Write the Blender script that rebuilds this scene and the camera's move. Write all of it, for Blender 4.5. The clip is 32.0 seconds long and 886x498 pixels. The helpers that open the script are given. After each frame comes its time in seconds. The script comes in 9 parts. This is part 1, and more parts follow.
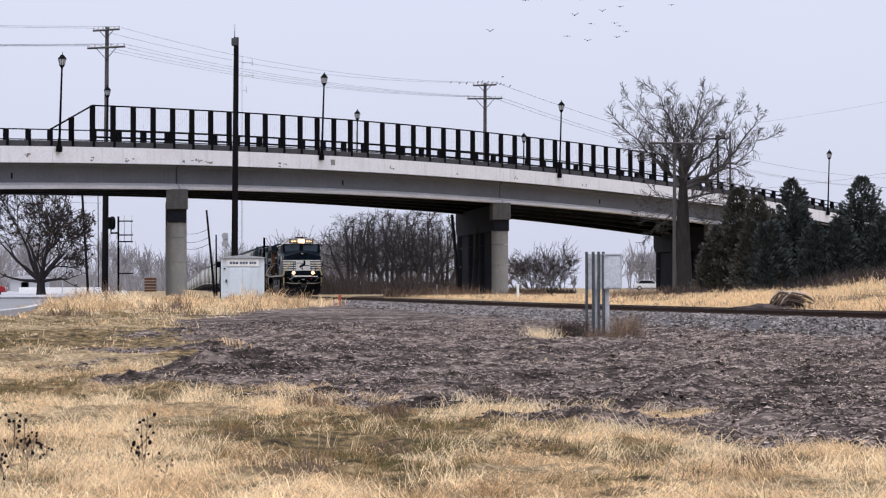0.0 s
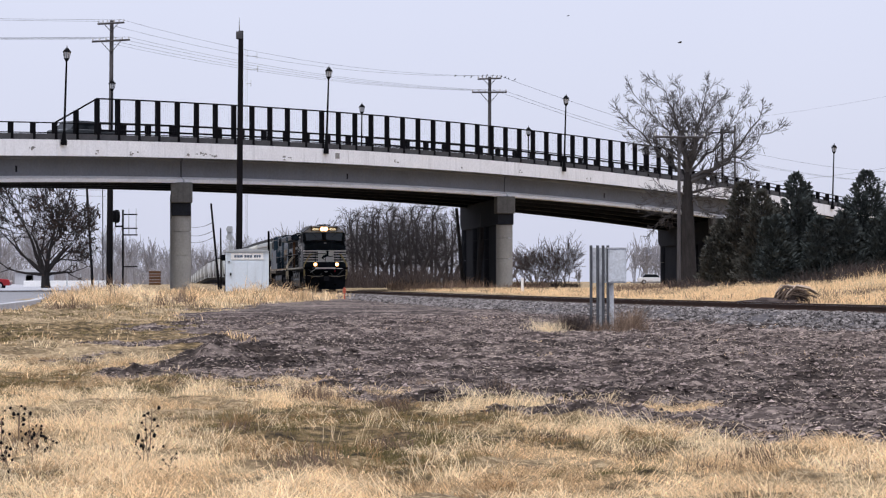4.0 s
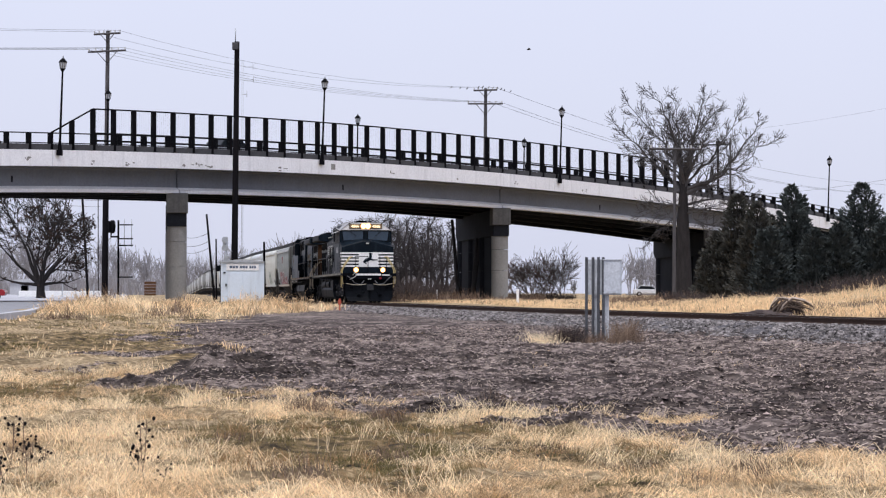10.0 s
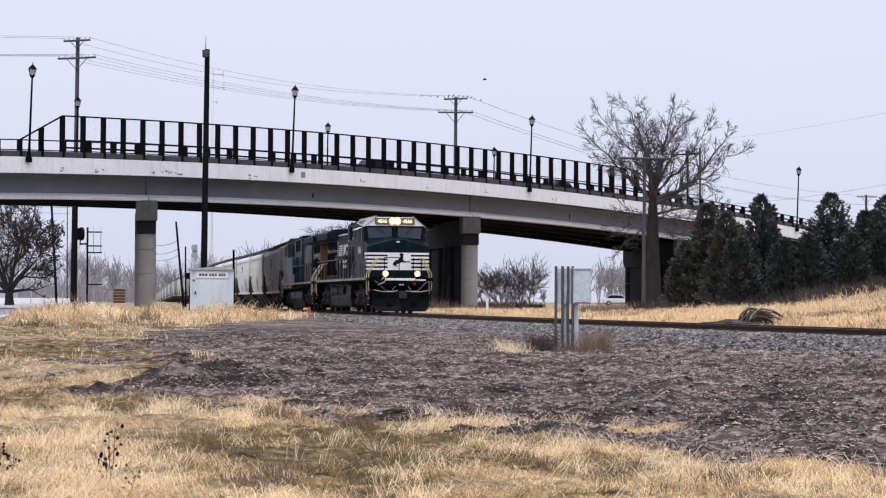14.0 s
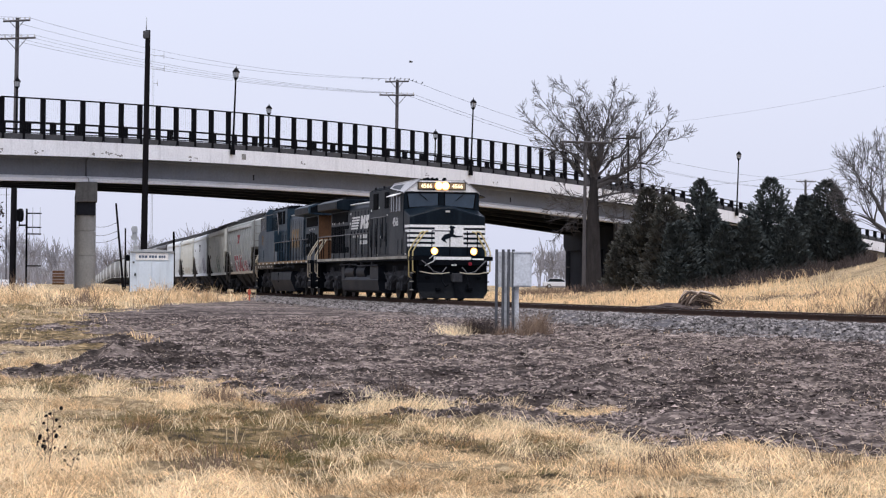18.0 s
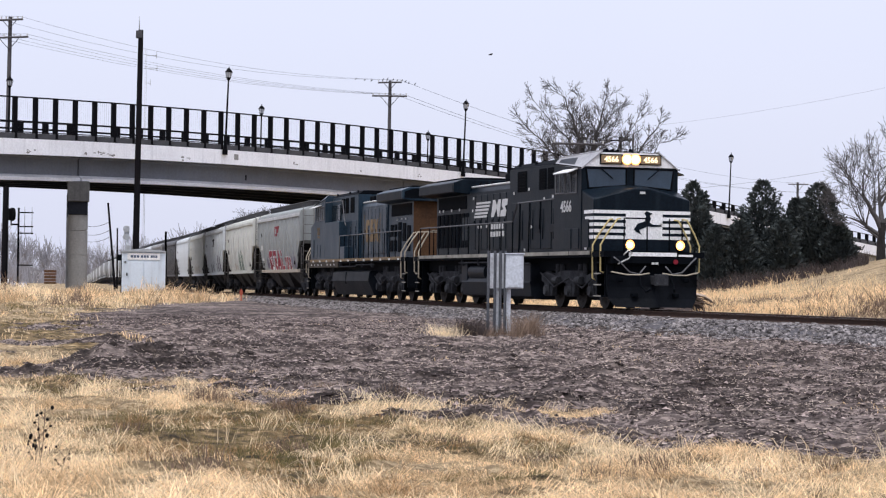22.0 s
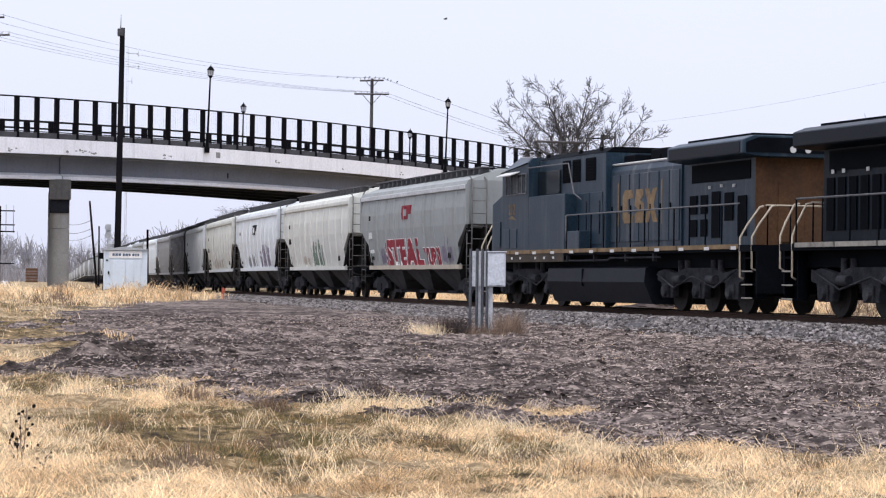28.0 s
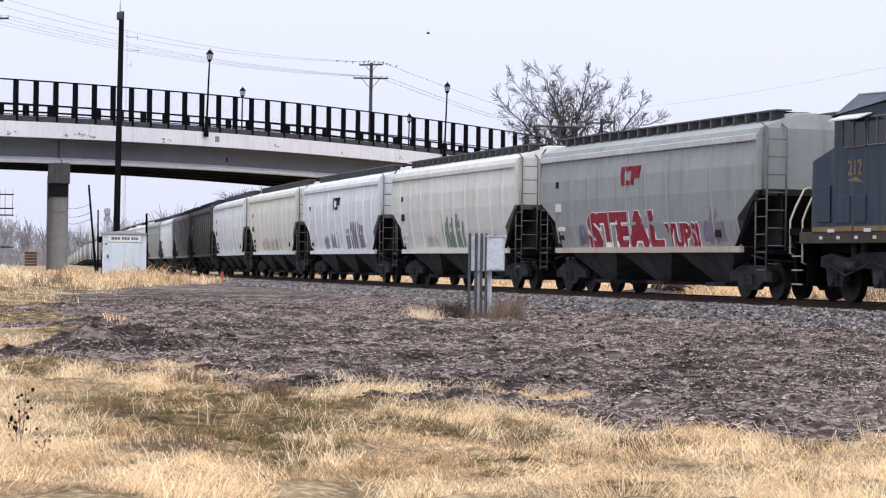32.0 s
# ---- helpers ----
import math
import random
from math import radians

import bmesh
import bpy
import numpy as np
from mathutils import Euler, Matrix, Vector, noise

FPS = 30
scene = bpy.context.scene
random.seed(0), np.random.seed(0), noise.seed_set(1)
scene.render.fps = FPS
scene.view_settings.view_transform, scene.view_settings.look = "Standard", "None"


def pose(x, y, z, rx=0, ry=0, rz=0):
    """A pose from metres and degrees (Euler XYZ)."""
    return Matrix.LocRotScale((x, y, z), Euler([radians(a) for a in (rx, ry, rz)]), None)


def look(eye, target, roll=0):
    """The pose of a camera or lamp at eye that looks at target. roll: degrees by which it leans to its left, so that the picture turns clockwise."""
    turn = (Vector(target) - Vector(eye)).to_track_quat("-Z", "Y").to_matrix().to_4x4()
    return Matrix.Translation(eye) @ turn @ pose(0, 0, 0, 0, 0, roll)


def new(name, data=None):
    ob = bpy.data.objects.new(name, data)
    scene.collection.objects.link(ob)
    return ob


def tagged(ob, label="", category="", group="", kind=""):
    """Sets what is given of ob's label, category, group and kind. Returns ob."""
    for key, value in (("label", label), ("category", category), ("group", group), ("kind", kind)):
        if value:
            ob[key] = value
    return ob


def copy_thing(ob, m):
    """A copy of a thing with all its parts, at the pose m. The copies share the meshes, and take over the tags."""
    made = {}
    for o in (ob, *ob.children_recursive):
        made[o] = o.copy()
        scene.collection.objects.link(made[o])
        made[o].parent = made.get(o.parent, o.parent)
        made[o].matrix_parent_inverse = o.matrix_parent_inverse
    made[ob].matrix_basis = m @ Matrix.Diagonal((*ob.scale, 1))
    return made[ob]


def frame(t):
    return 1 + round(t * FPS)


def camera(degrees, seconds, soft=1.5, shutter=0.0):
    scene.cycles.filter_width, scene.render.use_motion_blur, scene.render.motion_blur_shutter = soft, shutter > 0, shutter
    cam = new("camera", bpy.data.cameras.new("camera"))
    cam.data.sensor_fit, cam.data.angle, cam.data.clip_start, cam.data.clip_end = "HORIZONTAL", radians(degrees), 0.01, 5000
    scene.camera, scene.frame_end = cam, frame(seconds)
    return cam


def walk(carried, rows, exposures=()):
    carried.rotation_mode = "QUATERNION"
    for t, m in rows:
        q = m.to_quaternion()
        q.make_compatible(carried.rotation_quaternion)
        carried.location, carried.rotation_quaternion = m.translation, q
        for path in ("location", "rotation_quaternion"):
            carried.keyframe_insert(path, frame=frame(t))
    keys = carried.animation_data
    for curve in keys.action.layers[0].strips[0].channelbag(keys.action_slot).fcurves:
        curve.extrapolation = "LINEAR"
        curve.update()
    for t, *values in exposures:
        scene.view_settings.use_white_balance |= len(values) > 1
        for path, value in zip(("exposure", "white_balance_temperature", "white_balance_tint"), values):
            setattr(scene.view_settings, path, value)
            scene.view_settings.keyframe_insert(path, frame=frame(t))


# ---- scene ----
# The camera stands at the field's edge and pans after the train.
cam = camera(21.66, 32.0, soft=1.2)
EYE_Z = 1.6
PATH = [
    (0, 90.889, 0.144, -0.160), (0.5, 90.868, 0.144, -0.139), (1, 90.819, 0.181, -0.084), (1.5, 90.759, 0.158, -0.043), (2, 90.682, 0.130, 0.004),
    (2.5, 90.635, 0.120, 0.025), (3, 90.636, 0.113, 0.019), (3.5, 90.681, 0.087, -0.015), (5.5, 90.784, 0.127, -0.126), (6, 90.787, 0.095, -0.121),
    (6.5, 90.799, 0.070, -0.100), (7, 90.813, 0.073, -0.060), (7.5, 90.827, 0.114, -0.004), (8, 90.842, 0.067, 0.025), (8.5, 90.858, 0.028, 0.041),
    (9, 90.903, -0.000, 0.000), (9.5, 90.957, -0.024, -0.071), (10, 91.011, -0.072, -0.165), (10.5, 91.050, -0.084, -0.236), (11, 91.074, -0.112, -0.288),
    (11.5, 91.115, -0.130, -0.338), (12, 91.162, -0.170, -0.391), (12.5, 91.214, -0.214, -0.456), (13, 91.231, -0.245, -0.560), (13.5, 91.229, -0.246, -0.711),
    (14, 91.223, -0.269, -0.918), (14.5, 91.210, -0.270, -1.136), (16.5, 90.938, -0.441, -1.910), (17, 90.874, -0.460, -2.091), (17.5, 90.844, -0.483, -2.266),
    (18, 90.810, -0.475, -2.387), (18.5, 90.784, -0.528, -2.445), (19, 90.781, -0.564, -2.468), (19.5, 90.785, -0.614, -2.474), (20, 90.788, -0.637, -2.491),
    (20.5, 90.788, -0.663, -2.517), (21, 90.791, -0.685, -2.547), (21.5, 90.802, -0.721, -2.570), (22, 90.840, -0.732, -2.588), (22.5, 90.883, -0.725, -2.627),
    (23, 90.902, -0.707, -2.648), (23.5, 90.899, -0.640, -2.681), (24, 90.878, -0.663, -2.712), (24.5, 90.837, -0.667, -2.733), (25, 90.770, -0.672, -2.743),
    (25.5, 90.730, -0.678, -2.783), (27.5, 90.792, -0.713, -2.995), (28, 90.798, -0.696, -3.031), (28.5, 90.766, -0.750, -3.071), (29, 90.684, -0.749, -3.071),
    (29.5, 90.605, -0.723, -3.063), (30, 90.563, -0.708, -3.052), (30.5, 90.555, -0.796, -3.038), (31, 90.535, -0.737, -3.028), (31.5, 90.503, -0.750, -3.040),
    (32, 90.411, -0.793, -3.056),
]
walk(cam, [(t, pose(0, 0, EYE_Z, rx, ry, rz)) for t, rx, ry, rz in PATH], [(0, -0.08), (9, -0.05), (18, 0.02), (25, 0.11), (28, 0.18), (32, 0.19)])

# ---- light: an even overcast winter sky ----
SUN_UP, SUN_TURN = radians(68), radians(200)
world = bpy.data.worlds.new("overcast_sky")
scene.world = world
world.use_nodes = True
wn, wl = world.node_tree.nodes, world.node_tree.links
wn.clear()
sky = wn.new("ShaderNodeTexSky")
sky.sky_type, sky.sun_disc = "NISHITA", False
sky.sun_elevation, sky.sun_rotation = SUN_UP, SUN_TURN
sky.air_density, sky.dust_density = 1.0, 3.0
bg_clear = wn.new("ShaderNodeBackground")
bg_clear.inputs["Strength"].default_value = 0.015
cloud = wn.new("ShaderNodeBackground")
# a closed cloud deck: pale, slightly lavender, brighter overhead as an overcast sky is, with faint broad mottling
coord = wn.new("ShaderNodeTexCoord")
axes, lift = wn.new("ShaderNodeSeparateXYZ"), wn.new("ShaderNodeMapRange")
lift.inputs["To Min"].default_value, lift.inputs["To Max"].default_value = 0.915, 1.62
wl.new(coord.outputs["Generated"], axes.inputs[0])
wl.new(axes.outputs["Z"], lift.inputs["Value"])
wl.new(lift.outputs[0], cloud.inputs["Strength"])
clouds = wn.new("ShaderNodeTexNoise")
clouds.inputs["Scale"].default_value = 2.2
clouds.inputs["Detail"].default_value = 4
cramp = wn.new("ShaderNodeValToRGB")
cramp.color_ramp.elements[0].position, cramp.color_ramp.elements[0].color = 0.3, (0.705, 0.735, 0.91, 1)
cramp.color_ramp.elements[1].position, cramp.color_ramp.elements[1].color = 0.75, (0.765, 0.785, 0.95, 1)
wl.new(coord.outputs["Generated"], clouds.inputs["Vector"])
wl.new(clouds.outputs["Fac"], cramp.inputs["Fac"])
wl.new(cramp.outputs["Color"], cloud.inputs["Color"])
wadd = wn.new("ShaderNodeAddShader")
wout = wn.new("ShaderNodeOutputWorld")
wl.new(sky.outputs["Color"], bg_clear.inputs["Color"])
wl.new(bg_clear.outputs[0], wadd.inputs[0])
wl.new(cloud.outputs[0], wadd.inputs[1])
wl.new(wadd.outputs[0], wout.inputs["Surface"])
sun = new("sun", bpy.data.lights.new("sun", "SUN"))
sun.data.energy, sun.data.angle, sun.data.color = 1.95, radians(28), (1.0, 0.98, 0.95)
sun.matrix_basis = look((-8, -24, 62), (0, 0, 0))


# ---- materials ----
def mat(name, c1, c2=None, rough=0.8, metal=0.0, scale=3.0, fine=40.0, bump=0.15, stretch=(1, 1, 1), spread=0.5,
        per_object=0.0, island=0.0, gloss=0.12, streak=None, speckle=0.22, leafy=0.0):
    """A worn surface: broad stains between two colours, fine grain on top, relief; streak: darker runs down a wall; leafy: light let through thin blades."""
    m = bpy.data.materials.new(name)
    m.use_nodes = True
    n, l = m.node_tree.nodes, m.node_tree.links
    b = n["Principled BSDF"]
    b.inputs["Metallic"].default_value = metal
    b.inputs["Specular IOR Level"].default_value = gloss
    c2 = c2 or tuple(v * 0.7 for v in c1)
    tc = n.new("ShaderNodeTexCoord")
    mp = n.new("ShaderNodeMapping")
    mp.inputs["Scale"].default_value = stretch
    l.new(tc.outputs["Object"], mp.inputs["Vector"])
    broad, grain = n.new("ShaderNodeTexNoise"), n.new("ShaderNodeTexNoise")
    broad.inputs["Scale"].default_value, broad.inputs["Detail"].default_value = scale, 6
    broad.inputs["Roughness"].default_value = 0.62
    grain.inputs["Scale"].default_value, grain.inputs["Detail"].default_value = fine, 4
    for t in (broad, grain):
        l.new(mp.outputs[0], t.inputs["Vector"])
    ramp = n.new("ShaderNodeMapRange")
    ramp.inputs["From Min"].default_value, ramp.inputs["From Max"].default_value = 0.5 - spread * 0.4, 0.5 + spread * 0.4
    l.new(broad.outputs["Fac"], ramp.inputs["Value"])
    mix = n.new("ShaderNodeMix")
    mix.data_type = "RGBA"
    mix.inputs["A"].default_value, mix.inputs["B"].default_value = (*c1, 1), (*c2, 1)
    l.new(ramp.outputs[0], mix.inputs["Factor"])
    hsv = n.new("ShaderNodeHueSaturation")
    l.new(mix.outputs["Result"], hsv.inputs["Color"])
    val = n.new("ShaderNodeMapRange")
    val.inputs["To Min"].default_value, val.inputs["To Max"].default_value = 1 - speckle, 1 + speckle
    val.inputs["From Min"].default_value, val.inputs["From Max"].default_value = 0.25, 0.75
    l.new(grain.outputs["Fac"], val.inputs["Value"])
    out = val.outputs[0]
    for use, node, sock in ((per_object, "ShaderNodeObjectInfo", "Random"), (island, "ShaderNodeNewGeometry", "Random Per Island")):
        if use:
            info, mr, mul = n.new(node), n.new("ShaderNodeMapRange"), n.new("ShaderNodeMath")
            mr.inputs["To Min"].default_value, mr.inputs["To Max"].default_value = 1 - use, 1 + use
            l.new(info.outputs[sock], mr.inputs["Value"])
            mul.operation = "MULTIPLY"
            l.new(out, mul.inputs[0])
            l.new(mr.outputs[0], mul.inputs[1])
            out = mul.outputs[0]
    l.new(out, hsv.inputs["Value"])
    colour = hsv.outputs["Color"]
    if streak:
        run, rmap, rr, smix = n.new("ShaderNodeTexNoise"), n.new("ShaderNodeMapping"), n.new("ShaderNodeMapRange"), n.new("ShaderNodeMix")
        rmap.inputs["Scale"].default_value = (2.6, 2.6, 0.22)
        run.inputs["Scale"].default_value, run.inputs["Detail"].default_value = 1.3, 5
        rr.inputs["From Min"].default_value, rr.inputs["From Max"].default_value = 0.52, 0.72
        rr.inputs["To Max"].default_value = streak[3]
        l.new(tc.outputs["Object"], rmap.inputs["Vector"])
        l.new(rmap.outputs[0], run.inputs["Vector"])
        l.new(run.outputs["Fac"], rr.inputs["Value"])
        smix.data_type = "RGBA"
        smix.inputs["B"].default_value = (*streak[:3], 1)
        l.new(rr.outputs[0], smix.inputs["Factor"])
        l.new(colour, smix.inputs["A"])
        colour = smix.outputs["Result"]
    l.new(colour, b.inputs["Base Color"])
    rg = n.new("ShaderNodeMapRange")
    rg.inputs["To Min"].default_value, rg.inputs["To Max"].default_value = max(0.03, rough - 0.12), min(1, rough + 0.12)
    l.new(broad.outputs["Fac"], rg.inputs["Value"])
    l.new(rg.outputs[0], b.inputs["Roughness"])
    if bump:
        bp = n.new("ShaderNodeBump")
        bp.inputs["Strength"].default_value, bp.inputs["Distance"].default_value = bump, 0.02
        l.new(grain.outputs["Fac"], bp.inputs["Height"])
        l.new(bp.outputs[0], b.inputs["Normal"])
    if leafy:
        thin, both = n.new("ShaderNodeBsdfTranslucent"), n.new("ShaderNodeMixShader")
        l.new(colour, thin.inputs["Color"])
        both.inputs[0].default_value = leafy
        l.new(b.outputs[0], both.inputs[1])
        l.new(thin.outputs[0], both.inputs[2])
        l.new(both.outputs[0], n["Material Output"].inputs["Surface"])
    return m


def glow(name, colour, strength):
    m = bpy.data.materials.new(name)
    m.use_nodes = True
    b = m.node_tree.nodes["Principled BSDF"]
    b.inputs["Base Color"].default_value = (*colour, 1)
    b.inputs["Emission Color"].default_value = (*colour, 1)
    b.inputs["Emission Strength"].default_value = strength
    return m


# near-black concrete: under-deck shade put into the colour; also used for drain marks
M_SHADESTAIN = mat("smoke_blackened_concrete", (0.013, 0.015, 0.020), (0.026, 0.028, 0.034), 0.95, scale=0.5, fine=7)
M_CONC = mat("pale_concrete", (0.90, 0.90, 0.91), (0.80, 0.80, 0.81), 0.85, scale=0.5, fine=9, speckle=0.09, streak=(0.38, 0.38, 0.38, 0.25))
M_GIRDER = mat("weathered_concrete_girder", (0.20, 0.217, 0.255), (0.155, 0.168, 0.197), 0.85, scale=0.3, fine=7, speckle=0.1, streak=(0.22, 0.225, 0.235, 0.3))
# flange colour is paled for the sky light on its sloped top
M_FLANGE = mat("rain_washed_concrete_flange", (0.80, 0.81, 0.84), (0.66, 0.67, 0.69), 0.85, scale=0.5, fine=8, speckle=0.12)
M_PIERCAP = mat("damp_dark_cap_concrete", (0.17, 0.168, 0.16), (0.11, 0.108, 0.105), 0.9, scale=0.9, fine=9, speckle=0.15, streak=(0.06, 0.06, 0.06, 0.5))
M_PIER = mat("pier_concrete", (0.34, 0.333, 0.31), (0.27, 0.262, 0.245), 0.9, scale=0.5, fine=9, speckle=0.12, streak=(0.24, 0.23, 0.21, 0.4))
M_BLACK = mat("black_painted_steel", (0.003, 0.003, 0.0045), (0.006, 0.006, 0.007), 0.6, scale=4, gloss=0.04)
M_RAIL = mat("rusty_rail_side", (0.035, 0.022, 0.018), (0.06, 0.035, 0.025), 0.8, scale=6)
M_RAILTOP = mat("polished_rail_head", (0.22, 0.21, 0.21), (0.12, 0.11, 0.11), 0.35, metal=0.9, scale=5)
M_TIE = mat("creosoted_tie_wood", (0.05, 0.04, 0.035), (0.09, 0.075, 0.065), 0.95, stretch=(1, 6, 6), per_object=0.3)
M_BALLAST = mat("grey_ballast", (0.12, 0.112, 0.117), (0.05, 0.046, 0.048), 0.95, scale=9, fine=30, bump=0.6, spread=0.35)
M_STONE = mat("crushed_grey_stone", (0.27, 0.245, 0.235), (0.10, 0.090, 0.086), 0.95, scale=20, fine=60, island=0.75)
M_POLE = mat("weathered_utility_pole_wood", (0.105, 0.10, 0.103), (0.065, 0.061, 0.063), 0.95, stretch=(4, 4, 0.4), scale=2)
M_CREOSOTE = mat("dark_creosoted_pole_wood", (0.006, 0.0055, 0.007), (0.013, 0.012, 0.013), 0.9, gloss=0.05, stretch=(4, 4, 0.4), scale=2)
M_STEEL = mat("galvanised_steel", (0.46, 0.48, 0.50), (0.36, 0.38, 0.40), 0.5, metal=0.4, scale=4, fine=20)


# ---- mesh helpers ----
def box(bm, x0, x1, y0, y1, z0, z1):
    v = [bm.verts.new(p) for p in ((x0, y0, z0), (x1, y0, z0), (x1, y1, z0), (x0, y1, z0), (x0, y0, z1), (x1, y0, z1), (x1, y1, z1), (x0, y1, z1))]
    for q in ((3, 2, 1, 0), (4, 5, 6, 7), (0, 1, 5, 4), (1, 2, 6, 5), (2, 3, 7, 6), (3, 0, 4, 7)):
        bm.faces.new([v[i] for i in q])
    return v


def tube(bm, a, b, r0, r1=None, seg=8, caps=True):
    """A round bar from a to b, tapering from r0 to r1."""
    a, b = Vector(a), Vector(b)
    r1 = r0 if r1 is None else r1
    d = (b - a).normalized()
    u = d.orthogonal().normalized()
    w = d.cross(u)
    rings = []
    for c, r in ((a, r0), (b, r1)):
        rings.append([bm.verts.new(c + r * (math.cos(2 * math.pi * i / seg) * u + math.sin(2 * math.pi * i / seg) * w)) for i in range(seg)])
    for i in range(seg):
        f = bm.faces.new((rings[0][i], rings[0][(i + 1) % seg], rings[1][(i + 1) % seg], rings[1][i]))
        f.smooth = seg > 5
    if caps:
        for f in (bm.faces.new(rings[0][::-1]), bm.faces.new(rings[1])):
            for e in f.edges:
                e.smooth = False


def bar(bm, points, r, seg=6):
    """One bent rod through the points."""
    pts = [Vector(p) for p in points]
    rings, u = [], None
    for k, p in enumerate(pts):
        d = (pts[min(k + 1, len(pts) - 1)] - pts[max(k - 1, 0)]).normalized()
        u = d.orthogonal().normalized() if u is None else (u - d * u.dot(d)).normalized()
        w = d.cross(u)
        rings.append([bm.verts.new(p + r * (math.cos(2 * math.pi * i / seg) * u + math.sin(2 * math.pi * i / seg) * w)) for i in range(seg)])
    for a, b in zip(rings, rings[1:]):
        for i in range(seg):
            f = bm.faces.new((a[i], a[(i + 1) % seg], b[(i + 1) % seg], b[i]))
            f.smooth = seg > 4
    bm.faces.new(rings[0][::-1])
    bm.faces.new(rings[-1])


def extrude(bm, outline, axis, lo, hi):
    """A prism: the outline (pairs in the two other axes, in order) drawn out along an axis from lo to hi."""
    def at(p, q):
        return {"x": (q, p[0], p[1]), "y": (p[0], q, p[1]), "z": (p[0], p[1], q)}[axis]
    A = [bm.verts.new(at(p, lo)) for p in outline]
    B = [bm.verts.new(at(p, hi)) for p in outline]
    k = len(outline)
    for i in range(k):
        bm.faces.new((A[i], A[(i + 1) % k], B[(i + 1) % k], B[i]))
    bm.faces.new(A[::-1])
    bm.faces.new(B)


def finish(bm, name, material, bevel=0.0):
    bmesh.ops.recalc_face_normals(bm, faces=bm.faces)
    if bevel:
        bmesh.ops.bevel(bm, geom=[e for e in bm.edges if e.is_manifold and e.calc_face_angle(0) > 0.5], offset=bevel, segments=1, affect="EDGES")
    me = bpy.data.meshes.new(name)
    bm.to_mesh(me)
    bm.free()
    me.materials.append(material)
    return me


def part(name, bm, material, parent=None, label="", bevel=0.0):
    """Links a bmesh as one mesh object under a thing or a part."""
    ob = new(name, finish(bm, name, material, bevel))
    ob.parent = parent
    return tagged(ob, label)


def again(ob, name=None, m=None):
    """A second part on the mesh of the first, under the same parent."""
    o = new(name or ob.name.split(".")[0], ob.data)
    o.parent = ob.parent
    if m is not None:
        o.matrix_basis = m
    return o


def boxpart(name, dims, material, parent, label="", bevel=0.0):
    bm = bmesh.new()
    box(bm, *dims)
    return part(name, bm, material, parent, label, bevel)


def barpart(name, points, r, material, parent, label="", seg=6):
    bm = bmesh.new()
    bar(bm, points, r, seg)
    return part(name, bm, material, parent, label)


def thing(name, label, category, m=None, group="", kind=""):
    ob = new(name)
    ob.empty_display_size = 0.2
    if m is not None:
        ob.matrix_basis = m
    return tagged(ob, label, category, group, kind)


def raw(name, verts, faces, material, parent=None, smooth=False):
    me = bpy.data.meshes.new(name)
    me.from_pydata([tuple(v) for v in verts], [], [tuple(f) for f in faces])
    me.materials.append(material)
    if smooth:
        me.polygons.foreach_set("use_smooth", [True] * len(me.polygons))
    ob = new(name, me)
    ob.parent = parent
    return ob


# ---- the track's line: places along it, from far behind the bridge to beside the camera ----
RAIL_Z = EYE_Z - 0.70
SS = np.arange(-1060, 200.5, 0.5)
_u = np.clip(SS, -22, 190) / 100
HEAD = 0.1263 - 0.0468 * _u + 0.2005 * _u ** 2 - 0.0658 * _u ** 3
HEAD = np.where(SS < -22, 0.118 + (HEAD - 0.118) * np.clip((SS + 70) / 48, 0, 1), HEAD)
_i0 = int(np.argmin(np.abs(SS)))
TX, TY = np.cumsum(np.sin(HEAD)) * 0.5, np.cumsum(-np.cos(HEAD)) * 0.5
TX, TY = TX - TX[_i0] - 10.4653, TY - TY[_i0] + 182.3223


def on_track(s, lat=0.0):
    """The place at s metres along the track, lat metres to its camera side, and the heading."""
    x, y, h = (float(np.interp(s, SS, a)) for a in (TX, TY, HEAD))
    return x - math.cos(h) * lat, y - math.sin(h) * lat, h


def rail_z(y):
    k = min(1, max(0, (y - 115) / 65))
    return RAIL_Z - 0.16 * k * k * (3 - 2 * k) - 0.0072 * min(700.0, max(0.0, y - 480))


def nose_at(t):
    """How far along the track the leading coupler is after t seconds."""
    return 4.6335 * t + 0.095968 * t ** 2 - 0.0040199 * t ** 3 + 0.00005813 * t ** 4 - 0.055 * max(0.0, t - 29.0) ** 2


def track_side(x, y):
    """Signed distance from the track's centre line: positive on the camera's side."""
    i = int(np.argmin((TX - x) ** 2 + (TY - y) ** 2))
    h = HEAD[i]
    return -(x - TX[i]) * math.cos(h) - (y - TY[i]) * math.sin(h)


# ---- ground ----
def soft(a, b, v):
    k = np.clip((v - a) / (b - a), 0, 1)
    return k * k * (3 - 2 * k)


def side_of_track(X, Y):
    """track_side for whole arrays."""
    k = np.argsort(TY)
    x0, h = np.interp(Y, TY[k], TX[k]), np.interp(Y, TY[k], HEAD[k])
    return -(X - x0) * np.cos(h)


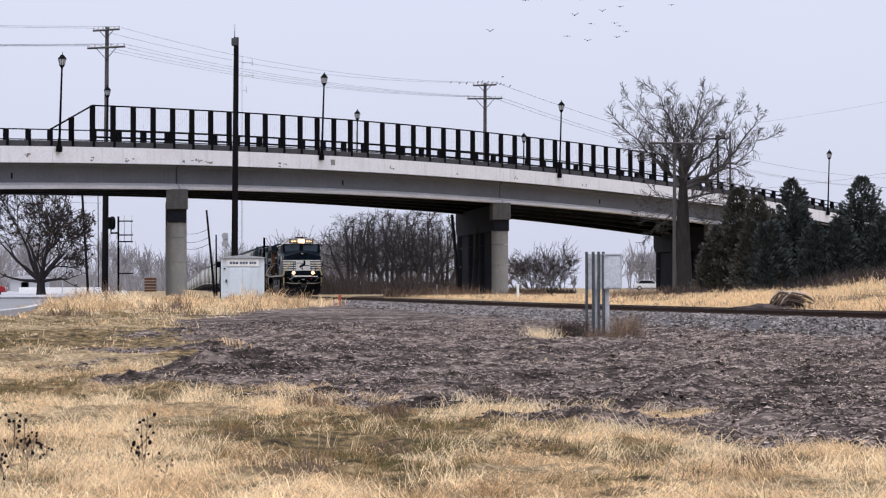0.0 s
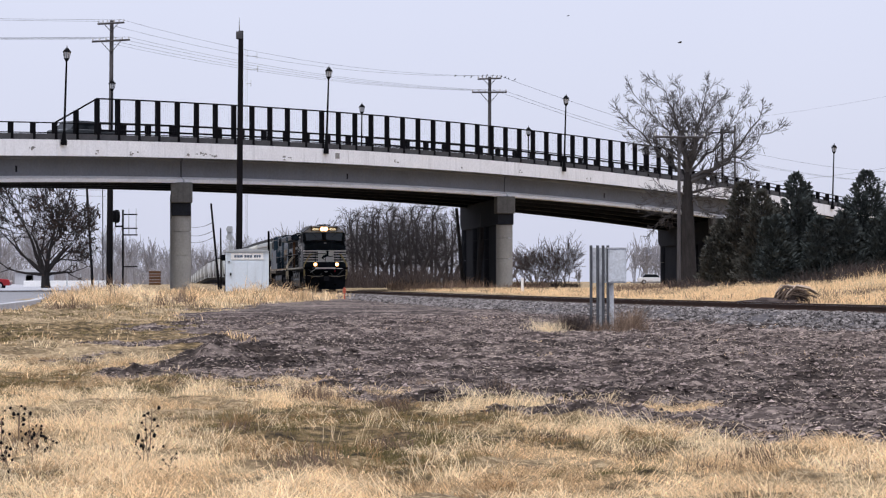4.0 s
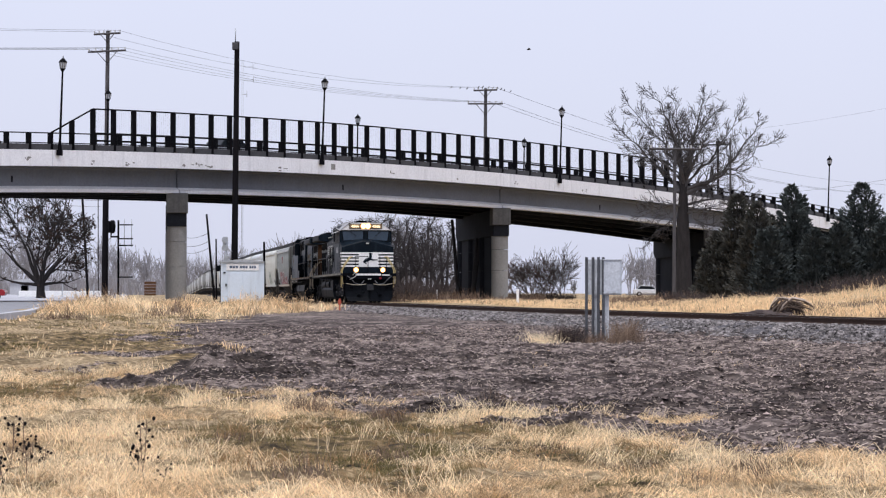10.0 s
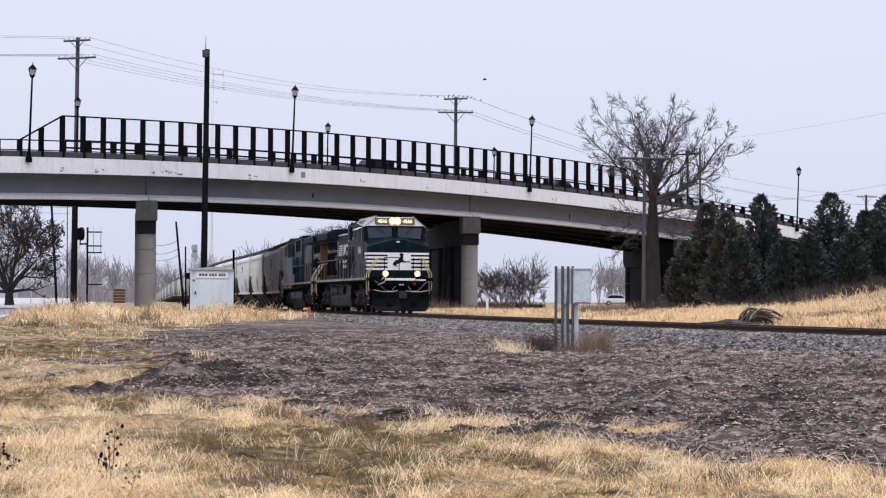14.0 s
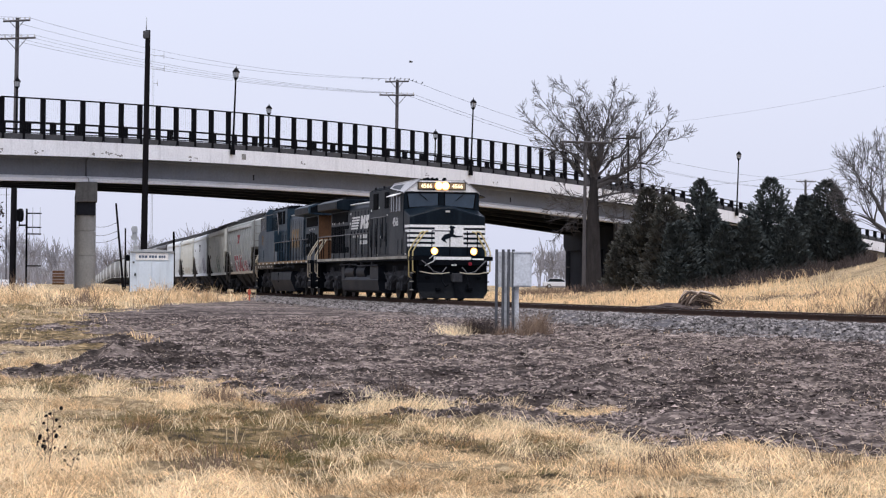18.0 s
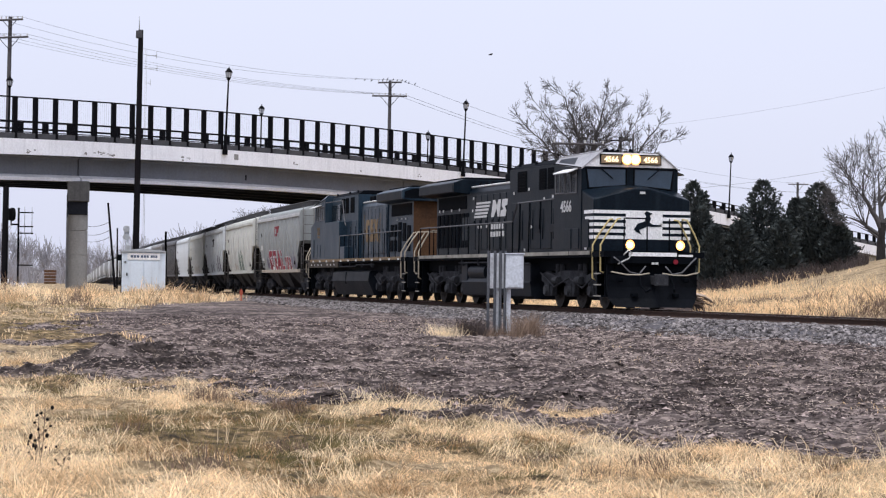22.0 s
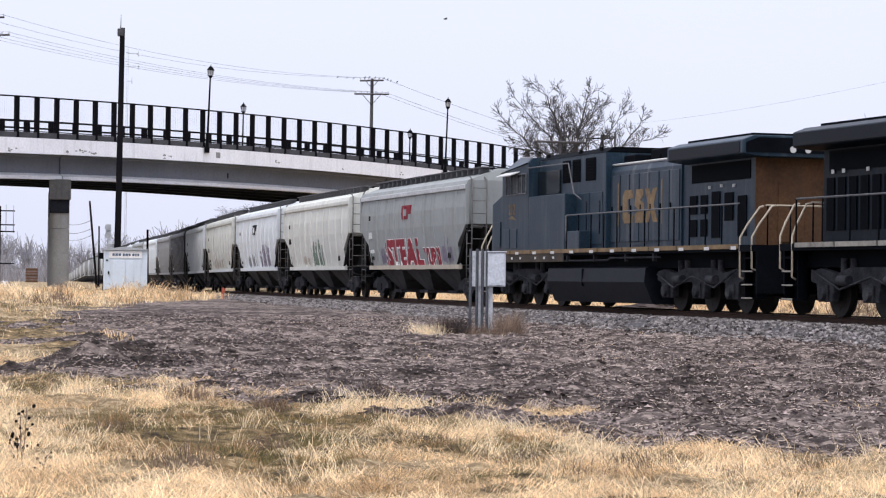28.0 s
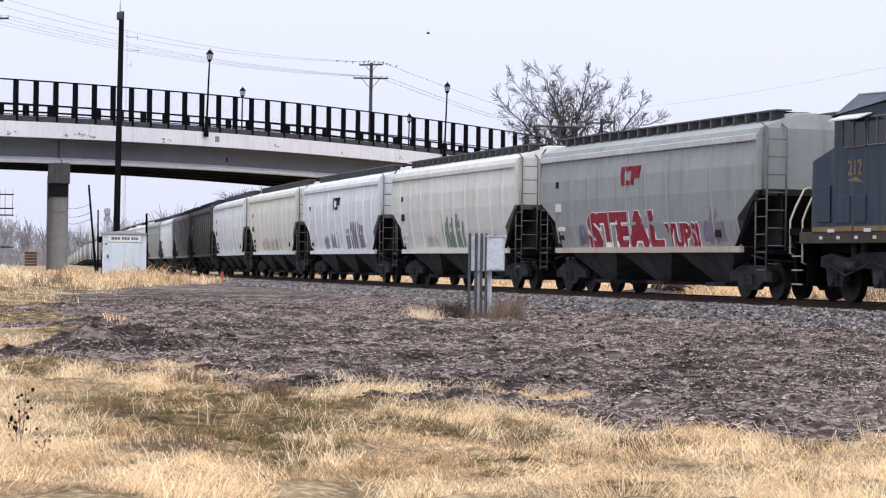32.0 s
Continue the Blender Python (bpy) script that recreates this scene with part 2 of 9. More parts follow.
def fbm(X, Y, cell, seed, octaves=3):
    """Smooth value noise on arrays, -1 to 1."""
    rng = np.random.default_rng(seed)
    table = rng.uniform(-1, 1, (256, 256))
    total, amp, norm = 0.0, 1.0, 0.0
    for o in range(octaves):
        u, v = X / cell * 2 ** o + 37.3 * o, Y / cell * 2 ** o + 11.7 * o
        i, j = np.floor(u).astype(int), np.floor(v).astype(int)
        a, b = u - i, v - j
        a, b = a * a * (3 - 2 * a), b * b * (3 - 2 * b)
        g = lambda p, q: table[p % 256, q % 256]
        total = total + amp * ((g(i, j) * (1 - a) + g(i + 1, j) * a) * (1 - b) + (g(i, j + 1) * (1 - a) + g(i + 1, j + 1) * a) * b)
        norm, amp = norm + amp, amp * 0.5
    return total / norm


DIRT_D = [0, 18, 20, 22.4, 26, 30.7, 35, 40.5, 52, 70, 90, 105, 125]
DIRT_X = [6.5, 4.9, 3.8, 2.8, 1.5, -2.3, -5.2, -4.6, -6.1, -7.6, -7.0, -5.2, -4.0]


def dirt_at(X, Y):
    """1 on the bare, driven-over earth, 0 on grass."""
    edge = np.interp(Y, DIRT_D, DIRT_X) + 0.9 * fbm(X, Y, 3.0, 5) + 0.5 * fbm(X, Y, 0.8, 6)
    d = X - edge
    # straw islands on the earth and bare scrapes in the straw, near the border
    isle = soft(0.12, 0.34, fbm(X * 0.6, Y * 0.8, 1.5, 44)) * soft(3.2, 0.6, d) * soft(60, 45, Y)
    scrape = soft(0.16, 0.4, fbm(X * 0.6, Y * 0.7, 1.3, 46)) * soft(-2.2, -0.4, d) * soft(20, 24, Y)
    return np.clip(soft(-0.5, 0.7, d) * (1 - isle) + scrape * soft(0.7, -0.5, d), 0, 1) * soft(-1.0, 0.5, side_of_track(X, Y))


GREENS = []
for px, py, rx, ry, k in ((640, 780, 300, 55, 1.0), (900, 800, 120, 30, 1.0), (470, 765, 150, 40, 0.85), (330, 700, 180, 22, 0.7), (150, 745, 110, 16, 0.55), (1170, 812, 60, 10, 0.8), (60, 690, 120, 18, 1.0), (240, 600, 120, 20, 1.0), (60, 600, 130, 18, 0.9), (330, 640, 50, 12, 0.8), (1060, 870, 160, 14, 0.8), (60, 875, 60, 10, 0.7), (1500, 790, 60, 10, 0.6), (800, 850, 60, 12, 0.6), (715, 852, 100, 34, 1.0), (560, 830, 60, 16, 0.7), (835, 768, 75, 24, 1.0), (870, 708, 70, 14, 0.9), (1130, 806, 70, 12, 1.0), (1090, 874, 100, 14, 1.0)):
    d = float(np.interp(py, [571, 585, 603, 643, 670, 706, 743, 796, 871], [70, 60, 51, 40, 35, 30, 26, 22, 18]))
    d2 = float(np.interp(py + ry, [571, 585, 603, 643, 670, 706, 743, 796, 871], [70, 60, 51, 40, 35, 30, 26, 22, 18]))
    GREENS.append(((px - 784) / 4100 * d, d, rx / 4100 * d, max(0.4, d - d2), k))


def green_at(X, Y):
    """Where the winter grass is still olive green."""
    g = np.zeros(np.shape(X))
    for cx, cy, rx, ry, k in GREENS:
        g = np.maximum(g, 1.5 * k * np.exp(-(((X - cx) / rx) ** 2 + ((Y - cy) / ry) ** 2)))
    meadow = 0.36 * soft(38, 48, Y) * soft(96, 78, Y) * soft(-3, -6, X)
    return soft(0.25, 0.75, g + meadow + 0.75 * fbm(X, Y * 0.8, 0.6, 31))


def clod_at(X, Y):
    """Heaped dark clods on the earth, 0 between them."""
    where = soft(-0.25, 0.3, fbm(X * 0.5, Y * 0.6, 2.6, 14))
    return np.maximum(0, fbm(X * 0.7, Y * 0.8, 0.5, 9, 3) - 0.02) * (0.25 + 0.75 * where)


def ground_z(X, Y):
    X, Y = np.asarray(X, float), np.asarray(Y, float)
    z = np.interp(Y, [-50, 16, 24, 35, 51, 70, 90, 132, 200, 330, 480, 1180, 4000], [-0.02, 0, 0.06, 0.2, 0.4, 0.5, 0.6, 0.80, 0.72, 0.75, 0.7, -4.4, -4.4])
    s = side_of_track(X, Y)
    dirt = dirt_at(X, Y)
    near = soft(160, 60, Y)
    rut = np.abs(fbm(X * 0.4, Y, 1.3, 3))
    lump = clod_at(X, Y)
    rough = 0.03 * fbm(X, Y, 0.7, 2) + 0.08 * (0.5 - rut) + 0.16 * lump + 0.12 * np.maximum(0, fbm(X * 0.8, Y, 0.24, 10, 2)) + 0.05 * fbm(X * 0.2, Y, 3.0, 12)
    tuft = 0.11 * fbm(X * 0.8, Y, 0.6, 4) + 0.08 * np.maximum(0, fbm(X * 0.8, Y, 0.28, 13, 2))
    z = z + near * (0.05 * fbm(X, Y, 5.0, 1) + dirt * rough * soft(75, 40, Y) + dirt * 0.4 * rough * soft(40, 75, Y) + (1 - dirt) * tuft)
    # piled-up clods where the earth was scraped
    for cx, cy, r, h in ((-2.9, 36.5, 1.1, 0.22), (-3.6, 36.0, 0.7, 0.14), (-3.2, 51, 0.9, 0.2), (0.2, 29.5, 0.5, 0.1), (3.1, 30.5, 0.7, 0.12), (4.5, 33, 1.4, 0.1), (8.5, 45, 2.0, 0.1)):
        z = z + h * np.exp(-((X - cx) ** 2 + ((Y - cy) * 0.7) ** 2) / r ** 2) * (1 + 0.5 * fbm(X, Y, 0.3, 8))
    # grassy bank before the shed, and the rising field beyond the track
    z = z + 0.3 * np.exp(-(((X + 13.5) / 4) ** 2 + ((Y - 104) / 20) ** 2))
    z = z + soft(-6, -40, s) * soft(14, 36, X) * soft(180, 115, Y) * 3.4 + soft(-5, -13, s) * soft(150, 110, Y) * soft(4, 18, X) * 0.3
    # the bed under the ballast stays low
    return np.where(np.abs(s) < 3.4, np.minimum(z, RAIL_Z - 0.42 - 0.0072 * np.clip(Y - 480, 0, 700)), z)


def axis(*runs):
    out = []
    for lo, hi, step in runs:
        out += list(np.arange(lo, hi, step))
    return np.array(out + [runs[-1][1]])


gx = axis((-3000, -400, 260), (-400, -80, 20), (-80, -16, 2), (-16, 20, 0.10), (20, 60, 1.5), (60, 100, 5), (100, 500, 25), (500, 3000, 250))
gy = axis((-400, -20, 20), (-20, 14, 2), (14, 60, 0.12), (60, 76, 0.2), (76, 140, 0.8), (140, 260, 2.5), (260, 500, 15), (500, 4000, 250))
GX, GY = np.meshgrid(gx, gy)
GZ = ground_z(GX, GY)
nx, ny = len(gx), len(gy)
me = bpy.data.meshes.new("ground")
idx = np.arange(nx * ny).reshape(ny, nx)
quads = np.stack([idx[:-1, :-1], idx[:-1, 1:], idx[1:, 1:], idx[1:, :-1]], -1).reshape(-1, 4)
me.from_pydata(np.stack([GX, GY, GZ], -1).reshape(-1, 3).tolist(), [], quads.tolist())
me.polygons.foreach_set("use_smooth", [True] * len(me.polygons))
soil = me.attributes.new("soil", "FLOAT", "POINT")
soil.data.foreach_set("value", dirt_at(GX, GY).reshape(-1).astype(np.float32))

heaped = me.attributes.new("heaped", "FLOAT", "POINT")
heaped.data.foreach_set("value", np.clip(clod_at(GX, GY) * 2.6, 0, 1).reshape(-1).astype(np.float32))
verdure = me.attributes.new("verdure", "FLOAT", "POINT")
verdure.data.foreach_set("value", green_at(GX, GY).reshape(-1).astype(np.float32))


def ground_material():
    m = bpy.data.materials.new("field_soil_and_turf")
    m.use_nodes = True
    n, l = m.node_tree.nodes, m.node_tree.links
    b = n["Principled BSDF"]
    b.inputs["Roughness"].default_value = 0.95
    b.inputs["Specular IOR Level"].default_value = 0.15
    tc = n.new("ShaderNodeTexCoord")

    def tex(scale, detail, stretch=(1, 1, 1)):
        mp, t = n.new("ShaderNodeMapping"), n.new("ShaderNodeTexNoise")
        mp.inputs["Scale"].default_value = stretch
        l.new(tc.outputs["Object"], mp.inputs["Vector"])
        l.new(mp.outputs[0], t.inputs["Vector"])
        t.inputs["Scale"].default_value, t.inputs["Detail"].default_value, t.inputs["Roughness"].default_value = scale, detail, 0.65
        return t.outputs["Fac"]

    def ramp(fac, *stops):
        r = n.new("ShaderNodeValToRGB")
        while len(r.color_ramp.elements) < len(stops):
            r.color_ramp.elements.new(0.5)
        for e, (p, c) in zip(r.color_ramp.elements, stops):
            e.position, e.color = p, (*c, 1)
        l.new(fac, r.inputs["Fac"])
        return r.outputs["Color"]

    def mix(fac, a, c):
        x = n.new("ShaderNodeMix")
        x.data_type = "RGBA"
        l.new(fac, x.inputs["Factor"])
        l.new(a, x.inputs["A"])
        l.new(c, x.inputs["B"])
        return x.outputs["Result"]

    earth = ramp(tex(1.1, 12, (0.5, 1, 1)), (0.38, (0.032, 0.024, 0.022)), (0.47, (0.088, 0.067, 0.061)), (0.55, (0.19, 0.15, 0.134)), (0.64, (0.40, 0.325, 0.285)))
    grit = ramp(tex(7, 8, (0.7, 1, 1)), (0.43, (0.0114, 0.0082, 0.0074)), (0.51, (0.100, 0.077, 0.068)), (0.58, (0.47, 0.38, 0.325)))
    half = n.new("ShaderNodeValue")
    half.outputs[0].default_value = 0.5
    earth = mix(half.outputs[0], earth, grit)
    clod = ramp(tex(10, 7), (0.36, (0.0106, 0.0080, 0.0071)), (0.5, (0.0348, 0.0263, 0.0228)), (0.66, (0.0984, 0.0759, 0.0640)))
    at3 = n.new("ShaderNodeAttribute")
    at3.attribute_name = "heaped"
    earth = mix(at3.outputs["Fac"], earth, clod)
    turf = ramp(tex(1.0, 8, (0.7, 1, 1)), (0.32, (0.075, 0.054, 0.030)), (0.45, (0.26, 0.185, 0.105)), (0.6, (0.54, 0.40, 0.235)), (0.8, (0.72, 0.57, 0.36)))
    straw = ramp(tex(12, 6, (0.8, 1, 1)), (0.38, (0.035, 0.026, 0.014)), (0.5, (0.24, 0.175, 0.095)), (0.64, (0.76, 0.60, 0.38)))
    turf = mix(half.outputs[0], turf, straw)
    moss = ramp(tex(5, 8, (0.8, 1, 1)), (0.36, (0.03, 0.022, 0.013)), (0.46, (0.115, 0.083, 0.042)), (0.56, (0.26, 0.18, 0.09)), (0.66, (0.50, 0.37, 0.21)))
    at2 = n.new("ShaderNodeAttribute")
    at2.attribute_name = "verdure"
    turf = mix(at2.outputs["Fac"], turf, moss)
    at = n.new("ShaderNodeAttribute")
    at.attribute_name = "soil"
    ragged, edge = n.new("ShaderNodeMath"), n.new("ShaderNodeMapRange")
    ragged.operation = "ADD"
    l.new(at.outputs["Fac"], ragged.inputs[0])
    l.new(tex(4, 9), ragged.inputs[1])
    edge.inputs["From Min"].default_value, edge.inputs["From Max"].default_value = 0.93, 1.02
    l.new(ragged.outputs[0], edge.inputs["Value"])
    l.new(mix(edge.outputs[0], turf, earth), b.inputs["Base Color"])
    bp = n.new("ShaderNodeBump")
    bp.inputs["Strength"].default_value, bp.inputs["Distance"].default_value = 1.0, 0.12
    l.new(tex(7, 10), bp.inputs["Height"])
    l.new(bp.outputs[0], b.inputs["Normal"])
    return m


me.materials.append(ground_material())
tagged(new("ground", me), "dry winter field of straw grass and bare brown earth", "ground", kind="structure")


# ---- ballast, ties and rails ----
S_LO, S_HI = -1040, 178
verts, faces = [], []
rng = np.random.default_rng(3)
prof = [(-4.2, -0.72), (-3.4, -0.55), (-2.5, -0.32), (-1.9, -0.19), (-1.0, -0.17), (0, -0.17), (1.0, -0.17), (1.9, -0.19), (2.5, -0.34), (3.3, -0.55), (4.0, -0.72)]
steps = np.concatenate([np.arange(S_LO, -60, 6.0), np.arange(-60, S_HI + 0.1, 0.6)])
for s in steps:
    for lat, dz in prof:
        x, y, h = on_track(s, lat + rng.uniform(-0.1, 0.1))
        verts.append((x, y, rail_z(y) + dz + rng.uniform(-0.03, 0.03)))
w = len(prof)
for i in range(len(steps) - 1):
    for j in range(w - 1):
        a = i * w + j
        faces.append((a, a + 1, a + w + 1, a + w))
tagged(raw("ballast_bed", verts, faces, M_BALLAST, smooth=True), "grey crushed stone ballast bank under the track", "ballast", kind="structure")

# loose stones on the camera side of the bank, joined
verts, faces = [], []
for k in range(38000):
    s = rng.uniform(48, 162)
    lat = rng.uniform(-1.9, 3.9) if k % 6 == 0 else rng.uniform(1.2, 3.9 + abs(rng.normal(0, 0.5)))
    x, y, h = on_track(s, lat)
    z = rail_z(y) + float(np.interp(lat, [p[0] for p in prof], [p[1] for p in prof]))
    if lat > 3.6:
        z = max(z, float(ground_z(x, y)))
    r = 0.02 + 0.042 * rng.uniform(0, 1) ** 1.5
    a = rng.uniform(0, 6.28)
    base = len(verts)
    for q in range(3):
        verts.append((x + 1.3 * r * math.cos(a + q * 2.09), y + 1.3 * r * math.sin(a + q * 2.09), z - 0.2 * r))
        verts.append((x + r * math.cos(a + 0.7 + q * 2.09), y + r * math.sin(a + 0.7 + q * 2.09), z + r * rng.uniform(0.5, 1.1)))
    b = base
    faces += [(b, b + 2, b + 1), (b + 2, b + 3, b + 1), (b + 2, b + 4, b + 3), (b + 4, b + 5, b + 3), (b + 4, b, b + 5), (b, b + 1, b + 5), (b + 1, b + 3, b + 5)]
tagged(raw("ballast_stones", verts, faces, M_STONE), "loose grey ballast stones on the track bank", "gravel", kind="stuff")

track = thing("railway_track", "single railway track of worn rails on wooden ties", "track", kind="structure")
for lat, name in ((0.72, "rail"), (-0.72, "rail")):
    bm = bmesh.new()
    last = None
    shape = [(-0.07, -0.17), (-0.07, -0.15), (-0.012, -0.12), (-0.012, -0.045), (-0.035, -0.035), (-0.035, -0.002), (0.035, -0.002), (0.035, -0.035), (0.012, -0.045), (0.012, -0.12), (0.07, -0.15), (0.07, -0.17)]
    for s in np.arange(S_LO, S_HI + 0.1, 3.0):
        ring = []
        for a, dz in shape:
            x, y, h = on_track(s, lat + a)
            ring.append(bm.verts.new((x, y, rail_z(y) + dz)))
        if last:
            for i in range(len(ring) - 1):
                bm.faces.new((last[i], last[i + 1], ring[i + 1], ring[i]))
        last = ring
    rail = part(name, bm, M_RAIL, track, "rust-brown steel rail")
    bm = bmesh.new()
    last = None
    for s in np.arange(S_LO, S_HI + 0.1, 3.0):
        ring = []
        for a, dz in ((-0.033, 0.001), (0.033, 0.001)):
            x, y, h = on_track(s, lat + a)
            ring.append(bm.verts.new((x, y, rail_z(y) + dz)))
        if last:
            bm.faces.new((last[0], last[1], ring[1], ring[0]))
        last = ring
    part("rail_head", bm, M_RAILTOP, rail, "bright worn running surface")
bm = bmesh.new()
box(bm, -0.115, 0.115, -1.3, 1.3, -0.33, -0.145)
tie_me = finish(bm, "tie", M_TIE, 0.01)
for s in np.arange(-12, 165, 0.62):
    x, y, h = on_track(s)
    tie = new("tie", tie_me)
    tie.parent = track
    tie.matrix_basis = pose(x, y, rail_z(y), 0, 0, math.degrees(h) - 90 + random.uniform(-1, 1))


# ---- the road bridge ----
BX, BY, BA = 0.0, 158.8, radians(50.6)
BD, BN = (math.cos(BA), math.sin(BA)), (-math.sin(BA), math.cos(BA))
BASE_Z, WIDE = EYE_Z + 8.42, 17.5


def at_bridge(q, off=0.0):
    """Plan place q metres along the near face, off metres behind it."""
    return BX + BD[0] * q + BN[0] * off, BY + BD[1] * q + BN[1] * off


def crest(q):
    """Height of the fence's foot on the deck edge."""
    d = q + 7
    if d > 62:
        return BASE_Z - 0.0006 * 62 * 62 - 0.0744 * (d - 62)
    if d < -45:
        return BASE_Z - 0.0006 * 45 * 45 + 0.054 * (d + 45)
    return BASE_Z - 0.0006 * d * d


Q_LO, Q_HI = -64.0, 112.0


def sweep(name, outline, material, parent, q0=Q_LO, q1=Q_HI, step=3.0, label=""):
    """A beam along the bridge: outline of (behind the near face, above the fence's foot)."""
    bm = bmesh.new()
    n = max(1, round((q1 - q0) / step))
    last = None
    for i in range(n + 1):
        q = q0 + (q1 - q0) * i / n
        ring = []
        for off, dz in outline:
            x, y = at_bridge(q, off)
            ring.append(bm.verts.new((x, y, crest(q) + dz)))
        if last:
            for j in range(len(ring)):
                k = (j + 1) % len(ring)
                bm.faces.new((last[j], last[k], ring[k], ring[j]))
        else:
            bm.faces.new(ring)
        last = ring
    bm.faces.new(last[::-1])
    return part(name, bm, material, parent, label)


bridge = thing("road_bridge", "concrete road bridge over the railway with black fences", "bridge", kind="structure")
Q_JOINTS = [Q_LO, -34.5, -9.5, 13.6, 42.0, 75.0, Q_HI]
for a, b in zip(Q_JOINTS, Q_JOINTS[1:]):
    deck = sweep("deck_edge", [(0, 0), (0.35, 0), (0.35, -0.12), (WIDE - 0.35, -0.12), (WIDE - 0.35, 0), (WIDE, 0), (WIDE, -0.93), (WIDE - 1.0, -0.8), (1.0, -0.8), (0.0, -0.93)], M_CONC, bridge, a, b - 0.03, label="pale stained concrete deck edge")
PIERS = [-50.0, -23.2, 9.1, 37.5]
# inner girders carry the shade below the deck as a near-black colour
for off in (1.4, 4.4, 7.5, 10.6, 13.6):
    for a, b in zip([Q_LO] + PIERS, PIERS + [54.0]):
        sweep("girder", [(off, -0.8), (off + 0.6, -0.8), (off + 0.6, -0.95), (off + 0.4, -1.05), (off + 0.4, -2.02), (off + 0.15, -2.02), (off + 0.15, -1.05), (off, -0.95)], M_GIRDER if off < 3 else M_SHADESTAIN, bridge, a + 0.06, b - 0.06, label="grey precast concrete girder" if off < 3 else "inner girder darkened for the deck's shade")
        # front flange: a paler copy of the concrete, standing for caught sky light
        sweep("girder_flange", [(off + 0.4, -2.02), (off + 0.62, -2.18), (off + 0.62, -2.38), (off - 0.1, -2.38), (off - 0.1, -2.18), (off + 0.15, -2.02)], M_FLANGE if off < 3 else M_SHADESTAIN, bridge, a + 0.06, b - 0.06, label="bottom flange paled for sky light" if off < 3 else "")
# thin dark sheets paint the shade under the overhang and the deck
sweep("soffit", [(0.3, -0.905), (1.4, -0.805), (1.4, -0.82), (0.3, -0.92)], M_SHADESTAIN, bridge, label="overhang soffit darkened for shade")
sweep("soffit", [(2.05, -0.84), (WIDE - 1.0, -0.84), (WIDE - 1.0, -0.81), (2.05, -0.81)], M_SHADESTAIN, bridge, label="deck soffit darkened for shade")
# cross walls added to block light between the girders, in the shade colour
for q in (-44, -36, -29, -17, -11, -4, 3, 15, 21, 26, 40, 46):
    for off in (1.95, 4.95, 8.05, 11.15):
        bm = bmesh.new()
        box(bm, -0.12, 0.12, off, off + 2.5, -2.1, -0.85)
        o = part("diaphragm", bm, M_SHADESTAIN, bridge)
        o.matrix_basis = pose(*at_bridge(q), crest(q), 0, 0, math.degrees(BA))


# fence on the near edge: deep black posts, three rails, wire panels
M_KICK = mat("dark_grey_kick_panel", (0.05, 0.05, 0.055), (0.08, 0.08, 0.085), 0.7, scale=2)
M_WIRE = mat("dull_black_fence_wire", (0.05, 0.05, 0.055), (0.08, 0.08, 0.085), 0.6, scale=4)
TALL0, PITCH, NTALL, TALL, LOW = -31.3, 1.616, 38, 2.44, 0.97
fence = thing("bridge_fence", "tall black steel fence along the bridge edge", "fence", group="fences of the bridge")


def bridge_turn(q, off=0.0):
    """Pose on the deck edge, x along the bridge and level with its slope."""
    x, y = at_bridge(q, off)
    slope = math.degrees(math.atan2(crest(q + 0.5) - crest(q - 0.5), 1.0))
    return pose(x, y, crest(q), 0, 0, math.degrees(BA)) @ pose(0, 0, 0, 0, -slope, 0)


def upright(q, off=0.0):
    x, y = at_bridge(q, off)
    return pose(x, y, crest(q), 0, 0, math.degrees(BA))


def post_mesh(h):
    bm = bmesh.new()
    box(bm, -0.09, 0.09, 0.03, 0.34, 0.0, h)
    box(bm, -0.12, 0.12, 0.02, 0.36, 0.0, 0.05)
    return finish(bm, "post", M_BLACK, 0.008)


tall_post, low_post = post_mesh(TALL), post_mesh(LOW)
bm = bmesh.new()
snake = []
for k in range(9):
    x = 0.16 + k * (PITCH - 0.24) / 8
    ends = [(x, 0.17, 0.3), (x, 0.17, TALL - 0.04)]
    snake += ends if k % 2 else ends[::-1]
bar(bm, snake, 0.0022, 3)
wire_panel = finish(bm, "wire_panel", M_WIRE)
bm = bmesh.new()
box(bm, 0.0, PITCH, 0.06, 0.11, 0.0, 0.34)
kick_panel = finish(bm, "kick_panel", M_KICK)
low_q0, low_q1 = TALL0 - 16 * PITCH, TALL0 + (NTALL + 34) * PITCH
for i in range(-16, NTALL + 34):
    q = TALL0 + i * PITCH
    tall = 0 <= i < NTALL
    o = new("post", tall_post if tall else low_post)
    o.parent, o.matrix_basis = fence, upright(q)
    o = new("kick_panel", kick_panel)
    o.parent, o.matrix_basis = fence, bridge_turn(q)
    if tall and i < NTALL - 1:
        o = new("wire_panel", wire_panel)
        o.parent, o.matrix_basis = fence, bridge_turn(q)


def fence_rail(q0, q1, h, r=0.035, off=0.17):
    bm = bmesh.new()
    n = max(1, round((q1 - q0) / 3.2))
    pts = []
    for i in range(n + 1):
        q = q0 + (q1 - q0) * i / n
        x, y = at_bridge(q, off)
        pts.append((x, y, crest(q) + (h if not callable(h) else h(i / n))))
    bar(bm, pts, r)
    part("top_rail", bm, M_BLACK, fence)


TALL1 = TALL0 + (NTALL - 1) * PITCH
fence_rail(low_q0, low_q1, LOW)
fence_rail(low_q0, low_q1, 0.4, 0.03)
fence_rail(TALL0, TALL1, TALL, 0.045)
fence_rail(TALL0 - 2 * PITCH, TALL0, lambda k: LOW + (TALL - LOW) * k, 0.05)
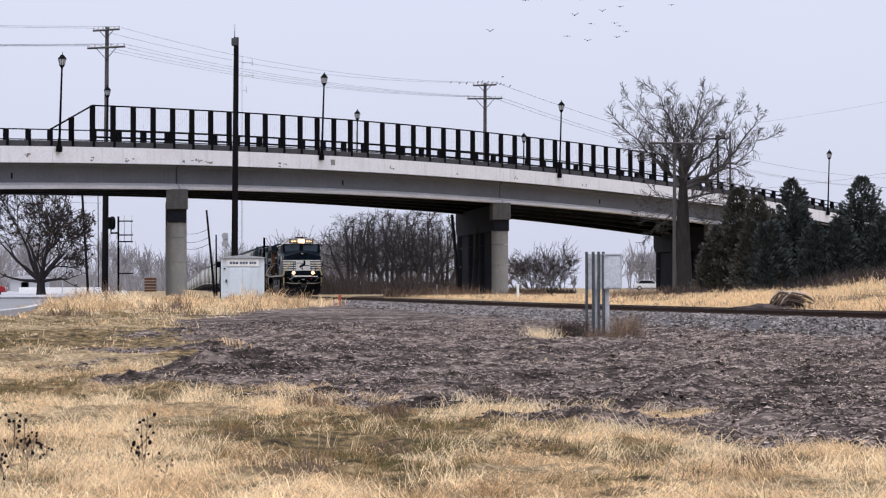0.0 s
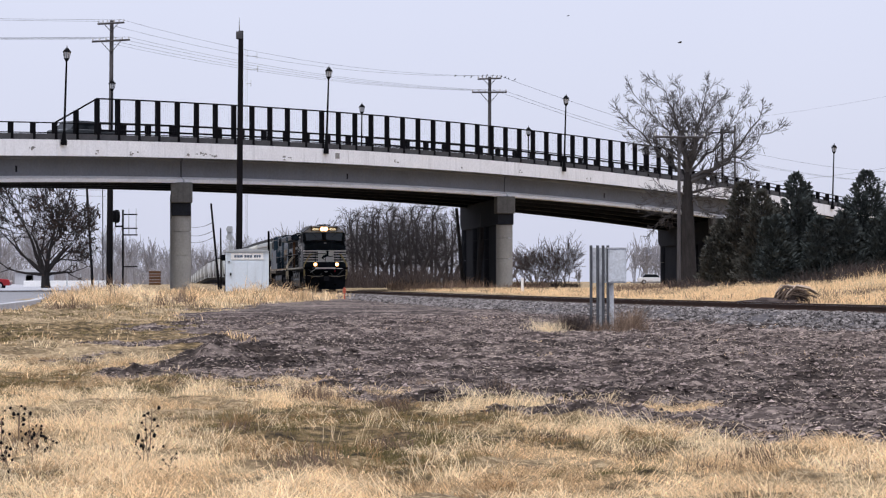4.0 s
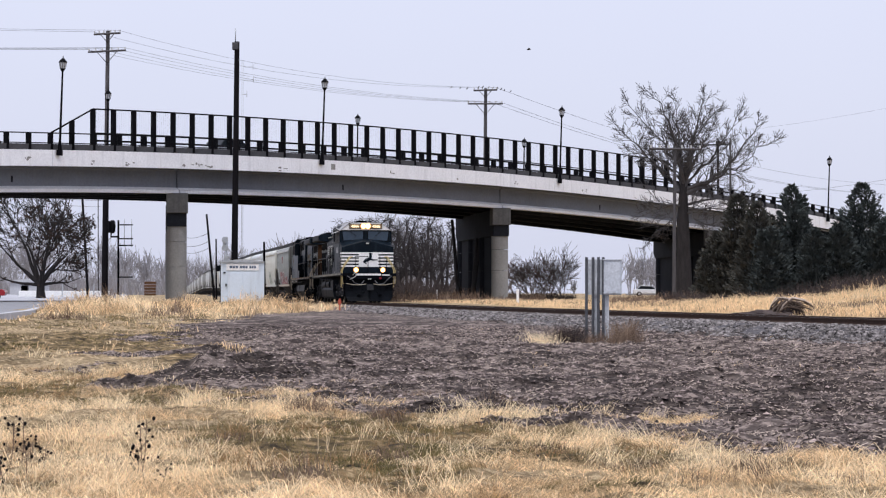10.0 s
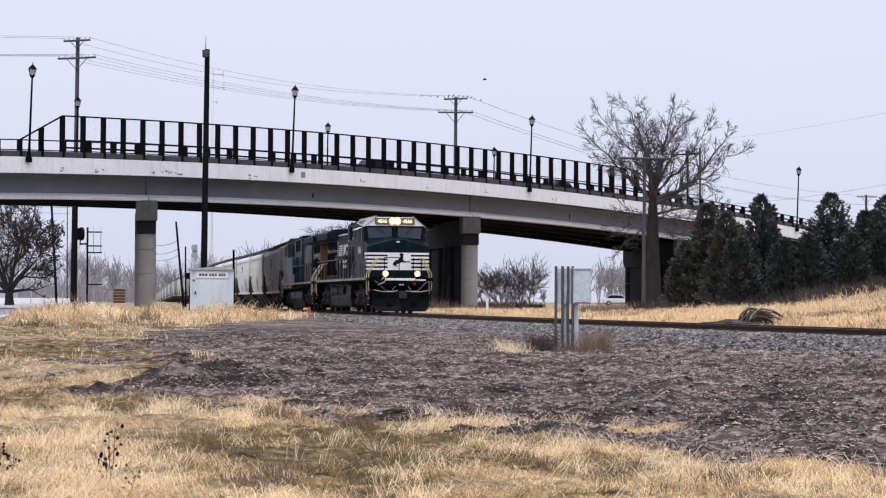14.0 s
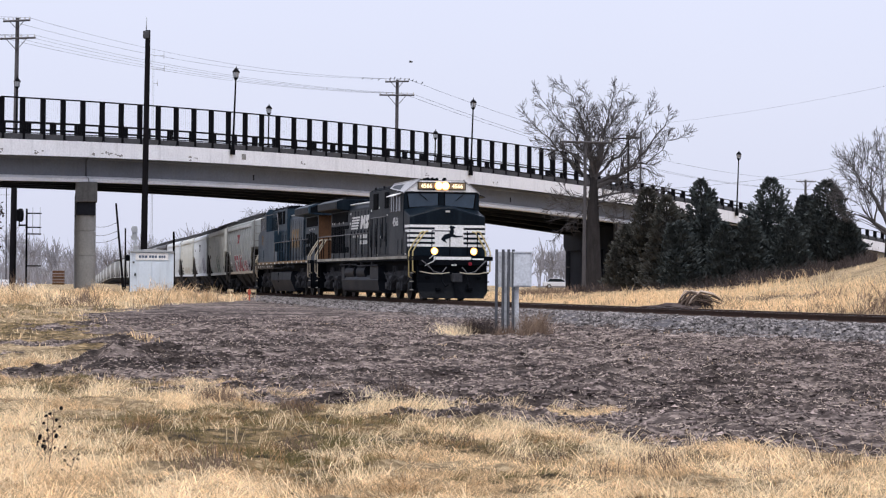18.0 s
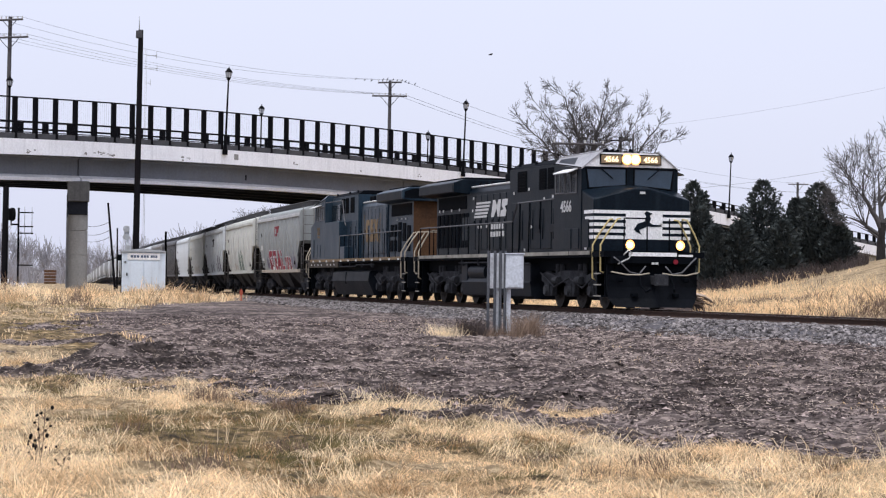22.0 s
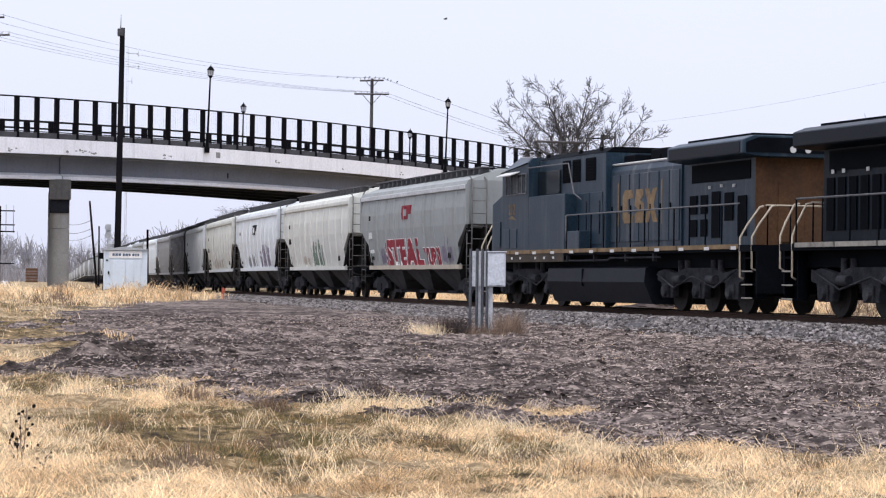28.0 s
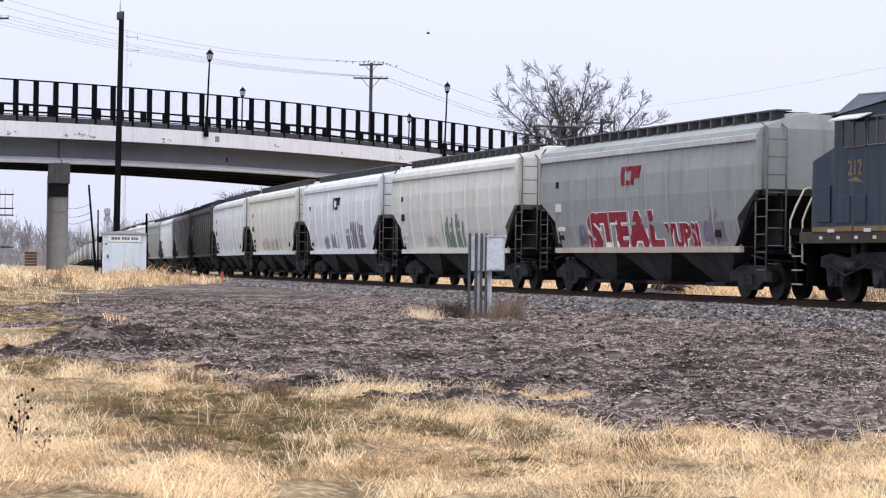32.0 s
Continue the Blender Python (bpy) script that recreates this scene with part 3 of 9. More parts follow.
fence_rail(TALL1, TALL1 + 2 * PITCH, lambda k: TALL - (TALL - LOW) * k, 0.05)
o = new("post", post_mesh((LOW + TALL) / 2))
o.parent, o.matrix_basis = fence, upright(TALL0 - PITCH)

# traffic railing between the footway and the carriageway
barrier = thing("traffic_railing", "low black steel railing on a concrete kerb of the bridge", "railing", group="fences of the bridge")
bm = bmesh.new()
box(bm, -0.16, 0.16, -0.12, 0.12, 0.38, 1.2)
inner_post = finish(bm, "post", M_BLACK)
for i in range(46):
    o = new("post", inner_post)
    o.parent, o.matrix_basis = barrier, upright(-28.5 + i * 2.05, 3.2)
for h in (0.78, 1.22):
    bm = bmesh.new()
    bar(bm, [(*at_bridge(-28.5 + i * 3.0, 3.2), crest(-28.5 + i * 3.0) + h) for i in range(31)], 0.06)
    part("rail", bm, M_BLACK, barrier)
sweep("kerb", [(3.0, -0.1), (3.4, -0.1), (3.4, 0.4), (3.0, 0.4)], M_GIRDER, barrier, -28.5, 62, label="grey concrete kerb under the railing")
sweep("roadway", [(0.5, -0.11), (WIDE - 0.5, -0.11), (WIDE - 0.5, -0.09), (0.5, -0.09)], M_KICK, bridge)

# stains, joint gaps and drain marks on the near face
M_STAIN = mat("spalled_dark_concrete", (0.22, 0.21, 0.20), (0.32, 0.31, 0.29), 0.95, scale=3, fine=12)
rnd = random.Random(21)


def stain(q, dz, w, h):
    """One ragged dark flake on the near face."""
    bm = bmesh.new()
    n = 7
    pts = []
    for i in range(n):
        a = 2 * math.pi * i / n
        pts.append(bm.verts.new((w / 2 * math.cos(a) * rnd.uniform(0.5, 1.2), -0.004, h / 2 * math.sin(a) * rnd.uniform(0.5, 1.2))))
    bm.faces.new(pts)
    o = part("stain", bm, M_STAIN, bridge, "dark spalled patch")
    o.matrix_basis = bridge_turn(q) @ pose(0, 0, dz)


# clusters of flakes: place along the face, height, spread, count
for q, dz, w, n in ((-28.6, -0.7, 0.7, 5), (-23.4, -0.68, 1.7, 9), (-21.9, -0.72, 0.7, 5), (-15.3, -0.74, 1.0, 5), (-31.5, -0.66, 0.5, 3), (-4.6, -0.5, 0.5, 4), (9.0, -0.62, 0.4, 3), (-36.5, -0.55, 0.8, 4), (2.2, -0.6, 0.3, 2), (17.5, -0.7, 0.9, 4)):
    for k in range(n):
        stain(q + rnd.uniform(-w, w) / 2, dz + rnd.uniform(-0.12, 0.12), rnd.uniform(0.1, 0.34), rnd.uniform(0.05, 0.16))
bm = bmesh.new()
box(bm, -0.2, 0.2, -0.012, 0.0, -0.3, 0.06)
o = part("joint_plate", bm, M_STAIN, bridge, "grey square plate on the deck edge")
o.matrix_basis = bridge_turn(-10.6) @ pose(0, 0, -0.3)
# rusty drain marks on the girder
for q in (-36.2, -7.9, 21.5):
    bm = bmesh.new()
    box(bm, -0.07, 0.07, 1.54, 1.556, -1.8, -1.45)
    o = part("drain_mark", bm, M_SHADESTAIN, bridge, "dark drain mark on the girder")
    o.matrix_basis = upright(q)

# piers: cap beam, round columns, infill wall, set parallel to the track
PIER_D = Vector((-0.122, 0.9925, 0)).normalized()


def pier(q, wall):
    x, y = at_bridge(q, 1.5)
    top = crest(q) - 2.40
    P = thing("bridge_pier", "stained concrete bridge pier with round columns", "pier", pose(x, y, 0, 0, 0, math.degrees(math.atan2(PIER_D.y, PIER_D.x))), "piers of the bridge")
    foot = 0.4
    boxpart("bearing_block", (-0.6, 0.9, -0.66, 0.66, top - 1.2, top + 0.03), M_PIERCAP, P, "dark grey concrete cap end", 0.04)
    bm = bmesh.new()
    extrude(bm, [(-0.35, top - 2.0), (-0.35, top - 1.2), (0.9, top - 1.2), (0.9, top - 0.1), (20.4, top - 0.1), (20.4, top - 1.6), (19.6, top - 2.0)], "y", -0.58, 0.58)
    part("cap_beam", bm, M_SHADESTAIN, P, "dark cap beam", 0.03)
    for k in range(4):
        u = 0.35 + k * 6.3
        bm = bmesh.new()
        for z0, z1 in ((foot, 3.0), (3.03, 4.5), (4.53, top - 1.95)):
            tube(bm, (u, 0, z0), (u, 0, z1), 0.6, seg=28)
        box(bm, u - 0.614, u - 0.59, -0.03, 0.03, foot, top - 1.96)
        # columns behind the front one of a walled pier take the shade colour
        part("column", bm, M_PIER if k == 0 or not wall else M_SHADESTAIN, P, "pale round concrete column" if k == 0 or not wall else "round column darkened for shade")
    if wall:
        # the wall's shade is painted as its near-black colour
        boxpart("infill_wall", (0.4, 19.2, -0.3, 0.3, foot, top - 1.9), M_SHADESTAIN, P, "wall between the columns, darkened for shade")
    return P


pier(-23.2, False)
pier(9.1, True)
pier(37.5, True)
pier(-50.0, False)
ab = thing("bridge_abutment", "concrete abutment at the bridge's end", "abutment", kind="structure")
x, y = at_bridge(52.5)
o = boxpart("wall", (-0.5, 61, 0.6, WIDE - 0.6, -1.0, 5.2), M_PIER, ab)
o.matrix_basis = pose(x, y, 0, 0, 0, math.degrees(BA))

# loose timbers leaning on the pier by the track
for k, (dx, lean, ln) in enumerate(((-1.9, 4, 6.6), (-1.6, 7, 5.8), (-2.3, -5, 6.2))):
    x, y = at_bridge(9.1, 1.5)
    bm = bmesh.new()
    tube(bm, (0, 0, 0), (0, 0, ln), 0.17, 0.12, seg=7)
    o = part("leaning_timber", bm, M_POLE, None)
    o.matrix_basis = pose(x + dx - 0.3 * k, y + 8.0, 0.75, -4, lean, 0)
    tagged(o, "weathered timber leaning against the bridge pier", "timber", "timbers at the pier")

# street lamps on both edges
M_LANTERN = mat("milky_lantern_glass", (0.55, 0.56, 0.58), (0.45, 0.46, 0.48), 0.25, scale=3, bump=0)


def street_lamp():
    S = thing("street_lamp", "black post-top street lamp with a lantern head", "street lamp", group="lamps on the bridge")
    bm = bmesh.new()
    box(bm, -0.16, 0.16, -0.16, 0.16, -0.3, 0.0)
    tube(bm, (0, 0, 0), (0, 0, 0.5), 0.13, 0.08, seg=10)
    part("base", bm, M_BLACK, S)
    bm = bmesh.new()
    tube(bm, (0, 0, 0.4), (0, 0, 4.55), 0.072, 0.05, seg=10)
    part("pole", bm, M_BLACK, S)
    bm = bmesh.new()
    tube(bm, (0, 0, 4.5), (0, 0, 4.68), 0.06, 0.17, seg=8)
    tube(bm, (0, 0, 5.02), (0, 0, 5.1), 0.25, 0.22, seg=8)
    tube(bm, (0, 0, 5.1), (0, 0, 5.26), 0.21, 0.08, seg=8)
    tube(bm, (0, 0, 5.26), (0, 0, 5.42), 0.045, 0.01, seg=6)
    for k in range(8):
        a = k * math.pi / 4
        tube(bm, (0.15 * math.cos(a), 0.15 * math.sin(a), 4.66), (0.225 * math.cos(a), 0.225 * math.sin(a), 5.04), 0.014, seg=4)
    part("lantern_cage", bm, M_BLACK, S)
    bm = bmesh.new()
    tube(bm, (0, 0, 4.67), (0, 0, 5.03), 0.13, 0.205, seg=12)
    part("lantern_glass", bm, M_LANTERN, S, "milky glass")
    return S


lamp = street_lamp()
first = True
for q, off, lean in ((-34.1, -0.12, 1.9), (-11.8, -0.12, 1.9), (14.1, -0.12, 1.7), (53.1, -0.12, 1.8), (-14.5, WIDE - 0.2, 0.6), (11.4, WIDE - 0.2, 0.6), (32.6, WIDE - 0.2, 0.8), (49.8, WIDE - 0.2, 0.8)):
    x, y = at_bridge(q, off)
    m = pose(x, y, crest(q) - 0.02, 0, lean, 0)
    if first:
        lamp.matrix_basis, first = m, False
    else:
        copy_thing(lamp, m)


# ---- the train: materials ----
M_NSBLACK = mat("black_locomotive_paint", (0.0022, 0.0055, 0.0095), (0.006, 0.011, 0.017), 0.36, gloss=0.07, scale=0.9, fine=14, spread=0.8, speckle=0.3, streak=(0.02, 0.029, 0.038, 0.35))
M_SILL = mat("dingy_reflective_stripe", (0.36, 0.34, 0.29), (0.17, 0.16, 0.14), 0.6, scale=1.5, fine=14)
M_WHITE = mat("dulled_white_paint", (0.86, 0.86, 0.85), (0.74, 0.73, 0.71), 0.55, scale=2.2, fine=18)
M_SOOT = mat("sooty_black_roof", (0.0018, 0.0026, 0.0042), (0.0042, 0.0056, 0.0080), 0.8, gloss=0.05, scale=1.5, fine=12)
M_TRUCK = mat("grimy_truck_steel", (0.014, 0.015, 0.018), (0.056, 0.057, 0.061), 0.85, gloss=0.08, scale=2.5, fine=20)
M_TANK = mat("dusty_black_tank", (0.0036, 0.0050, 0.0082), (0.0105, 0.0135, 0.019), 0.5, gloss=0.12, scale=1.2, fine=15)
M_WHEEL = mat("worn_wheel_steel", (0.016, 0.015, 0.015), (0.035, 0.031, 0.028), 0.6, metal=0.2, scale=5)
M_CSX = mat("faded_dark_blue_paint", (0.009, 0.022, 0.038), (0.018, 0.036, 0.054), 0.4, gloss=0.2, scale=0.8, fine=14, spread=0.8, speckle=0.3, streak=(0.10, 0.12, 0.125, 0.35))
# pale streaks in the colour stand for the grazing sheen on the doors
M_CSXPALE = mat("dusty_blue_grey_doors", (0.017, 0.033, 0.051), (0.011, 0.024, 0.038), 0.4, gloss=0.25, scale=0.9, fine=14, speckle=0.3, streak=(0.13, 0.135, 0.145, 0.55))
M_GOLD = mat("faded_gold_paint", (0.25, 0.17, 0.092), (0.15, 0.105, 0.06), 0.65, scale=2, fine=18, streak=(0.10, 0.075, 0.05, 0.5))
M_TAN = mat("brown_gold_end_paint", (0.125, 0.064, 0.032), (0.075, 0.042, 0.024), 0.7, scale=1.5, fine=14, streak=(0.07, 0.05, 0.035, 0.5))
M_YELLOW = mat("pale_yellow_grab_rail", (0.62, 0.50, 0.22), (0.5, 0.4, 0.2), 0.6, scale=6)
M_STEEL_RAIL = mat("pale_worn_handrail", (0.15, 0.15, 0.155), (0.08, 0.08, 0.085), 0.6, scale=6)
M_GLASS = mat("blue_grey_cab_glass", (0.035, 0.06, 0.09), (0.02, 0.035, 0.055), 0.08, scale=1.0, bump=0, gloss=0.4)
M_DARKGLASS = mat("dark_cab_glass", (0.008, 0.011, 0.014), (0.014, 0.018, 0.022), 0.12, scale=1.0, bump=0, gloss=0.25)
M_RED = mat("red_paint", (0.24, 0.018, 0.03), (0.17, 0.014, 0.025), 0.6, scale=3)
M_ROOFPALE = mat("dusty_pale_grey_cab_roof", (0.40, 0.40, 0.41), (0.28, 0.28, 0.29), 0.6, scale=1.5, fine=14)
M_LAMP = glow("warm_headlight", (1.0, 0.72, 0.38), 8.0)
M_DITCH = glow("warm_ditch_light", (1.0, 0.74, 0.40), 30.0)
# reflector discs glow amber to stand for the halo round the lamps
M_HALO = glow("amber_lamp_reflector", (1.0, 0.46, 0.14), 2.4)
M_BOARD = glow("lit_number_board", (1.0, 0.80, 0.50), 1.1)
M_BACKLIT = glow("amber_backlit_board", (0.22, 0.15, 0.08), 0.06)
M_SILLPANEL = mat("grimy_tan_sill_panel", (0.075, 0.060, 0.044), (0.045, 0.038, 0.032), 0.7, scale=1.5, fine=14)
M_GRAB = mat("dusty_tan_grab_rail", (0.50, 0.44, 0.34), (0.36, 0.31, 0.24), 0.6, scale=6)
M_OFFWHITE = mat("pale_lettering", (0.62, 0.62, 0.60), (0.5, 0.5, 0.49), 0.6, scale=5)


def letters(name, text, size, material, parent, m, label="", width=1.0, bold=0.0, depth=0.004, warp=None, span=None):
    """Words as a thin mesh, in the built-in font; m puts the middle of the foot of the line."""
    cu = bpy.data.curves.new(name, "FONT")
    cu.body, cu.size, cu.align_x, cu.extrude, cu.offset = text, size, "CENTER", depth, bold
    cu.resolution_u = 3
    tmp = new("tmp_text", cu)
    bpy.context.view_layer.update()
    me = bpy.data.meshes.new_from_object(tmp.evaluated_get(bpy.context.evaluated_depsgraph_get()))
    bpy.data.objects.remove(tmp)
    me.transform(m @ Matrix.Diagonal((width, 1, 1, 1)))
    if span:
        xs = [v.co.x for v in me.vertices]
        lo, hi = min(xs), max(xs)
        for v in me.vertices:
            v.co.x = span[0] + (v.co.x - lo) / (hi - lo) * (span[1] - span[0])
    if warp:
        for v in me.vertices:
            v.co = warp(v.co)
    me.materials.clear()
    me.materials.append(material)
    ob = new(name, me)
    ob.parent = parent
    return tagged(ob, label)


def plate(name, outline, axis_, lo, hi, material, parent, label=""):
    bm = bmesh.new()
    extrude(bm, outline, axis_, lo, hi)
    return part(name, bm, material, parent, label)


WHEELSETS = []          # (wheelset, x, radius, turning sense): keyed in motions()


def wheelset_mesh(r):
    bm = bmesh.new()
    for side in (-1, 1):
        y = 0.755 * side
        tube(bm, (0, y - 0.065, 0), (0, y + 0.065, 0), r, seg=20)
        tube(bm, (0, y - side * 0.10, 0), (0, y - side * 0.065, 0), r + 0.025, seg=20)
        tube(bm, (0, y + side * 0.065, 0), (0, y + side * 0.16, 0), 0.16, 0.11, seg=10)
        for k in range(6):
            a = k * math.pi / 3
            tube(bm, (0.3 * r / 0.5 * math.cos(a), y + side * 0.05, 0.3 * r / 0.5 * math.sin(a)), (0.3 * r / 0.5 * math.cos(a), y + side * 0.075, 0.3 * r / 0.5 * math.sin(a)), 0.05, seg=6)
    tube(bm, (0, -0.9, 0), (0, 0.9, 0), 0.09, seg=8)
    return finish(bm, "wheelset", M_WHEEL)


WHEEL_BIG, WHEEL_SMALL = wheelset_mesh(0.51), wheelset_mesh(0.457)


def loco_truck(parent, cx, sense=1, rolling=False):
    """A three-axle truck: frame, sideframes, wheelsets, axle boxes, dampers."""
    bm = bmesh.new()
    box(bm, cx - 2.1, cx + 2.1, -0.62, 0.62, 0.55, 0.95)
    truck = part("truck", bm, M_TRUCK, parent, "grimy three-axle truck", 0.03)
    for side in (-1, 1):
        y0, y1 = (-1.20, -1.02) if side < 0 else (1.02, 1.20)
        bm = bmesh.new()
        out = [(-2.75, 0.80), (-2.75, 1.02), (-2.3, 1.10), (-1.5, 0.98), (-0.9, 1.12), (0.9, 1.12), (1.5, 0.98), (2.3, 1.10), (2.75, 1.02), (2.75, 0.80), (2.35, 0.72)]
        for k in (2.06, 0, -2.06):
            out += [(k + 0.42, 0.75), (k + 0.34, 0.34), (k - 0.34, 0.34), (k - 0.42, 0.75)]
        out += [(-2.35, 0.72)]
        extrude(bm, [(cx + a, b) for a, b in out], "y", y0, y1)
        frame_ = part("sideframe", bm, M_TRUCK, truck, bevel=0.015)
        y = 1.2 * side
        for k in (2.06, 0, -2.06):
            bm = bmesh.new()
            tube(bm, (cx + k, y, 0.52), (cx + k, y + 0.13 * side, 0.52), 0.17, 0.14, seg=12)
            box(bm, cx + k - 0.2, cx + k + 0.2, min(y, y + 0.05 * side), max(y, y + 0.05 * side), 0.36, 0.72)
            part("axle_box", bm, M_TRUCK, truck)
        for k in (1.05, -1.05):
            bm = bmesh.new()
            tube(bm, (cx + k - 0.2, y + 0.08 * side, 0.82), (cx + k + 0.25, y + 0.08 * side, 0.82), 0.12, seg=10)
            part("brake_cylinder", bm, M_TRUCK, truck)
            for q in (-0.22, 0.22):
                bm = bmesh.new()
                tube(bm, (cx + k + q, y - 0.06 * side, 0.98), (cx + k + q, y - 0.06 * side, 1.32), 0.09, seg=8)
                part("spring", bm, M_TRUCK, truck)
        bm = bmesh.new()
        bar(bm, [(cx - 2.5, y + 0.1 * side, 1.05), (cx - 1.2, y + 0.1 * side, 0.62), (cx + 0.2, y + 0.1 * side, 0.9), (cx + 1.4, y + 0.1 * side, 0.6), (cx + 2.5, y + 0.1 * side, 0.95)], 0.028)
        part("brake_rigging", bm, M_TRUCK, truck)
    for k in (2.06, 0, -2.06):
        w = new("wheelset", WHEEL_BIG)
        w.parent = truck
        w.matrix_basis = pose(cx + k, 0, 0.51)
        if rolling:
            WHEELSETS.append((w, cx + k, 0.51, sense))
    return truck


def railing(parent, x0, x1, y, z0, z1, step, rail_mat, post_mat, skip=()):
    """A walkway handrail: one bar and its posts."""
    barpart("handrail", [(x0, y, z1), (x1, y, z1)], 0.024, rail_mat, parent, "pale worn steel handrail")
    bm = bmesh.new()
    tube(bm, (0, 0, z0), (0, 0, z1), 0.022, seg=6)
    first = None
    n = round((x1 - x0) / step)
    for i in range(n + 1):
        x = x0 + (x1 - x0) * i / n
        if first is None:
            first = part("stanchion", bm, post_mat, parent)
            first.matrix_basis = pose(x, y, 0)
        else:
            again(first, m=pose(x, y, 0))


def corner_steps(parent, x, inner, y, grab):
    """Boarding steps at one corner, between two grab rails that rise and lean in to the end handrail."""
    d, s = (1 if x > 0 else -1), (1 if y > 0 else -1)
    x0, x1 = min(x, inner), max(x, inner)
    well = boxpart("step_well", (x0, x1, min(y - s * 0.32, y - s * 0.36), max(y - s * 0.32, y - s * 0.36), 0.36, 1.6), M_SOOT, parent)
    for k in range(4):
        z = 0.36 + 0.32 * k
        boxpart("step", (x0, x1, min(y, y - s * 0.32), max(y, y - s * 0.32), z, z + 0.045), M_SOOT, well)
    for q in (x0, x1):
        boxpart("stringer", (q - 0.02, q + 0.02, min(y - s * 0.1, y - s * 0.32), max(y - s * 0.1, y - s * 0.32), 0.36, 1.6), M_SOOT, well)
    for k in range(3):
        z = 0.405 + 0.32 * k
        boxpart("step_edge", (x0 + 0.04, x1 - 0.04, min(y, y + s * 0.012), max(y, y + s * 0.012), z - 0.035, z), M_SILL, well, "worn pale step edge")
    for q, low in ((inner, 0.84), (x, 1.05)):
        barpart("grab_rail", [(q, y - s * 0.06, low), (q, y + s * 0.04, low + 0.05), (q, y + s * 0.04, 1.84), (q + d * 0.06, y - s * 0.12, 2.15), (q + d * 0.16, y - s * 0.40, 2.58), (q + d * 0.10, y - s * 0.52, 2.6)], 0.026, grab, parent, "pale bent grab rail")


def coupler(parent, x):
    d = 1 if x > 0 else -1
    bm = bmesh.new()
    box(bm, min(x - d * 0.9, x - d * 0.22), max(x - d * 0.9, x - d * 0.22), -0.11, 0.11, 0.72, 0.98)
    box(bm, min(x - d * 0.24, x), max(x - d * 0.24, x), -0.19, 0.17, 0.69, 1.02)
    part("coupler", bm, M_TRUCK, parent, "rust-brown knuckle coupler", 0.02)
    for s in (-1, 1):
        barpart("air_hose", [(x - d * 0.7, s * 0.45, 1.0), (x - d * 0.45, s * 0.5, 0.7), (x - d * 0.2, s * 0.42, 0.52), (x - d * 0.02, s * 0.35, 0.6)], 0.03, M_SOOT, parent)


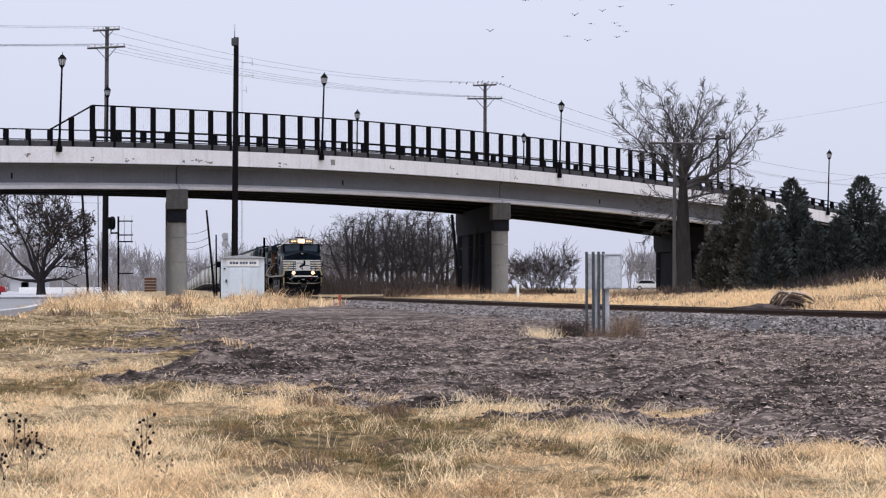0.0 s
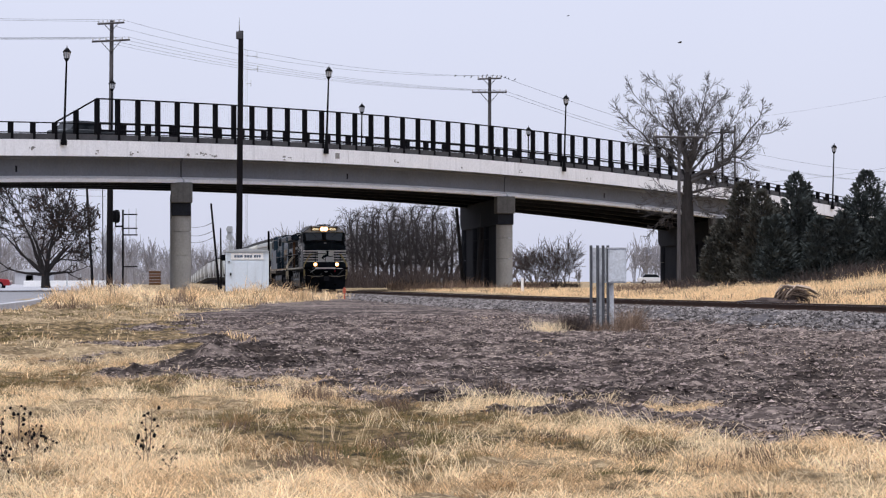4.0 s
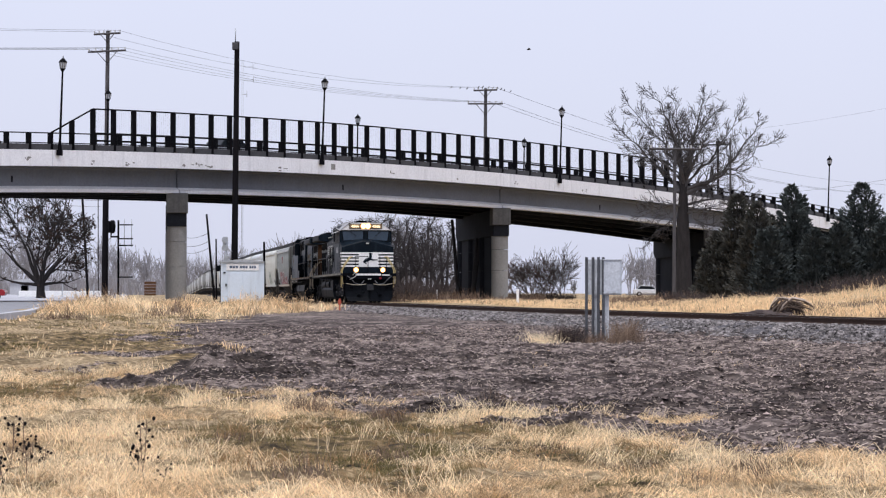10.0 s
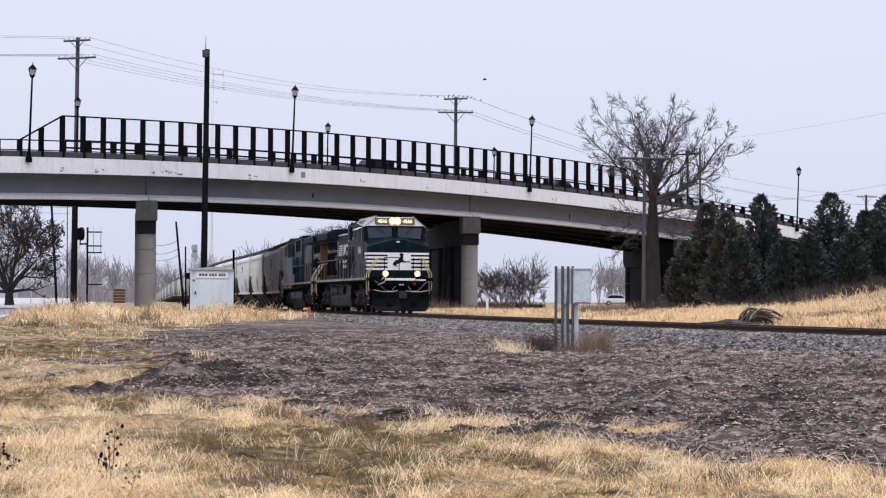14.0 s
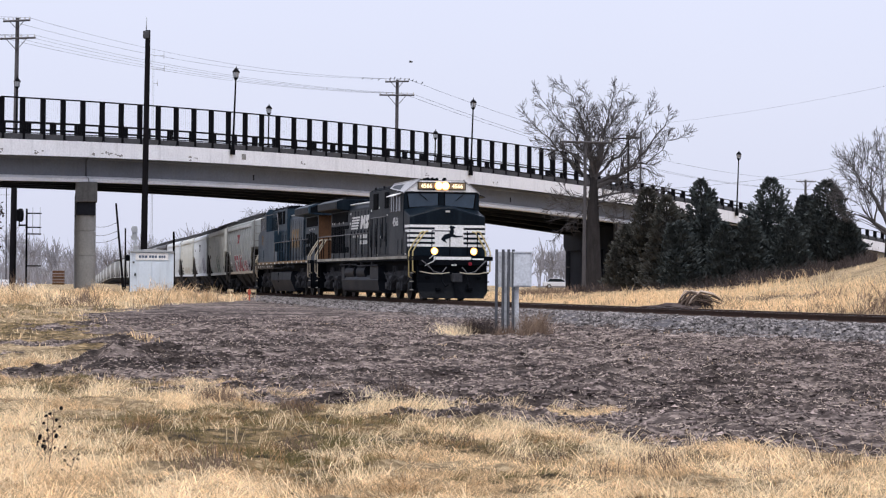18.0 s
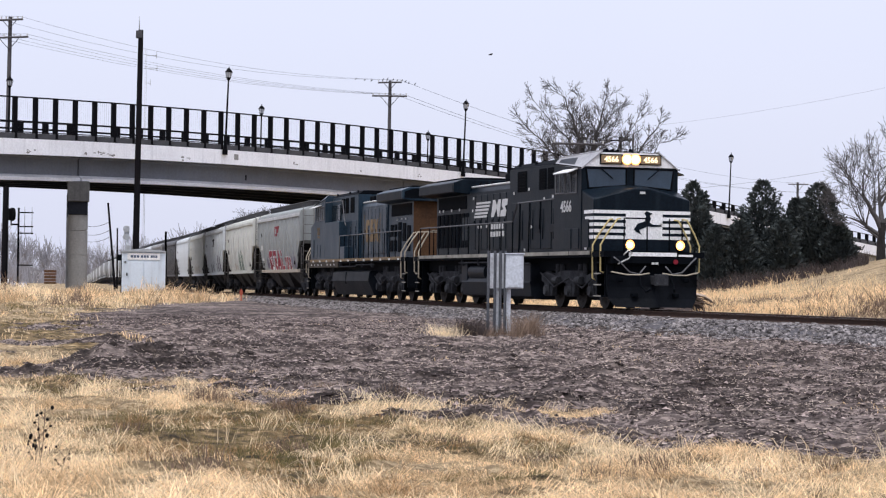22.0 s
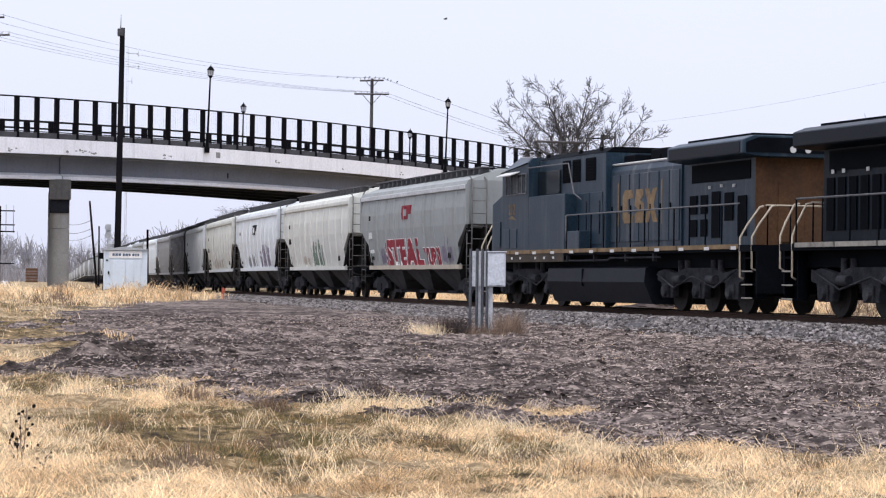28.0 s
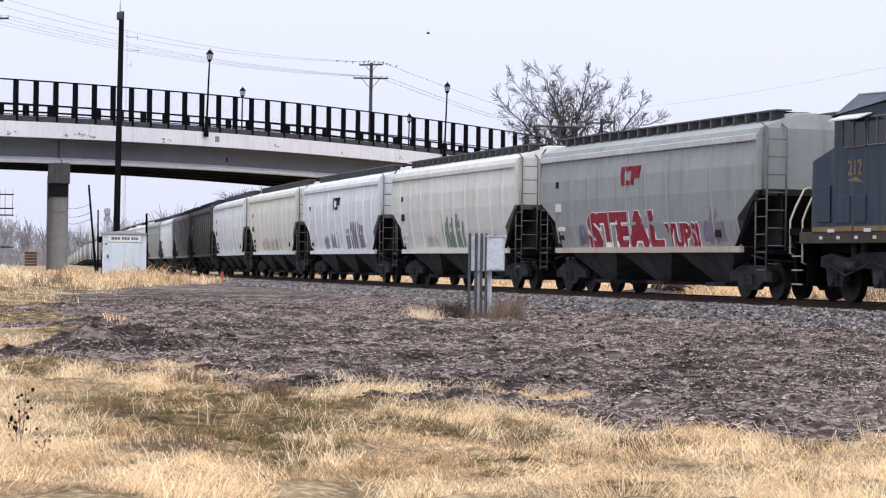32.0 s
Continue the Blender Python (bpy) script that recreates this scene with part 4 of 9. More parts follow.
def locomotive(name, label, body, cab, roofedge, sill, grab, wide_left, wing_mat, end_mat):
    """A wide-cab six-axle diesel, facing +x. z is from the rail."""
    L = thing(name, label, "locomotive", group="locomotives of the train")
    boxpart("underframe", (-10.35, 10.3, -1.1, 1.1, 1.12, 1.5), M_SOOT, L, "sooty black underframe")
    boxpart("walkway", (-10.45, 10.45, -1.52, 1.52, 1.5, 1.66), M_SOOT, L)
    for s in (-1, 1):
        for k in range(10):
            boxpart("sill_stripe", (-9.65 + k * 1.9, -7.83 + k * 1.9, s * 1.535 - 0.012, s * 1.535 + 0.012, 1.57, 1.68), sill, L, "pale reflective sill stripe")
    # nose, cab, hood
    bm = bmesh.new()
    A = [(-1.48, 1.66), (1.48, 1.66), (1.48, 3.17), (0.25, 3.50), (-0.25, 3.50), (-1.48, 3.17)]
    B = [(-1.48, 1.66), (1.48, 1.66), (1.48, 3.50), (0.45, 3.64), (-0.45, 3.64), (-1.48, 3.50)]
    va, vb = [bm.verts.new((9.45 if z < 2 else 9.42, y, z)) for y, z in A], [bm.verts.new((8.2, y, z)) for y, z in B]
    for i in range(6):
        bm.faces.new((va[i], va[(i + 1) % 6], vb[(i + 1) % 6], vb[i]))
    bm.faces.new(va)
    bm.faces.new(vb[::-1])
    part("nose", bm, body, L, bevel=0.03)
    bm = bmesh.new()
    A = [(-1.5, 1.66), (1.5, 1.66), (1.5, 4.34), (1.36, 4.5), (-1.36, 4.5), (-1.5, 4.34)]
    B = [(-1.5, 1.66), (1.5, 1.66), (1.5, 4.12), (0.88, 4.6), (-0.88, 4.6), (-1.5, 4.12)]
    va, vb = [bm.verts.new((5.85, y, z)) for y, z in A], [bm.verts.new((8.36, y, z)) for y, z in B]
    for i in range(6):
        bm.faces.new((va[i], va[(i + 1) % 6], vb[(i + 1) % 6], vb[i]))
    bm.faces.new(va)
    bm.faces.new(vb[::-1])
    part("cab", bm, body, L)
    for s in (-1, 1):
        # the bevelled roof edge widens towards the front
        bm = bmesh.new()
        rim = [(5.95, 1.515, 4.33), (8.42, 1.525, 4.11), (8.42, 0.89, 4.625), (5.95, 1.35, 4.515)]
        low = [bm.verts.new((a, s * (b - 0.02), c - 0.03)) for a, b, c in rim]
        top = [bm.verts.new((a, s * b, c)) for a, b, c in rim]
        for i in range(4):
            bm.faces.new((low[i], low[(i + 1) % 4], top[(i + 1) % 4], top[i]))
        bm.faces.new(top)
        bm.faces.new(low[::-1])
        part("roof_edge", bm, M_ROOFPALE if name == "lead_locomotive" else body, L, "bevelled cab roof edge")
        barpart("roof_gutter", [(5.9, s * 1.53, 4.335), (8.42, s * 1.53, 4.115)], 0.018, M_SOOT, L)
        barpart("roof_trim", [(5.95, s * 1.35, 4.52), (8.42, s * 0.88, 4.63)], 0.024, M_ROOFPALE, L)
    # cab front: brow, windows, number boards, headlight
    plate("brow_panel", [(-1.44, 4.16), (1.44, 4.16), (0.86, 4.58), (-0.86, 4.58)], "x", 8.36, 8.385, roofedge, L, "white brow over the windshields")
    for s in (-1, 1):
        bm = bmesh.new()
        extrude(bm, [(s * 0.12, 3.62), (s * 1.28, 3.52), (s * 1.36, 4.1), (s * 0.12, 4.12)], "x", 8.36, 8.375)
        win = part("windshield", bm, M_GLASS, L, "blue-grey reflecting windshield")
        bm = bmesh.new()
        for a, b in (((s * 0.12, 3.62), (s * 1.28, 3.52)), ((s * 1.28, 3.52), (s * 1.36, 4.1)), ((s * 1.36, 4.1), (s * 0.12, 4.12)), ((s * 0.12, 4.12), (s * 0.12, 3.62))):
            tube(bm, (8.38, *a), (8.38, *b), 0.025, seg=5)
        part("gasket", bm, M_SOOT, win)
        barpart("wiper", [(8.41, s * 0.95, 4.14), (8.41, s * 0.55, 3.82)], 0.014, M_SOOT, win)
        board = boxpart("number_board", (8.385, 8.45, min(s * 0.3, s * 0.92), max(s * 0.3, s * 0.92), 4.26, 4.5), M_BACKLIT if name == "lead_locomotive" else M_SOOT, L)
        boxpart("board_frame", (8.383, 8.44, min(s * 0.27, s * 0.95), max(s * 0.27, s * 0.95), 4.23, 4.53), M_SOOT, board)
    boxpart("headlight_housing", (8.385, 8.47, -0.27, 0.27, 4.25, 4.52), M_SOOT, L, bevel=0.02)
    for s in (-1, 1):
        bm = bmesh.new()
        tube(bm, (8.47, s * 0.13, 4.385), (8.482, s * 0.13, 4.385), 0.115, seg=16)
        if name == "lead_locomotive":
            # glowing disc wider than the lamp, painting its halo
            ring = bmesh.new()
            tube(ring, (8.468, s * 0.13, 4.385), (8.474, s * 0.13, 4.385), 0.165, seg=18)
            part("reflector", ring, M_HALO, L, "amber reflector disc glowing for the lamp's halo")
        part("headlight", bm, M_LAMP if name == "lead_locomotive" else M_DARKGLASS, L, "lit warm headlight" if name == "lead_locomotive" else "unlit headlight")
    # cab side windows
    for s in (-1, 1):
        y = s * 1.5
        for a, b, z0, z1 in ((6.95, 7.95, 3.4, 4.02), (6.05, 6.85, 3.42, 4.02)):
            win = boxpart("cab_window", (a, b, min(y, y + s * 0.012), max(y, y + s * 0.012), z0, z1), M_DARKGLASS, L, "dark sliding cab window")
            bm = bmesh.new()
            for c, d in (((a, z0), (b, z0)), ((b, z0), (b, z1)), ((b, z1), (a, z1)), ((a, z1), (a, z0)), (((a + b) / 2, z0), ((a + b) / 2, z1))):
                tube(bm, (c[0], y + s * 0.015, c[1]), (d[0], y + s * 0.015, d[1]), 0.022, seg=5)
            part("window_frame", bm, M_STEEL_RAIL, win)
        bm = bmesh.new()
        extrude(bm, [(y, 4.12), (y, 4.09), (y + s * 0.32, 3.97), (y + s * 0.32, 4.0)], "x", 6.7, 8.05)
        part("awning", bm, roofedge if s < 0 or name != "lead_locomotive" else body, L, "pale sun awning")
        # nose and cab doors, hatches
        for a, b, z0, z1 in ((6.9, 7.5, 1.75, 2.35), (7.6, 8.2, 1.75, 2.35), (8.5, 9.1, 1.78, 2.6)):
            boxpart("hatch", (a, b, min(y, y + s * 0.02), max(y, y + s * 0.02), z0, z1), body, L, bevel=0.008)
    # auxiliary cab behind, full height
    boxpart("auxiliary_hood", (0.2, 5.85, -1.15, 1.15, 1.66, 4.40), cab, L, bevel=0.02)
    plate("auxiliary_roof", [(-1.15, 4.40), (1.15, 4.40), (0.9, 4.56), (-0.9, 4.56)], "x", 0.2, 5.85, M_SOOT, L)
    for s in (-1, 1):
        y = s * 1.15
        for a, b in ((3.1, 3.75), (2.25, 2.9), (1.0, 1.8)) if name != "lead_locomotive" else ((4.2, 4.9), (3.35, 4.05), (1.1, 2.05)):
            lou = boxpart("louvre", (a, b, min(y, y + s * 0.015), max(y, y + s * 0.015), 3.64, 4.30), M_SOOT, L)
            bm = bmesh.new()
            for k in range(7):
                z = 3.68 + k * 0.09
                box(bm, a + 0.03, b - 0.03, min(y + s * 0.015, y + s * 0.045), max(y + s * 0.015, y + s * 0.045), z, z + 0.025)
            part("slat", bm, M_SOOT, lou)
        for k in range(5):
            a = 0.45 + k * 1.06
            boxpart("hood_door", (a, a + 0.96, min(y, y + s * 0.02), max(y, y + s * 0.02), 1.8, 3.3), cab, L, bevel=0.01)
    if wide_left:
        boxpart("side_cabinet", (2.6, 5.85, 1.1, 1.5, 1.66, 3.3), body, L, bevel=0.02)
        boxpart("battery_box", (1.4, 2.4, 1.15, 1.5, 1.66, 2.2), M_CSXPALE, L, bevel=0.02)
        boxpart("cab_sill_panel", (2.62, 9.9, 1.50, 1.53, 1.31, 1.57), M_SILLPANEL, L, "grimy tan sill below the cab", 0.01)
        boxpart("cab_recess", (3.9, 5.84, 1.15, 1.21, 3.36, 4.06), M_DARKGLASS, L, "dark recessed cab window")
        for a in (3.4, 4.2, 5.0, 6.4, 7.2, 8.0, 8.8):
            boxpart("sill_reflector", (a, a + 0.14, 1.53, 1.538, 1.40, 1.47), M_OFFWHITE, L)
    # engine hood with rounded shoulders
    bm = bmesh.new()
    extrude(bm, [(-1.0, 1.66), (1.0, 1.66), (1.0, 3.82), (0.93, 3.98), (0.75, 4.08), (-0.75, 4.08), (-0.93, 3.98), (-1.0, 3.82)], "x", -4.9, 0.2)
    part("engine_hood", bm, wing_mat, L)
    for s in (-1, 1):
        y = s * 1.0
        for k in range(7):
            a = -4.8 + k * 0.71
            d = boxpart("engine_door", (a, a + 0.64, min(y, y + s * 0.025), max(y, y + s * 0.025), 1.85, 3.72), wing_mat, L, bevel=0.01)
            boxpart("latch", (a + 0.52, a + 0.57, min(y, y + s * 0.05), max(y, y + s * 0.05), 2.7, 2.85), M_SOOT, d)
        # pale bar paints the sky's highlight along the rounded hood edge
        barpart("gutter", [(-4.9, s * 0.93, 4.03), (0.2, s * 0.93, 4.03)], 0.035, M_OFFWHITE, L, "pale bar for the hood edge's highlight")
    boxpart("exhaust", (-2.6, -1.4, -0.45, 0.45, 4.08, 4.42), M_SOOT, L, "sooty exhaust stack", 0.03)
    boxpart("equipment_hatch", (-0.9, 0.0, -0.7, 0.7, 4.08, 4.3), M_SOOT, L, bevel=0.03)
    # radiator section with its overhanging wings
    boxpart("radiator_hood", (-9.35, -4.9, -0.95, 0.95, 1.66, 3.9), cab, L)
    bm = bmesh.new()
    extrude(bm, [(-0.98, 3.80), (0.98, 3.80), (1.45, 3.85), (1.52, 3.87), (1.52, 4.2), (1.2, 4.32), (-1.2, 4.32), (-1.52, 4.2), (-1.52, 3.87), (-1.45, 3.85)], "x", -9.85, -5.15)
    part("radiator", bm, body, L, "wide dark radiator housing", 0.02)
    boxpart("radiator_cap", (-9.4, -5.4, -1.05, 1.05, 4.32, 4.4), M_SOOT, L, bevel=0.02)
    for s in (-1, 1):
        boxpart("radiator_screen", (-9.7, -5.3, min(s * 1.52, s * 1.532), max(s * 1.52, s * 1.532), 3.89, 4.16), M_TANK, L, "grey radiator screen")
        y = s * 0.95
        boxpart("radiator_intake", (-9.1, -5.5, min(y, y + s * 0.02), max(y, y + s * 0.02), 3.30, 3.76), M_SOOT, L, "dark screened radiator intake")
        if name == "lead_locomotive":
            for k in range(8):
                a = -9.2 + k * 0.52
                boxpart("intake_grille", (a, a + 0.34, min(y, y + s * 0.03), max(y, y + s * 0.03), 1.95, 3.15), M_SOOT, L)
        else:
            for a, b, z0, z1 in ((-5.85, -5.4, 2.5, 2.98), (-5.85, -5.4, 1.92, 2.36), (-6.5, -6.1, 2.5, 2.98), (-6.5, -6.1, 1.92, 2.36), (-7.3, -6.8, 1.88, 3.05), (-8.1, -7.6, 2.3, 3.0), (-8.9, -8.4, 1.9, 2.9)):
                boxpart("intake_grille", (a, b, min(y, y + s * 0.03), max(y, y + s * 0.03), z0, z1), M_SOOT, L)
            for x, z in ((-6.7, 3.12), (-7.45, 3.14), (-8.2, 3.12)):
                boxpart("marker_lamp", (x, x + 0.08, min(y, y + s * 0.05), max(y, y + s * 0.05), z, z + 0.08), M_OFFWHITE, L)
        for k in range(3 if name == "lead_locomotive" else 0):
            boxpart("filter_door", (-5.9 + k * 0.34, -5.64 + k * 0.34, min(y, y + s * 0.04), max(y, y + s * 0.04), 2.2, 3.0), cab, L)
    boxpart("end_panel", (-9.38, -9.35, -0.95, 0.95, 1.66, 3.9), end_mat, L)
    plate("end_panel", [(-1.42, 3.9), (1.42, 3.9), (1.42, 4.14), (1.1, 4.26), (-1.1, 4.26), (-1.42, 4.14)], "x", -9.87, -9.85, M_SOOT, L)
    for s in (-0.5, 0.5):
        bm = bmesh.new()
        tube(bm, (-9.90, s * 0.4, 3.98), (-9.87, s * 0.4, 3.98), 0.08, seg=12)
        part("rear_light", bm, M_OFFWHITE, L)
    boxpart("end_door", (-9.41, -9.38, -0.35, 0.35, 1.75, 3.2), end_mat, L, bevel=0.01)
    for y in (-0.9, -0.3, 0.3, 0.9):
        barpart("end_rail_post", [(-9.98, y, 1.66), (-9.98, y, 2.62)], 0.02, M_SOOT, L)
    barpart("end_rail", [(-9.98, -0.95, 2.62), (-9.98, 0.95, 2.62)], 0.022, M_GRAB, L)
    # roof details and piping seen along the flank
    for s in (-1, 1):
        for x in (-4.3, -3.6, -2.9, 0.9, 2.6, 5.4):
            zt, yt = (4.07, 0.78) if x < 0 else (4.47, 1.0)
            boxpart("lifting_lug", (x - 0.09, x + 0.09, min(s * yt, s * (yt + 0.05)), max(s * yt, s * (yt + 0.05)), zt, zt + 0.11), M_SOOT, L)
        barpart("air_pipe", [(-4.6, s * 1.46, 1.40), (-1.0, s * 1.46, 1.40), (-0.8, s * 1.46, 1.34), (3.4, s * 1.46, 1.34)], 0.03, M_TRUCK, L)
        for x in (-4.2, -2.2, 0.2, 2.4):
            boxpart("pipe_clamp", (x - 0.04, x + 0.04, min(s * 1.40, s * 1.5), max(s * 1.40, s * 1.5), 1.30, 1.50), M_TRUCK, L)
        for k in range(5):
            a = 0.62 + k * 1.06
            barpart("door_hinge", [(a, s * 1.18, 2.1), (a, s * 1.18, 3.05)], 0.016, M_TANK, L)
    # tank and gear under the frame
    return L


# ---- the leading locomotive ----
lead = locomotive("lead_locomotive", "black diesel locomotive with white-striped nose and lit headlights", M_NSBLACK, M_NSBLACK, M_WHITE, M_SILL, M_YELLOW, False, M_NSBLACK, M_NSBLACK)
plate("fuel_tank", [(-1.3, 0.95), (-1.42, 0.75), (-1.35, 0.32), (-1.0, 0.22), (1.0, 0.22), (1.35, 0.32), (1.42, 0.75), (1.3, 0.95)], "x", -4.4, 3.3, M_TANK, lead, "dusty black fuel tank")
for s in (-1, 1):
    for a, b in ((-3.65, -1.75), (-1.2, 0.55)):
        bm = bmesh.new()
        tube(bm, (a, s * 1.12, 1.08), (b, s * 1.12, 1.08), 0.31, seg=20)
        bmesh.ops.bevel(bm, geom=[e for e in bm.edges if e.calc_face_angle(0) > 1], offset=0.06, segments=2, affect="EDGES")
        part("air_reservoir", bm, M_TANK, lead, "black air reservoir")
    boxpart("equipment_box", (1.62, 3.3, min(s * 0.9, s * 1.4), max(s * 0.9, s * 1.4), 0.62, 1.32), M_TANK, lead, bevel=0.02)
    boxpart("equipment_box", (-4.5, -3.8, min(s * 0.9, s * 1.4), max(s * 0.9, s * 1.4), 0.7, 1.42), M_TANK, lead, bevel=0.02)
for cx in (6.55, -6.75):
    loco_truck(lead, cx, 1, True)
for s in (-1, 1):
    railing(lead, -9.7, 1.62, s * 1.48, 1.66, 2.68, 1.26, M_STEEL_RAIL, M_SOOT)
    barpart("sloped_handrail", [(1.62, s * 1.48, 2.68), (2.06, s * 1.46, 3.26), (5.9, s * 1.46, 3.28)], 0.024, M_STEEL_RAIL, lead)
    for x in (2.3, 3.3, 4.4):
        barpart("stanchion", [(x, s * 1.48, 1.66 if x < 4 else 2.4), (x, s * 1.46, 3.26)], 0.022, M_SOOT, lead)
    corner_steps(lead, 10.1, 9.42, s * 1.46, M_YELLOW)
    corner_steps(lead, -10.45, -9.85, s * 1.46, M_GRAB)
for x in (11.15, -11.15):
    coupler(lead, x)
# pilot and plow
bm = bmesh.new()
extrude(bm, [(-1.34, 1.3), (1.34, 1.3), (1.34, 0.5), (1.15, 0.14), (-1.15, 0.14), (-1.34, 0.5)], "x", 10.12, 10.24)
part("pilot_plate", bm, M_SOOT, lead, bevel=0.02)
bm = bmesh.new()
half_w = (1.35, 1.36, 1.34, 1.16)
pv = [[bm.verts.new((10.26 + d, k * half_w[j], z)) for k in (-1, -0.75, -0.5, -0.25, 0, 0.25, 0.5, 0.75, 1)] for j, (d, z) in enumerate(((0.06, 1.0), (0.02, 0.66), (0.06, 0.33), (0.16, 0.08)))]
for j, row in enumerate(pv):
    for v in row:
        v.co.x += (0.10, 0.22, 0.32, 0.36)[j] * (1 - abs(v.co.y) / 1.4)
for j in range(3):
    for i in range(8):
        bm.faces.new((pv[j][i], pv[j][i + 1], pv[j + 1][i + 1], pv[j + 1][i]))
bmesh.ops.solidify(bm, geom=bm.faces[:], thickness=0.05)
plow = part("snow_plow", bm, M_TANK, lead, "scuffed black snow plow")
for y, z in ((-0.62, 0.42), (0.62, 0.42), (-1.0, 0.86), (1.0, 0.86)):
    boxpart("plow_bolt_plate", (10.36, 10.62 if abs(y) < 0.8 else 10.42, y - 0.09, y + 0.09, z - 0.06, z + 0.06), M_SOOT, plow, bevel=0.02)
boxpart("anticlimber", (9.9, 10.5, -1.3, 1.3, 1.3, 1.52), M_SOOT, lead, bevel=0.03)
boxpart("pilot_stripe", (10.46, 10.515, -0.78, 0.66, 1.53, 1.64), M_WHITE, lead, "white stripe above the pilot")
boxpart("pilot_stripe", (10.46, 10.512, 0.72, 1.15, 1.53, 1.59), M_WHITE, lead)
for s in (-1, 1):
    # recessed ditch lights on brackets over the pilot
    bm = bmesh.new()
    outer, inner = [], []
    for k in range(18):
        a = 2 * math.pi * k / 18
        outer.append([bm.verts.new((x, s * 0.76 + r * math.cos(a), 1.85 + r * math.sin(a))) for x, r in ((10.36, 0.10), (10.42, 0.165), (10.54, 0.165), (10.54, 0.145), (10.49, 0.145))])
    for k in range(18):
        a, b = outer[k], outer[(k + 1) % 18]
        for q in range(4):
            bm.faces.new((a[q], a[q + 1], b[q + 1], b[q]))
    bm.faces.new([v[0] for v in outer])
    hold = part("ditch_light_housing", bm, M_SOOT, lead)
    # amber disc behind the bulb glows as the light's halo
    bm = bmesh.new()
    tube(bm, (10.485, s * 0.76, 1.85), (10.492, s * 0.76, 1.85), 0.144, seg=18)
    part("reflector", bm, M_HALO, hold, "amber reflector disc glowing for the lamp's halo")
    bm = bmesh.new()
    tube(bm, (10.493, s * 0.76, 1.85), (10.503, s * 0.76, 1.85), 0.075, seg=14)
    part("ditch_light", bm, M_DITCH, hold, "lit warm ditch light")
    boxpart("ditch_light_bracket", (10.38, 10.46, s * 0.76 - 0.06, s * 0.76 + 0.06, 1.5, 1.74), M_SOOT, lead)
    barpart("hose_rail", [(10.5, s * 1.25, 1.5), (10.56, s * 1.1, 1.38), (10.58, s * 0.8, 1.08), (10.58, s * 0.5, 1.02), (10.55, s * 0.3, 1.25)], 0.022, M_STEEL_RAIL, lead)
    barpart("uncoupling_lever", [(10.6, s * 0.2, 1.05), (10.64, s * 0.5, 1.0), (10.64, s * 0.9, 1.0), (10.5, s * 1.32, 1.08)], 0.02, M_GRAB, lead)
barpart("signal_cable", [(10.5, -0.95, 1.56), (10.56, -0.82, 1.7), (10.58, -0.72, 1.62), (10.58, -0.82, 1.46), (10.56, -1.02, 1.36), (10.5, -1.12, 1.3)], 0.02, M_OFFWHITE, lead, "pale coiled cable")
bm = bmesh.new()
tube(bm, (10.5, 0.62, 1.38), (10.54, 0.62, 1.38), 0.07, seg=12)
part("brake_pipe_cap", bm, M_RED, lead, "small dull red cap")
for y in (-0.05, 0.06):
    boxpart("pilot_decal", (10.5, 10.51, y - 0.05, y + 0.04, 1.30, 1.36), M_OFFWHITE, lead)
# nose stripes: five white bars each side, a white field between with a dark figure
for s in (-1, 1):
    for k in range(5):
        z1 = 2.86 - 0.183 * k
        z0 = z1 - 0.098
        inner = 0.47 if s < 0 else (0.55, 0.72, 0.62, 0.56, 0.50)[k] - 0.1
        boxpart("nose_stripe", (9.425, 9.44 + 0.003 * k, min(s * inner, s * 1.47), max(s * inner, s * 1.47), z0, z1), M_WHITE, lead, "white nose stripe")
        boxpart("stripe_return", (8.6 + 0.1 * k, 9.42, min(s * 1.482, s * 1.492), max(s * 1.482, s * 1.492), z0, z1), M_WHITE, lead)
boxpart("nose_field", (9.422, 9.446, -0.5, 0.62, 2.03, 2.86), M_WHITE, lead, "white nose field with a dark rearing figure")
plate("nose_emblem", [(-0.26, 2.32), (-0.14, 2.49), (0.07, 2.55), (0.11, 2.7), (0.06, 2.78), (0.12, 2.85), (0.23, 2.81), (0.31, 2.77), (0.22, 2.72), (0.26, 2.63), (0.22, 2.52), (0.32, 2.46), (0.58, 2.45), (0.58, 2.41), (0.31, 2.39), (0.16, 2.41), (0.04, 2.35), (-0.1, 2.3), (-0.02, 2.16), (-0.19, 2.25)], "x", 9.448, 9.456, M_NSBLACK, lead, "plain dark emblem shape")
for y in (-0.72, -0.02, 0.66, 1.05):
    barpart("nose_post", [(9.9, y, 1.6), (9.9, y, 2.62)], 0.022, M_SOOT, lead)
barpart("nose_rail", [(9.9, -0.72, 2.62), (9.9, -0.02, 2.62)], 0.022, M_SOOT, lead)
boxpart("nose_lamp", (9.41, 9.45, -0.08, 0.08, 3.34, 3.41), M_OFFWHITE, lead)
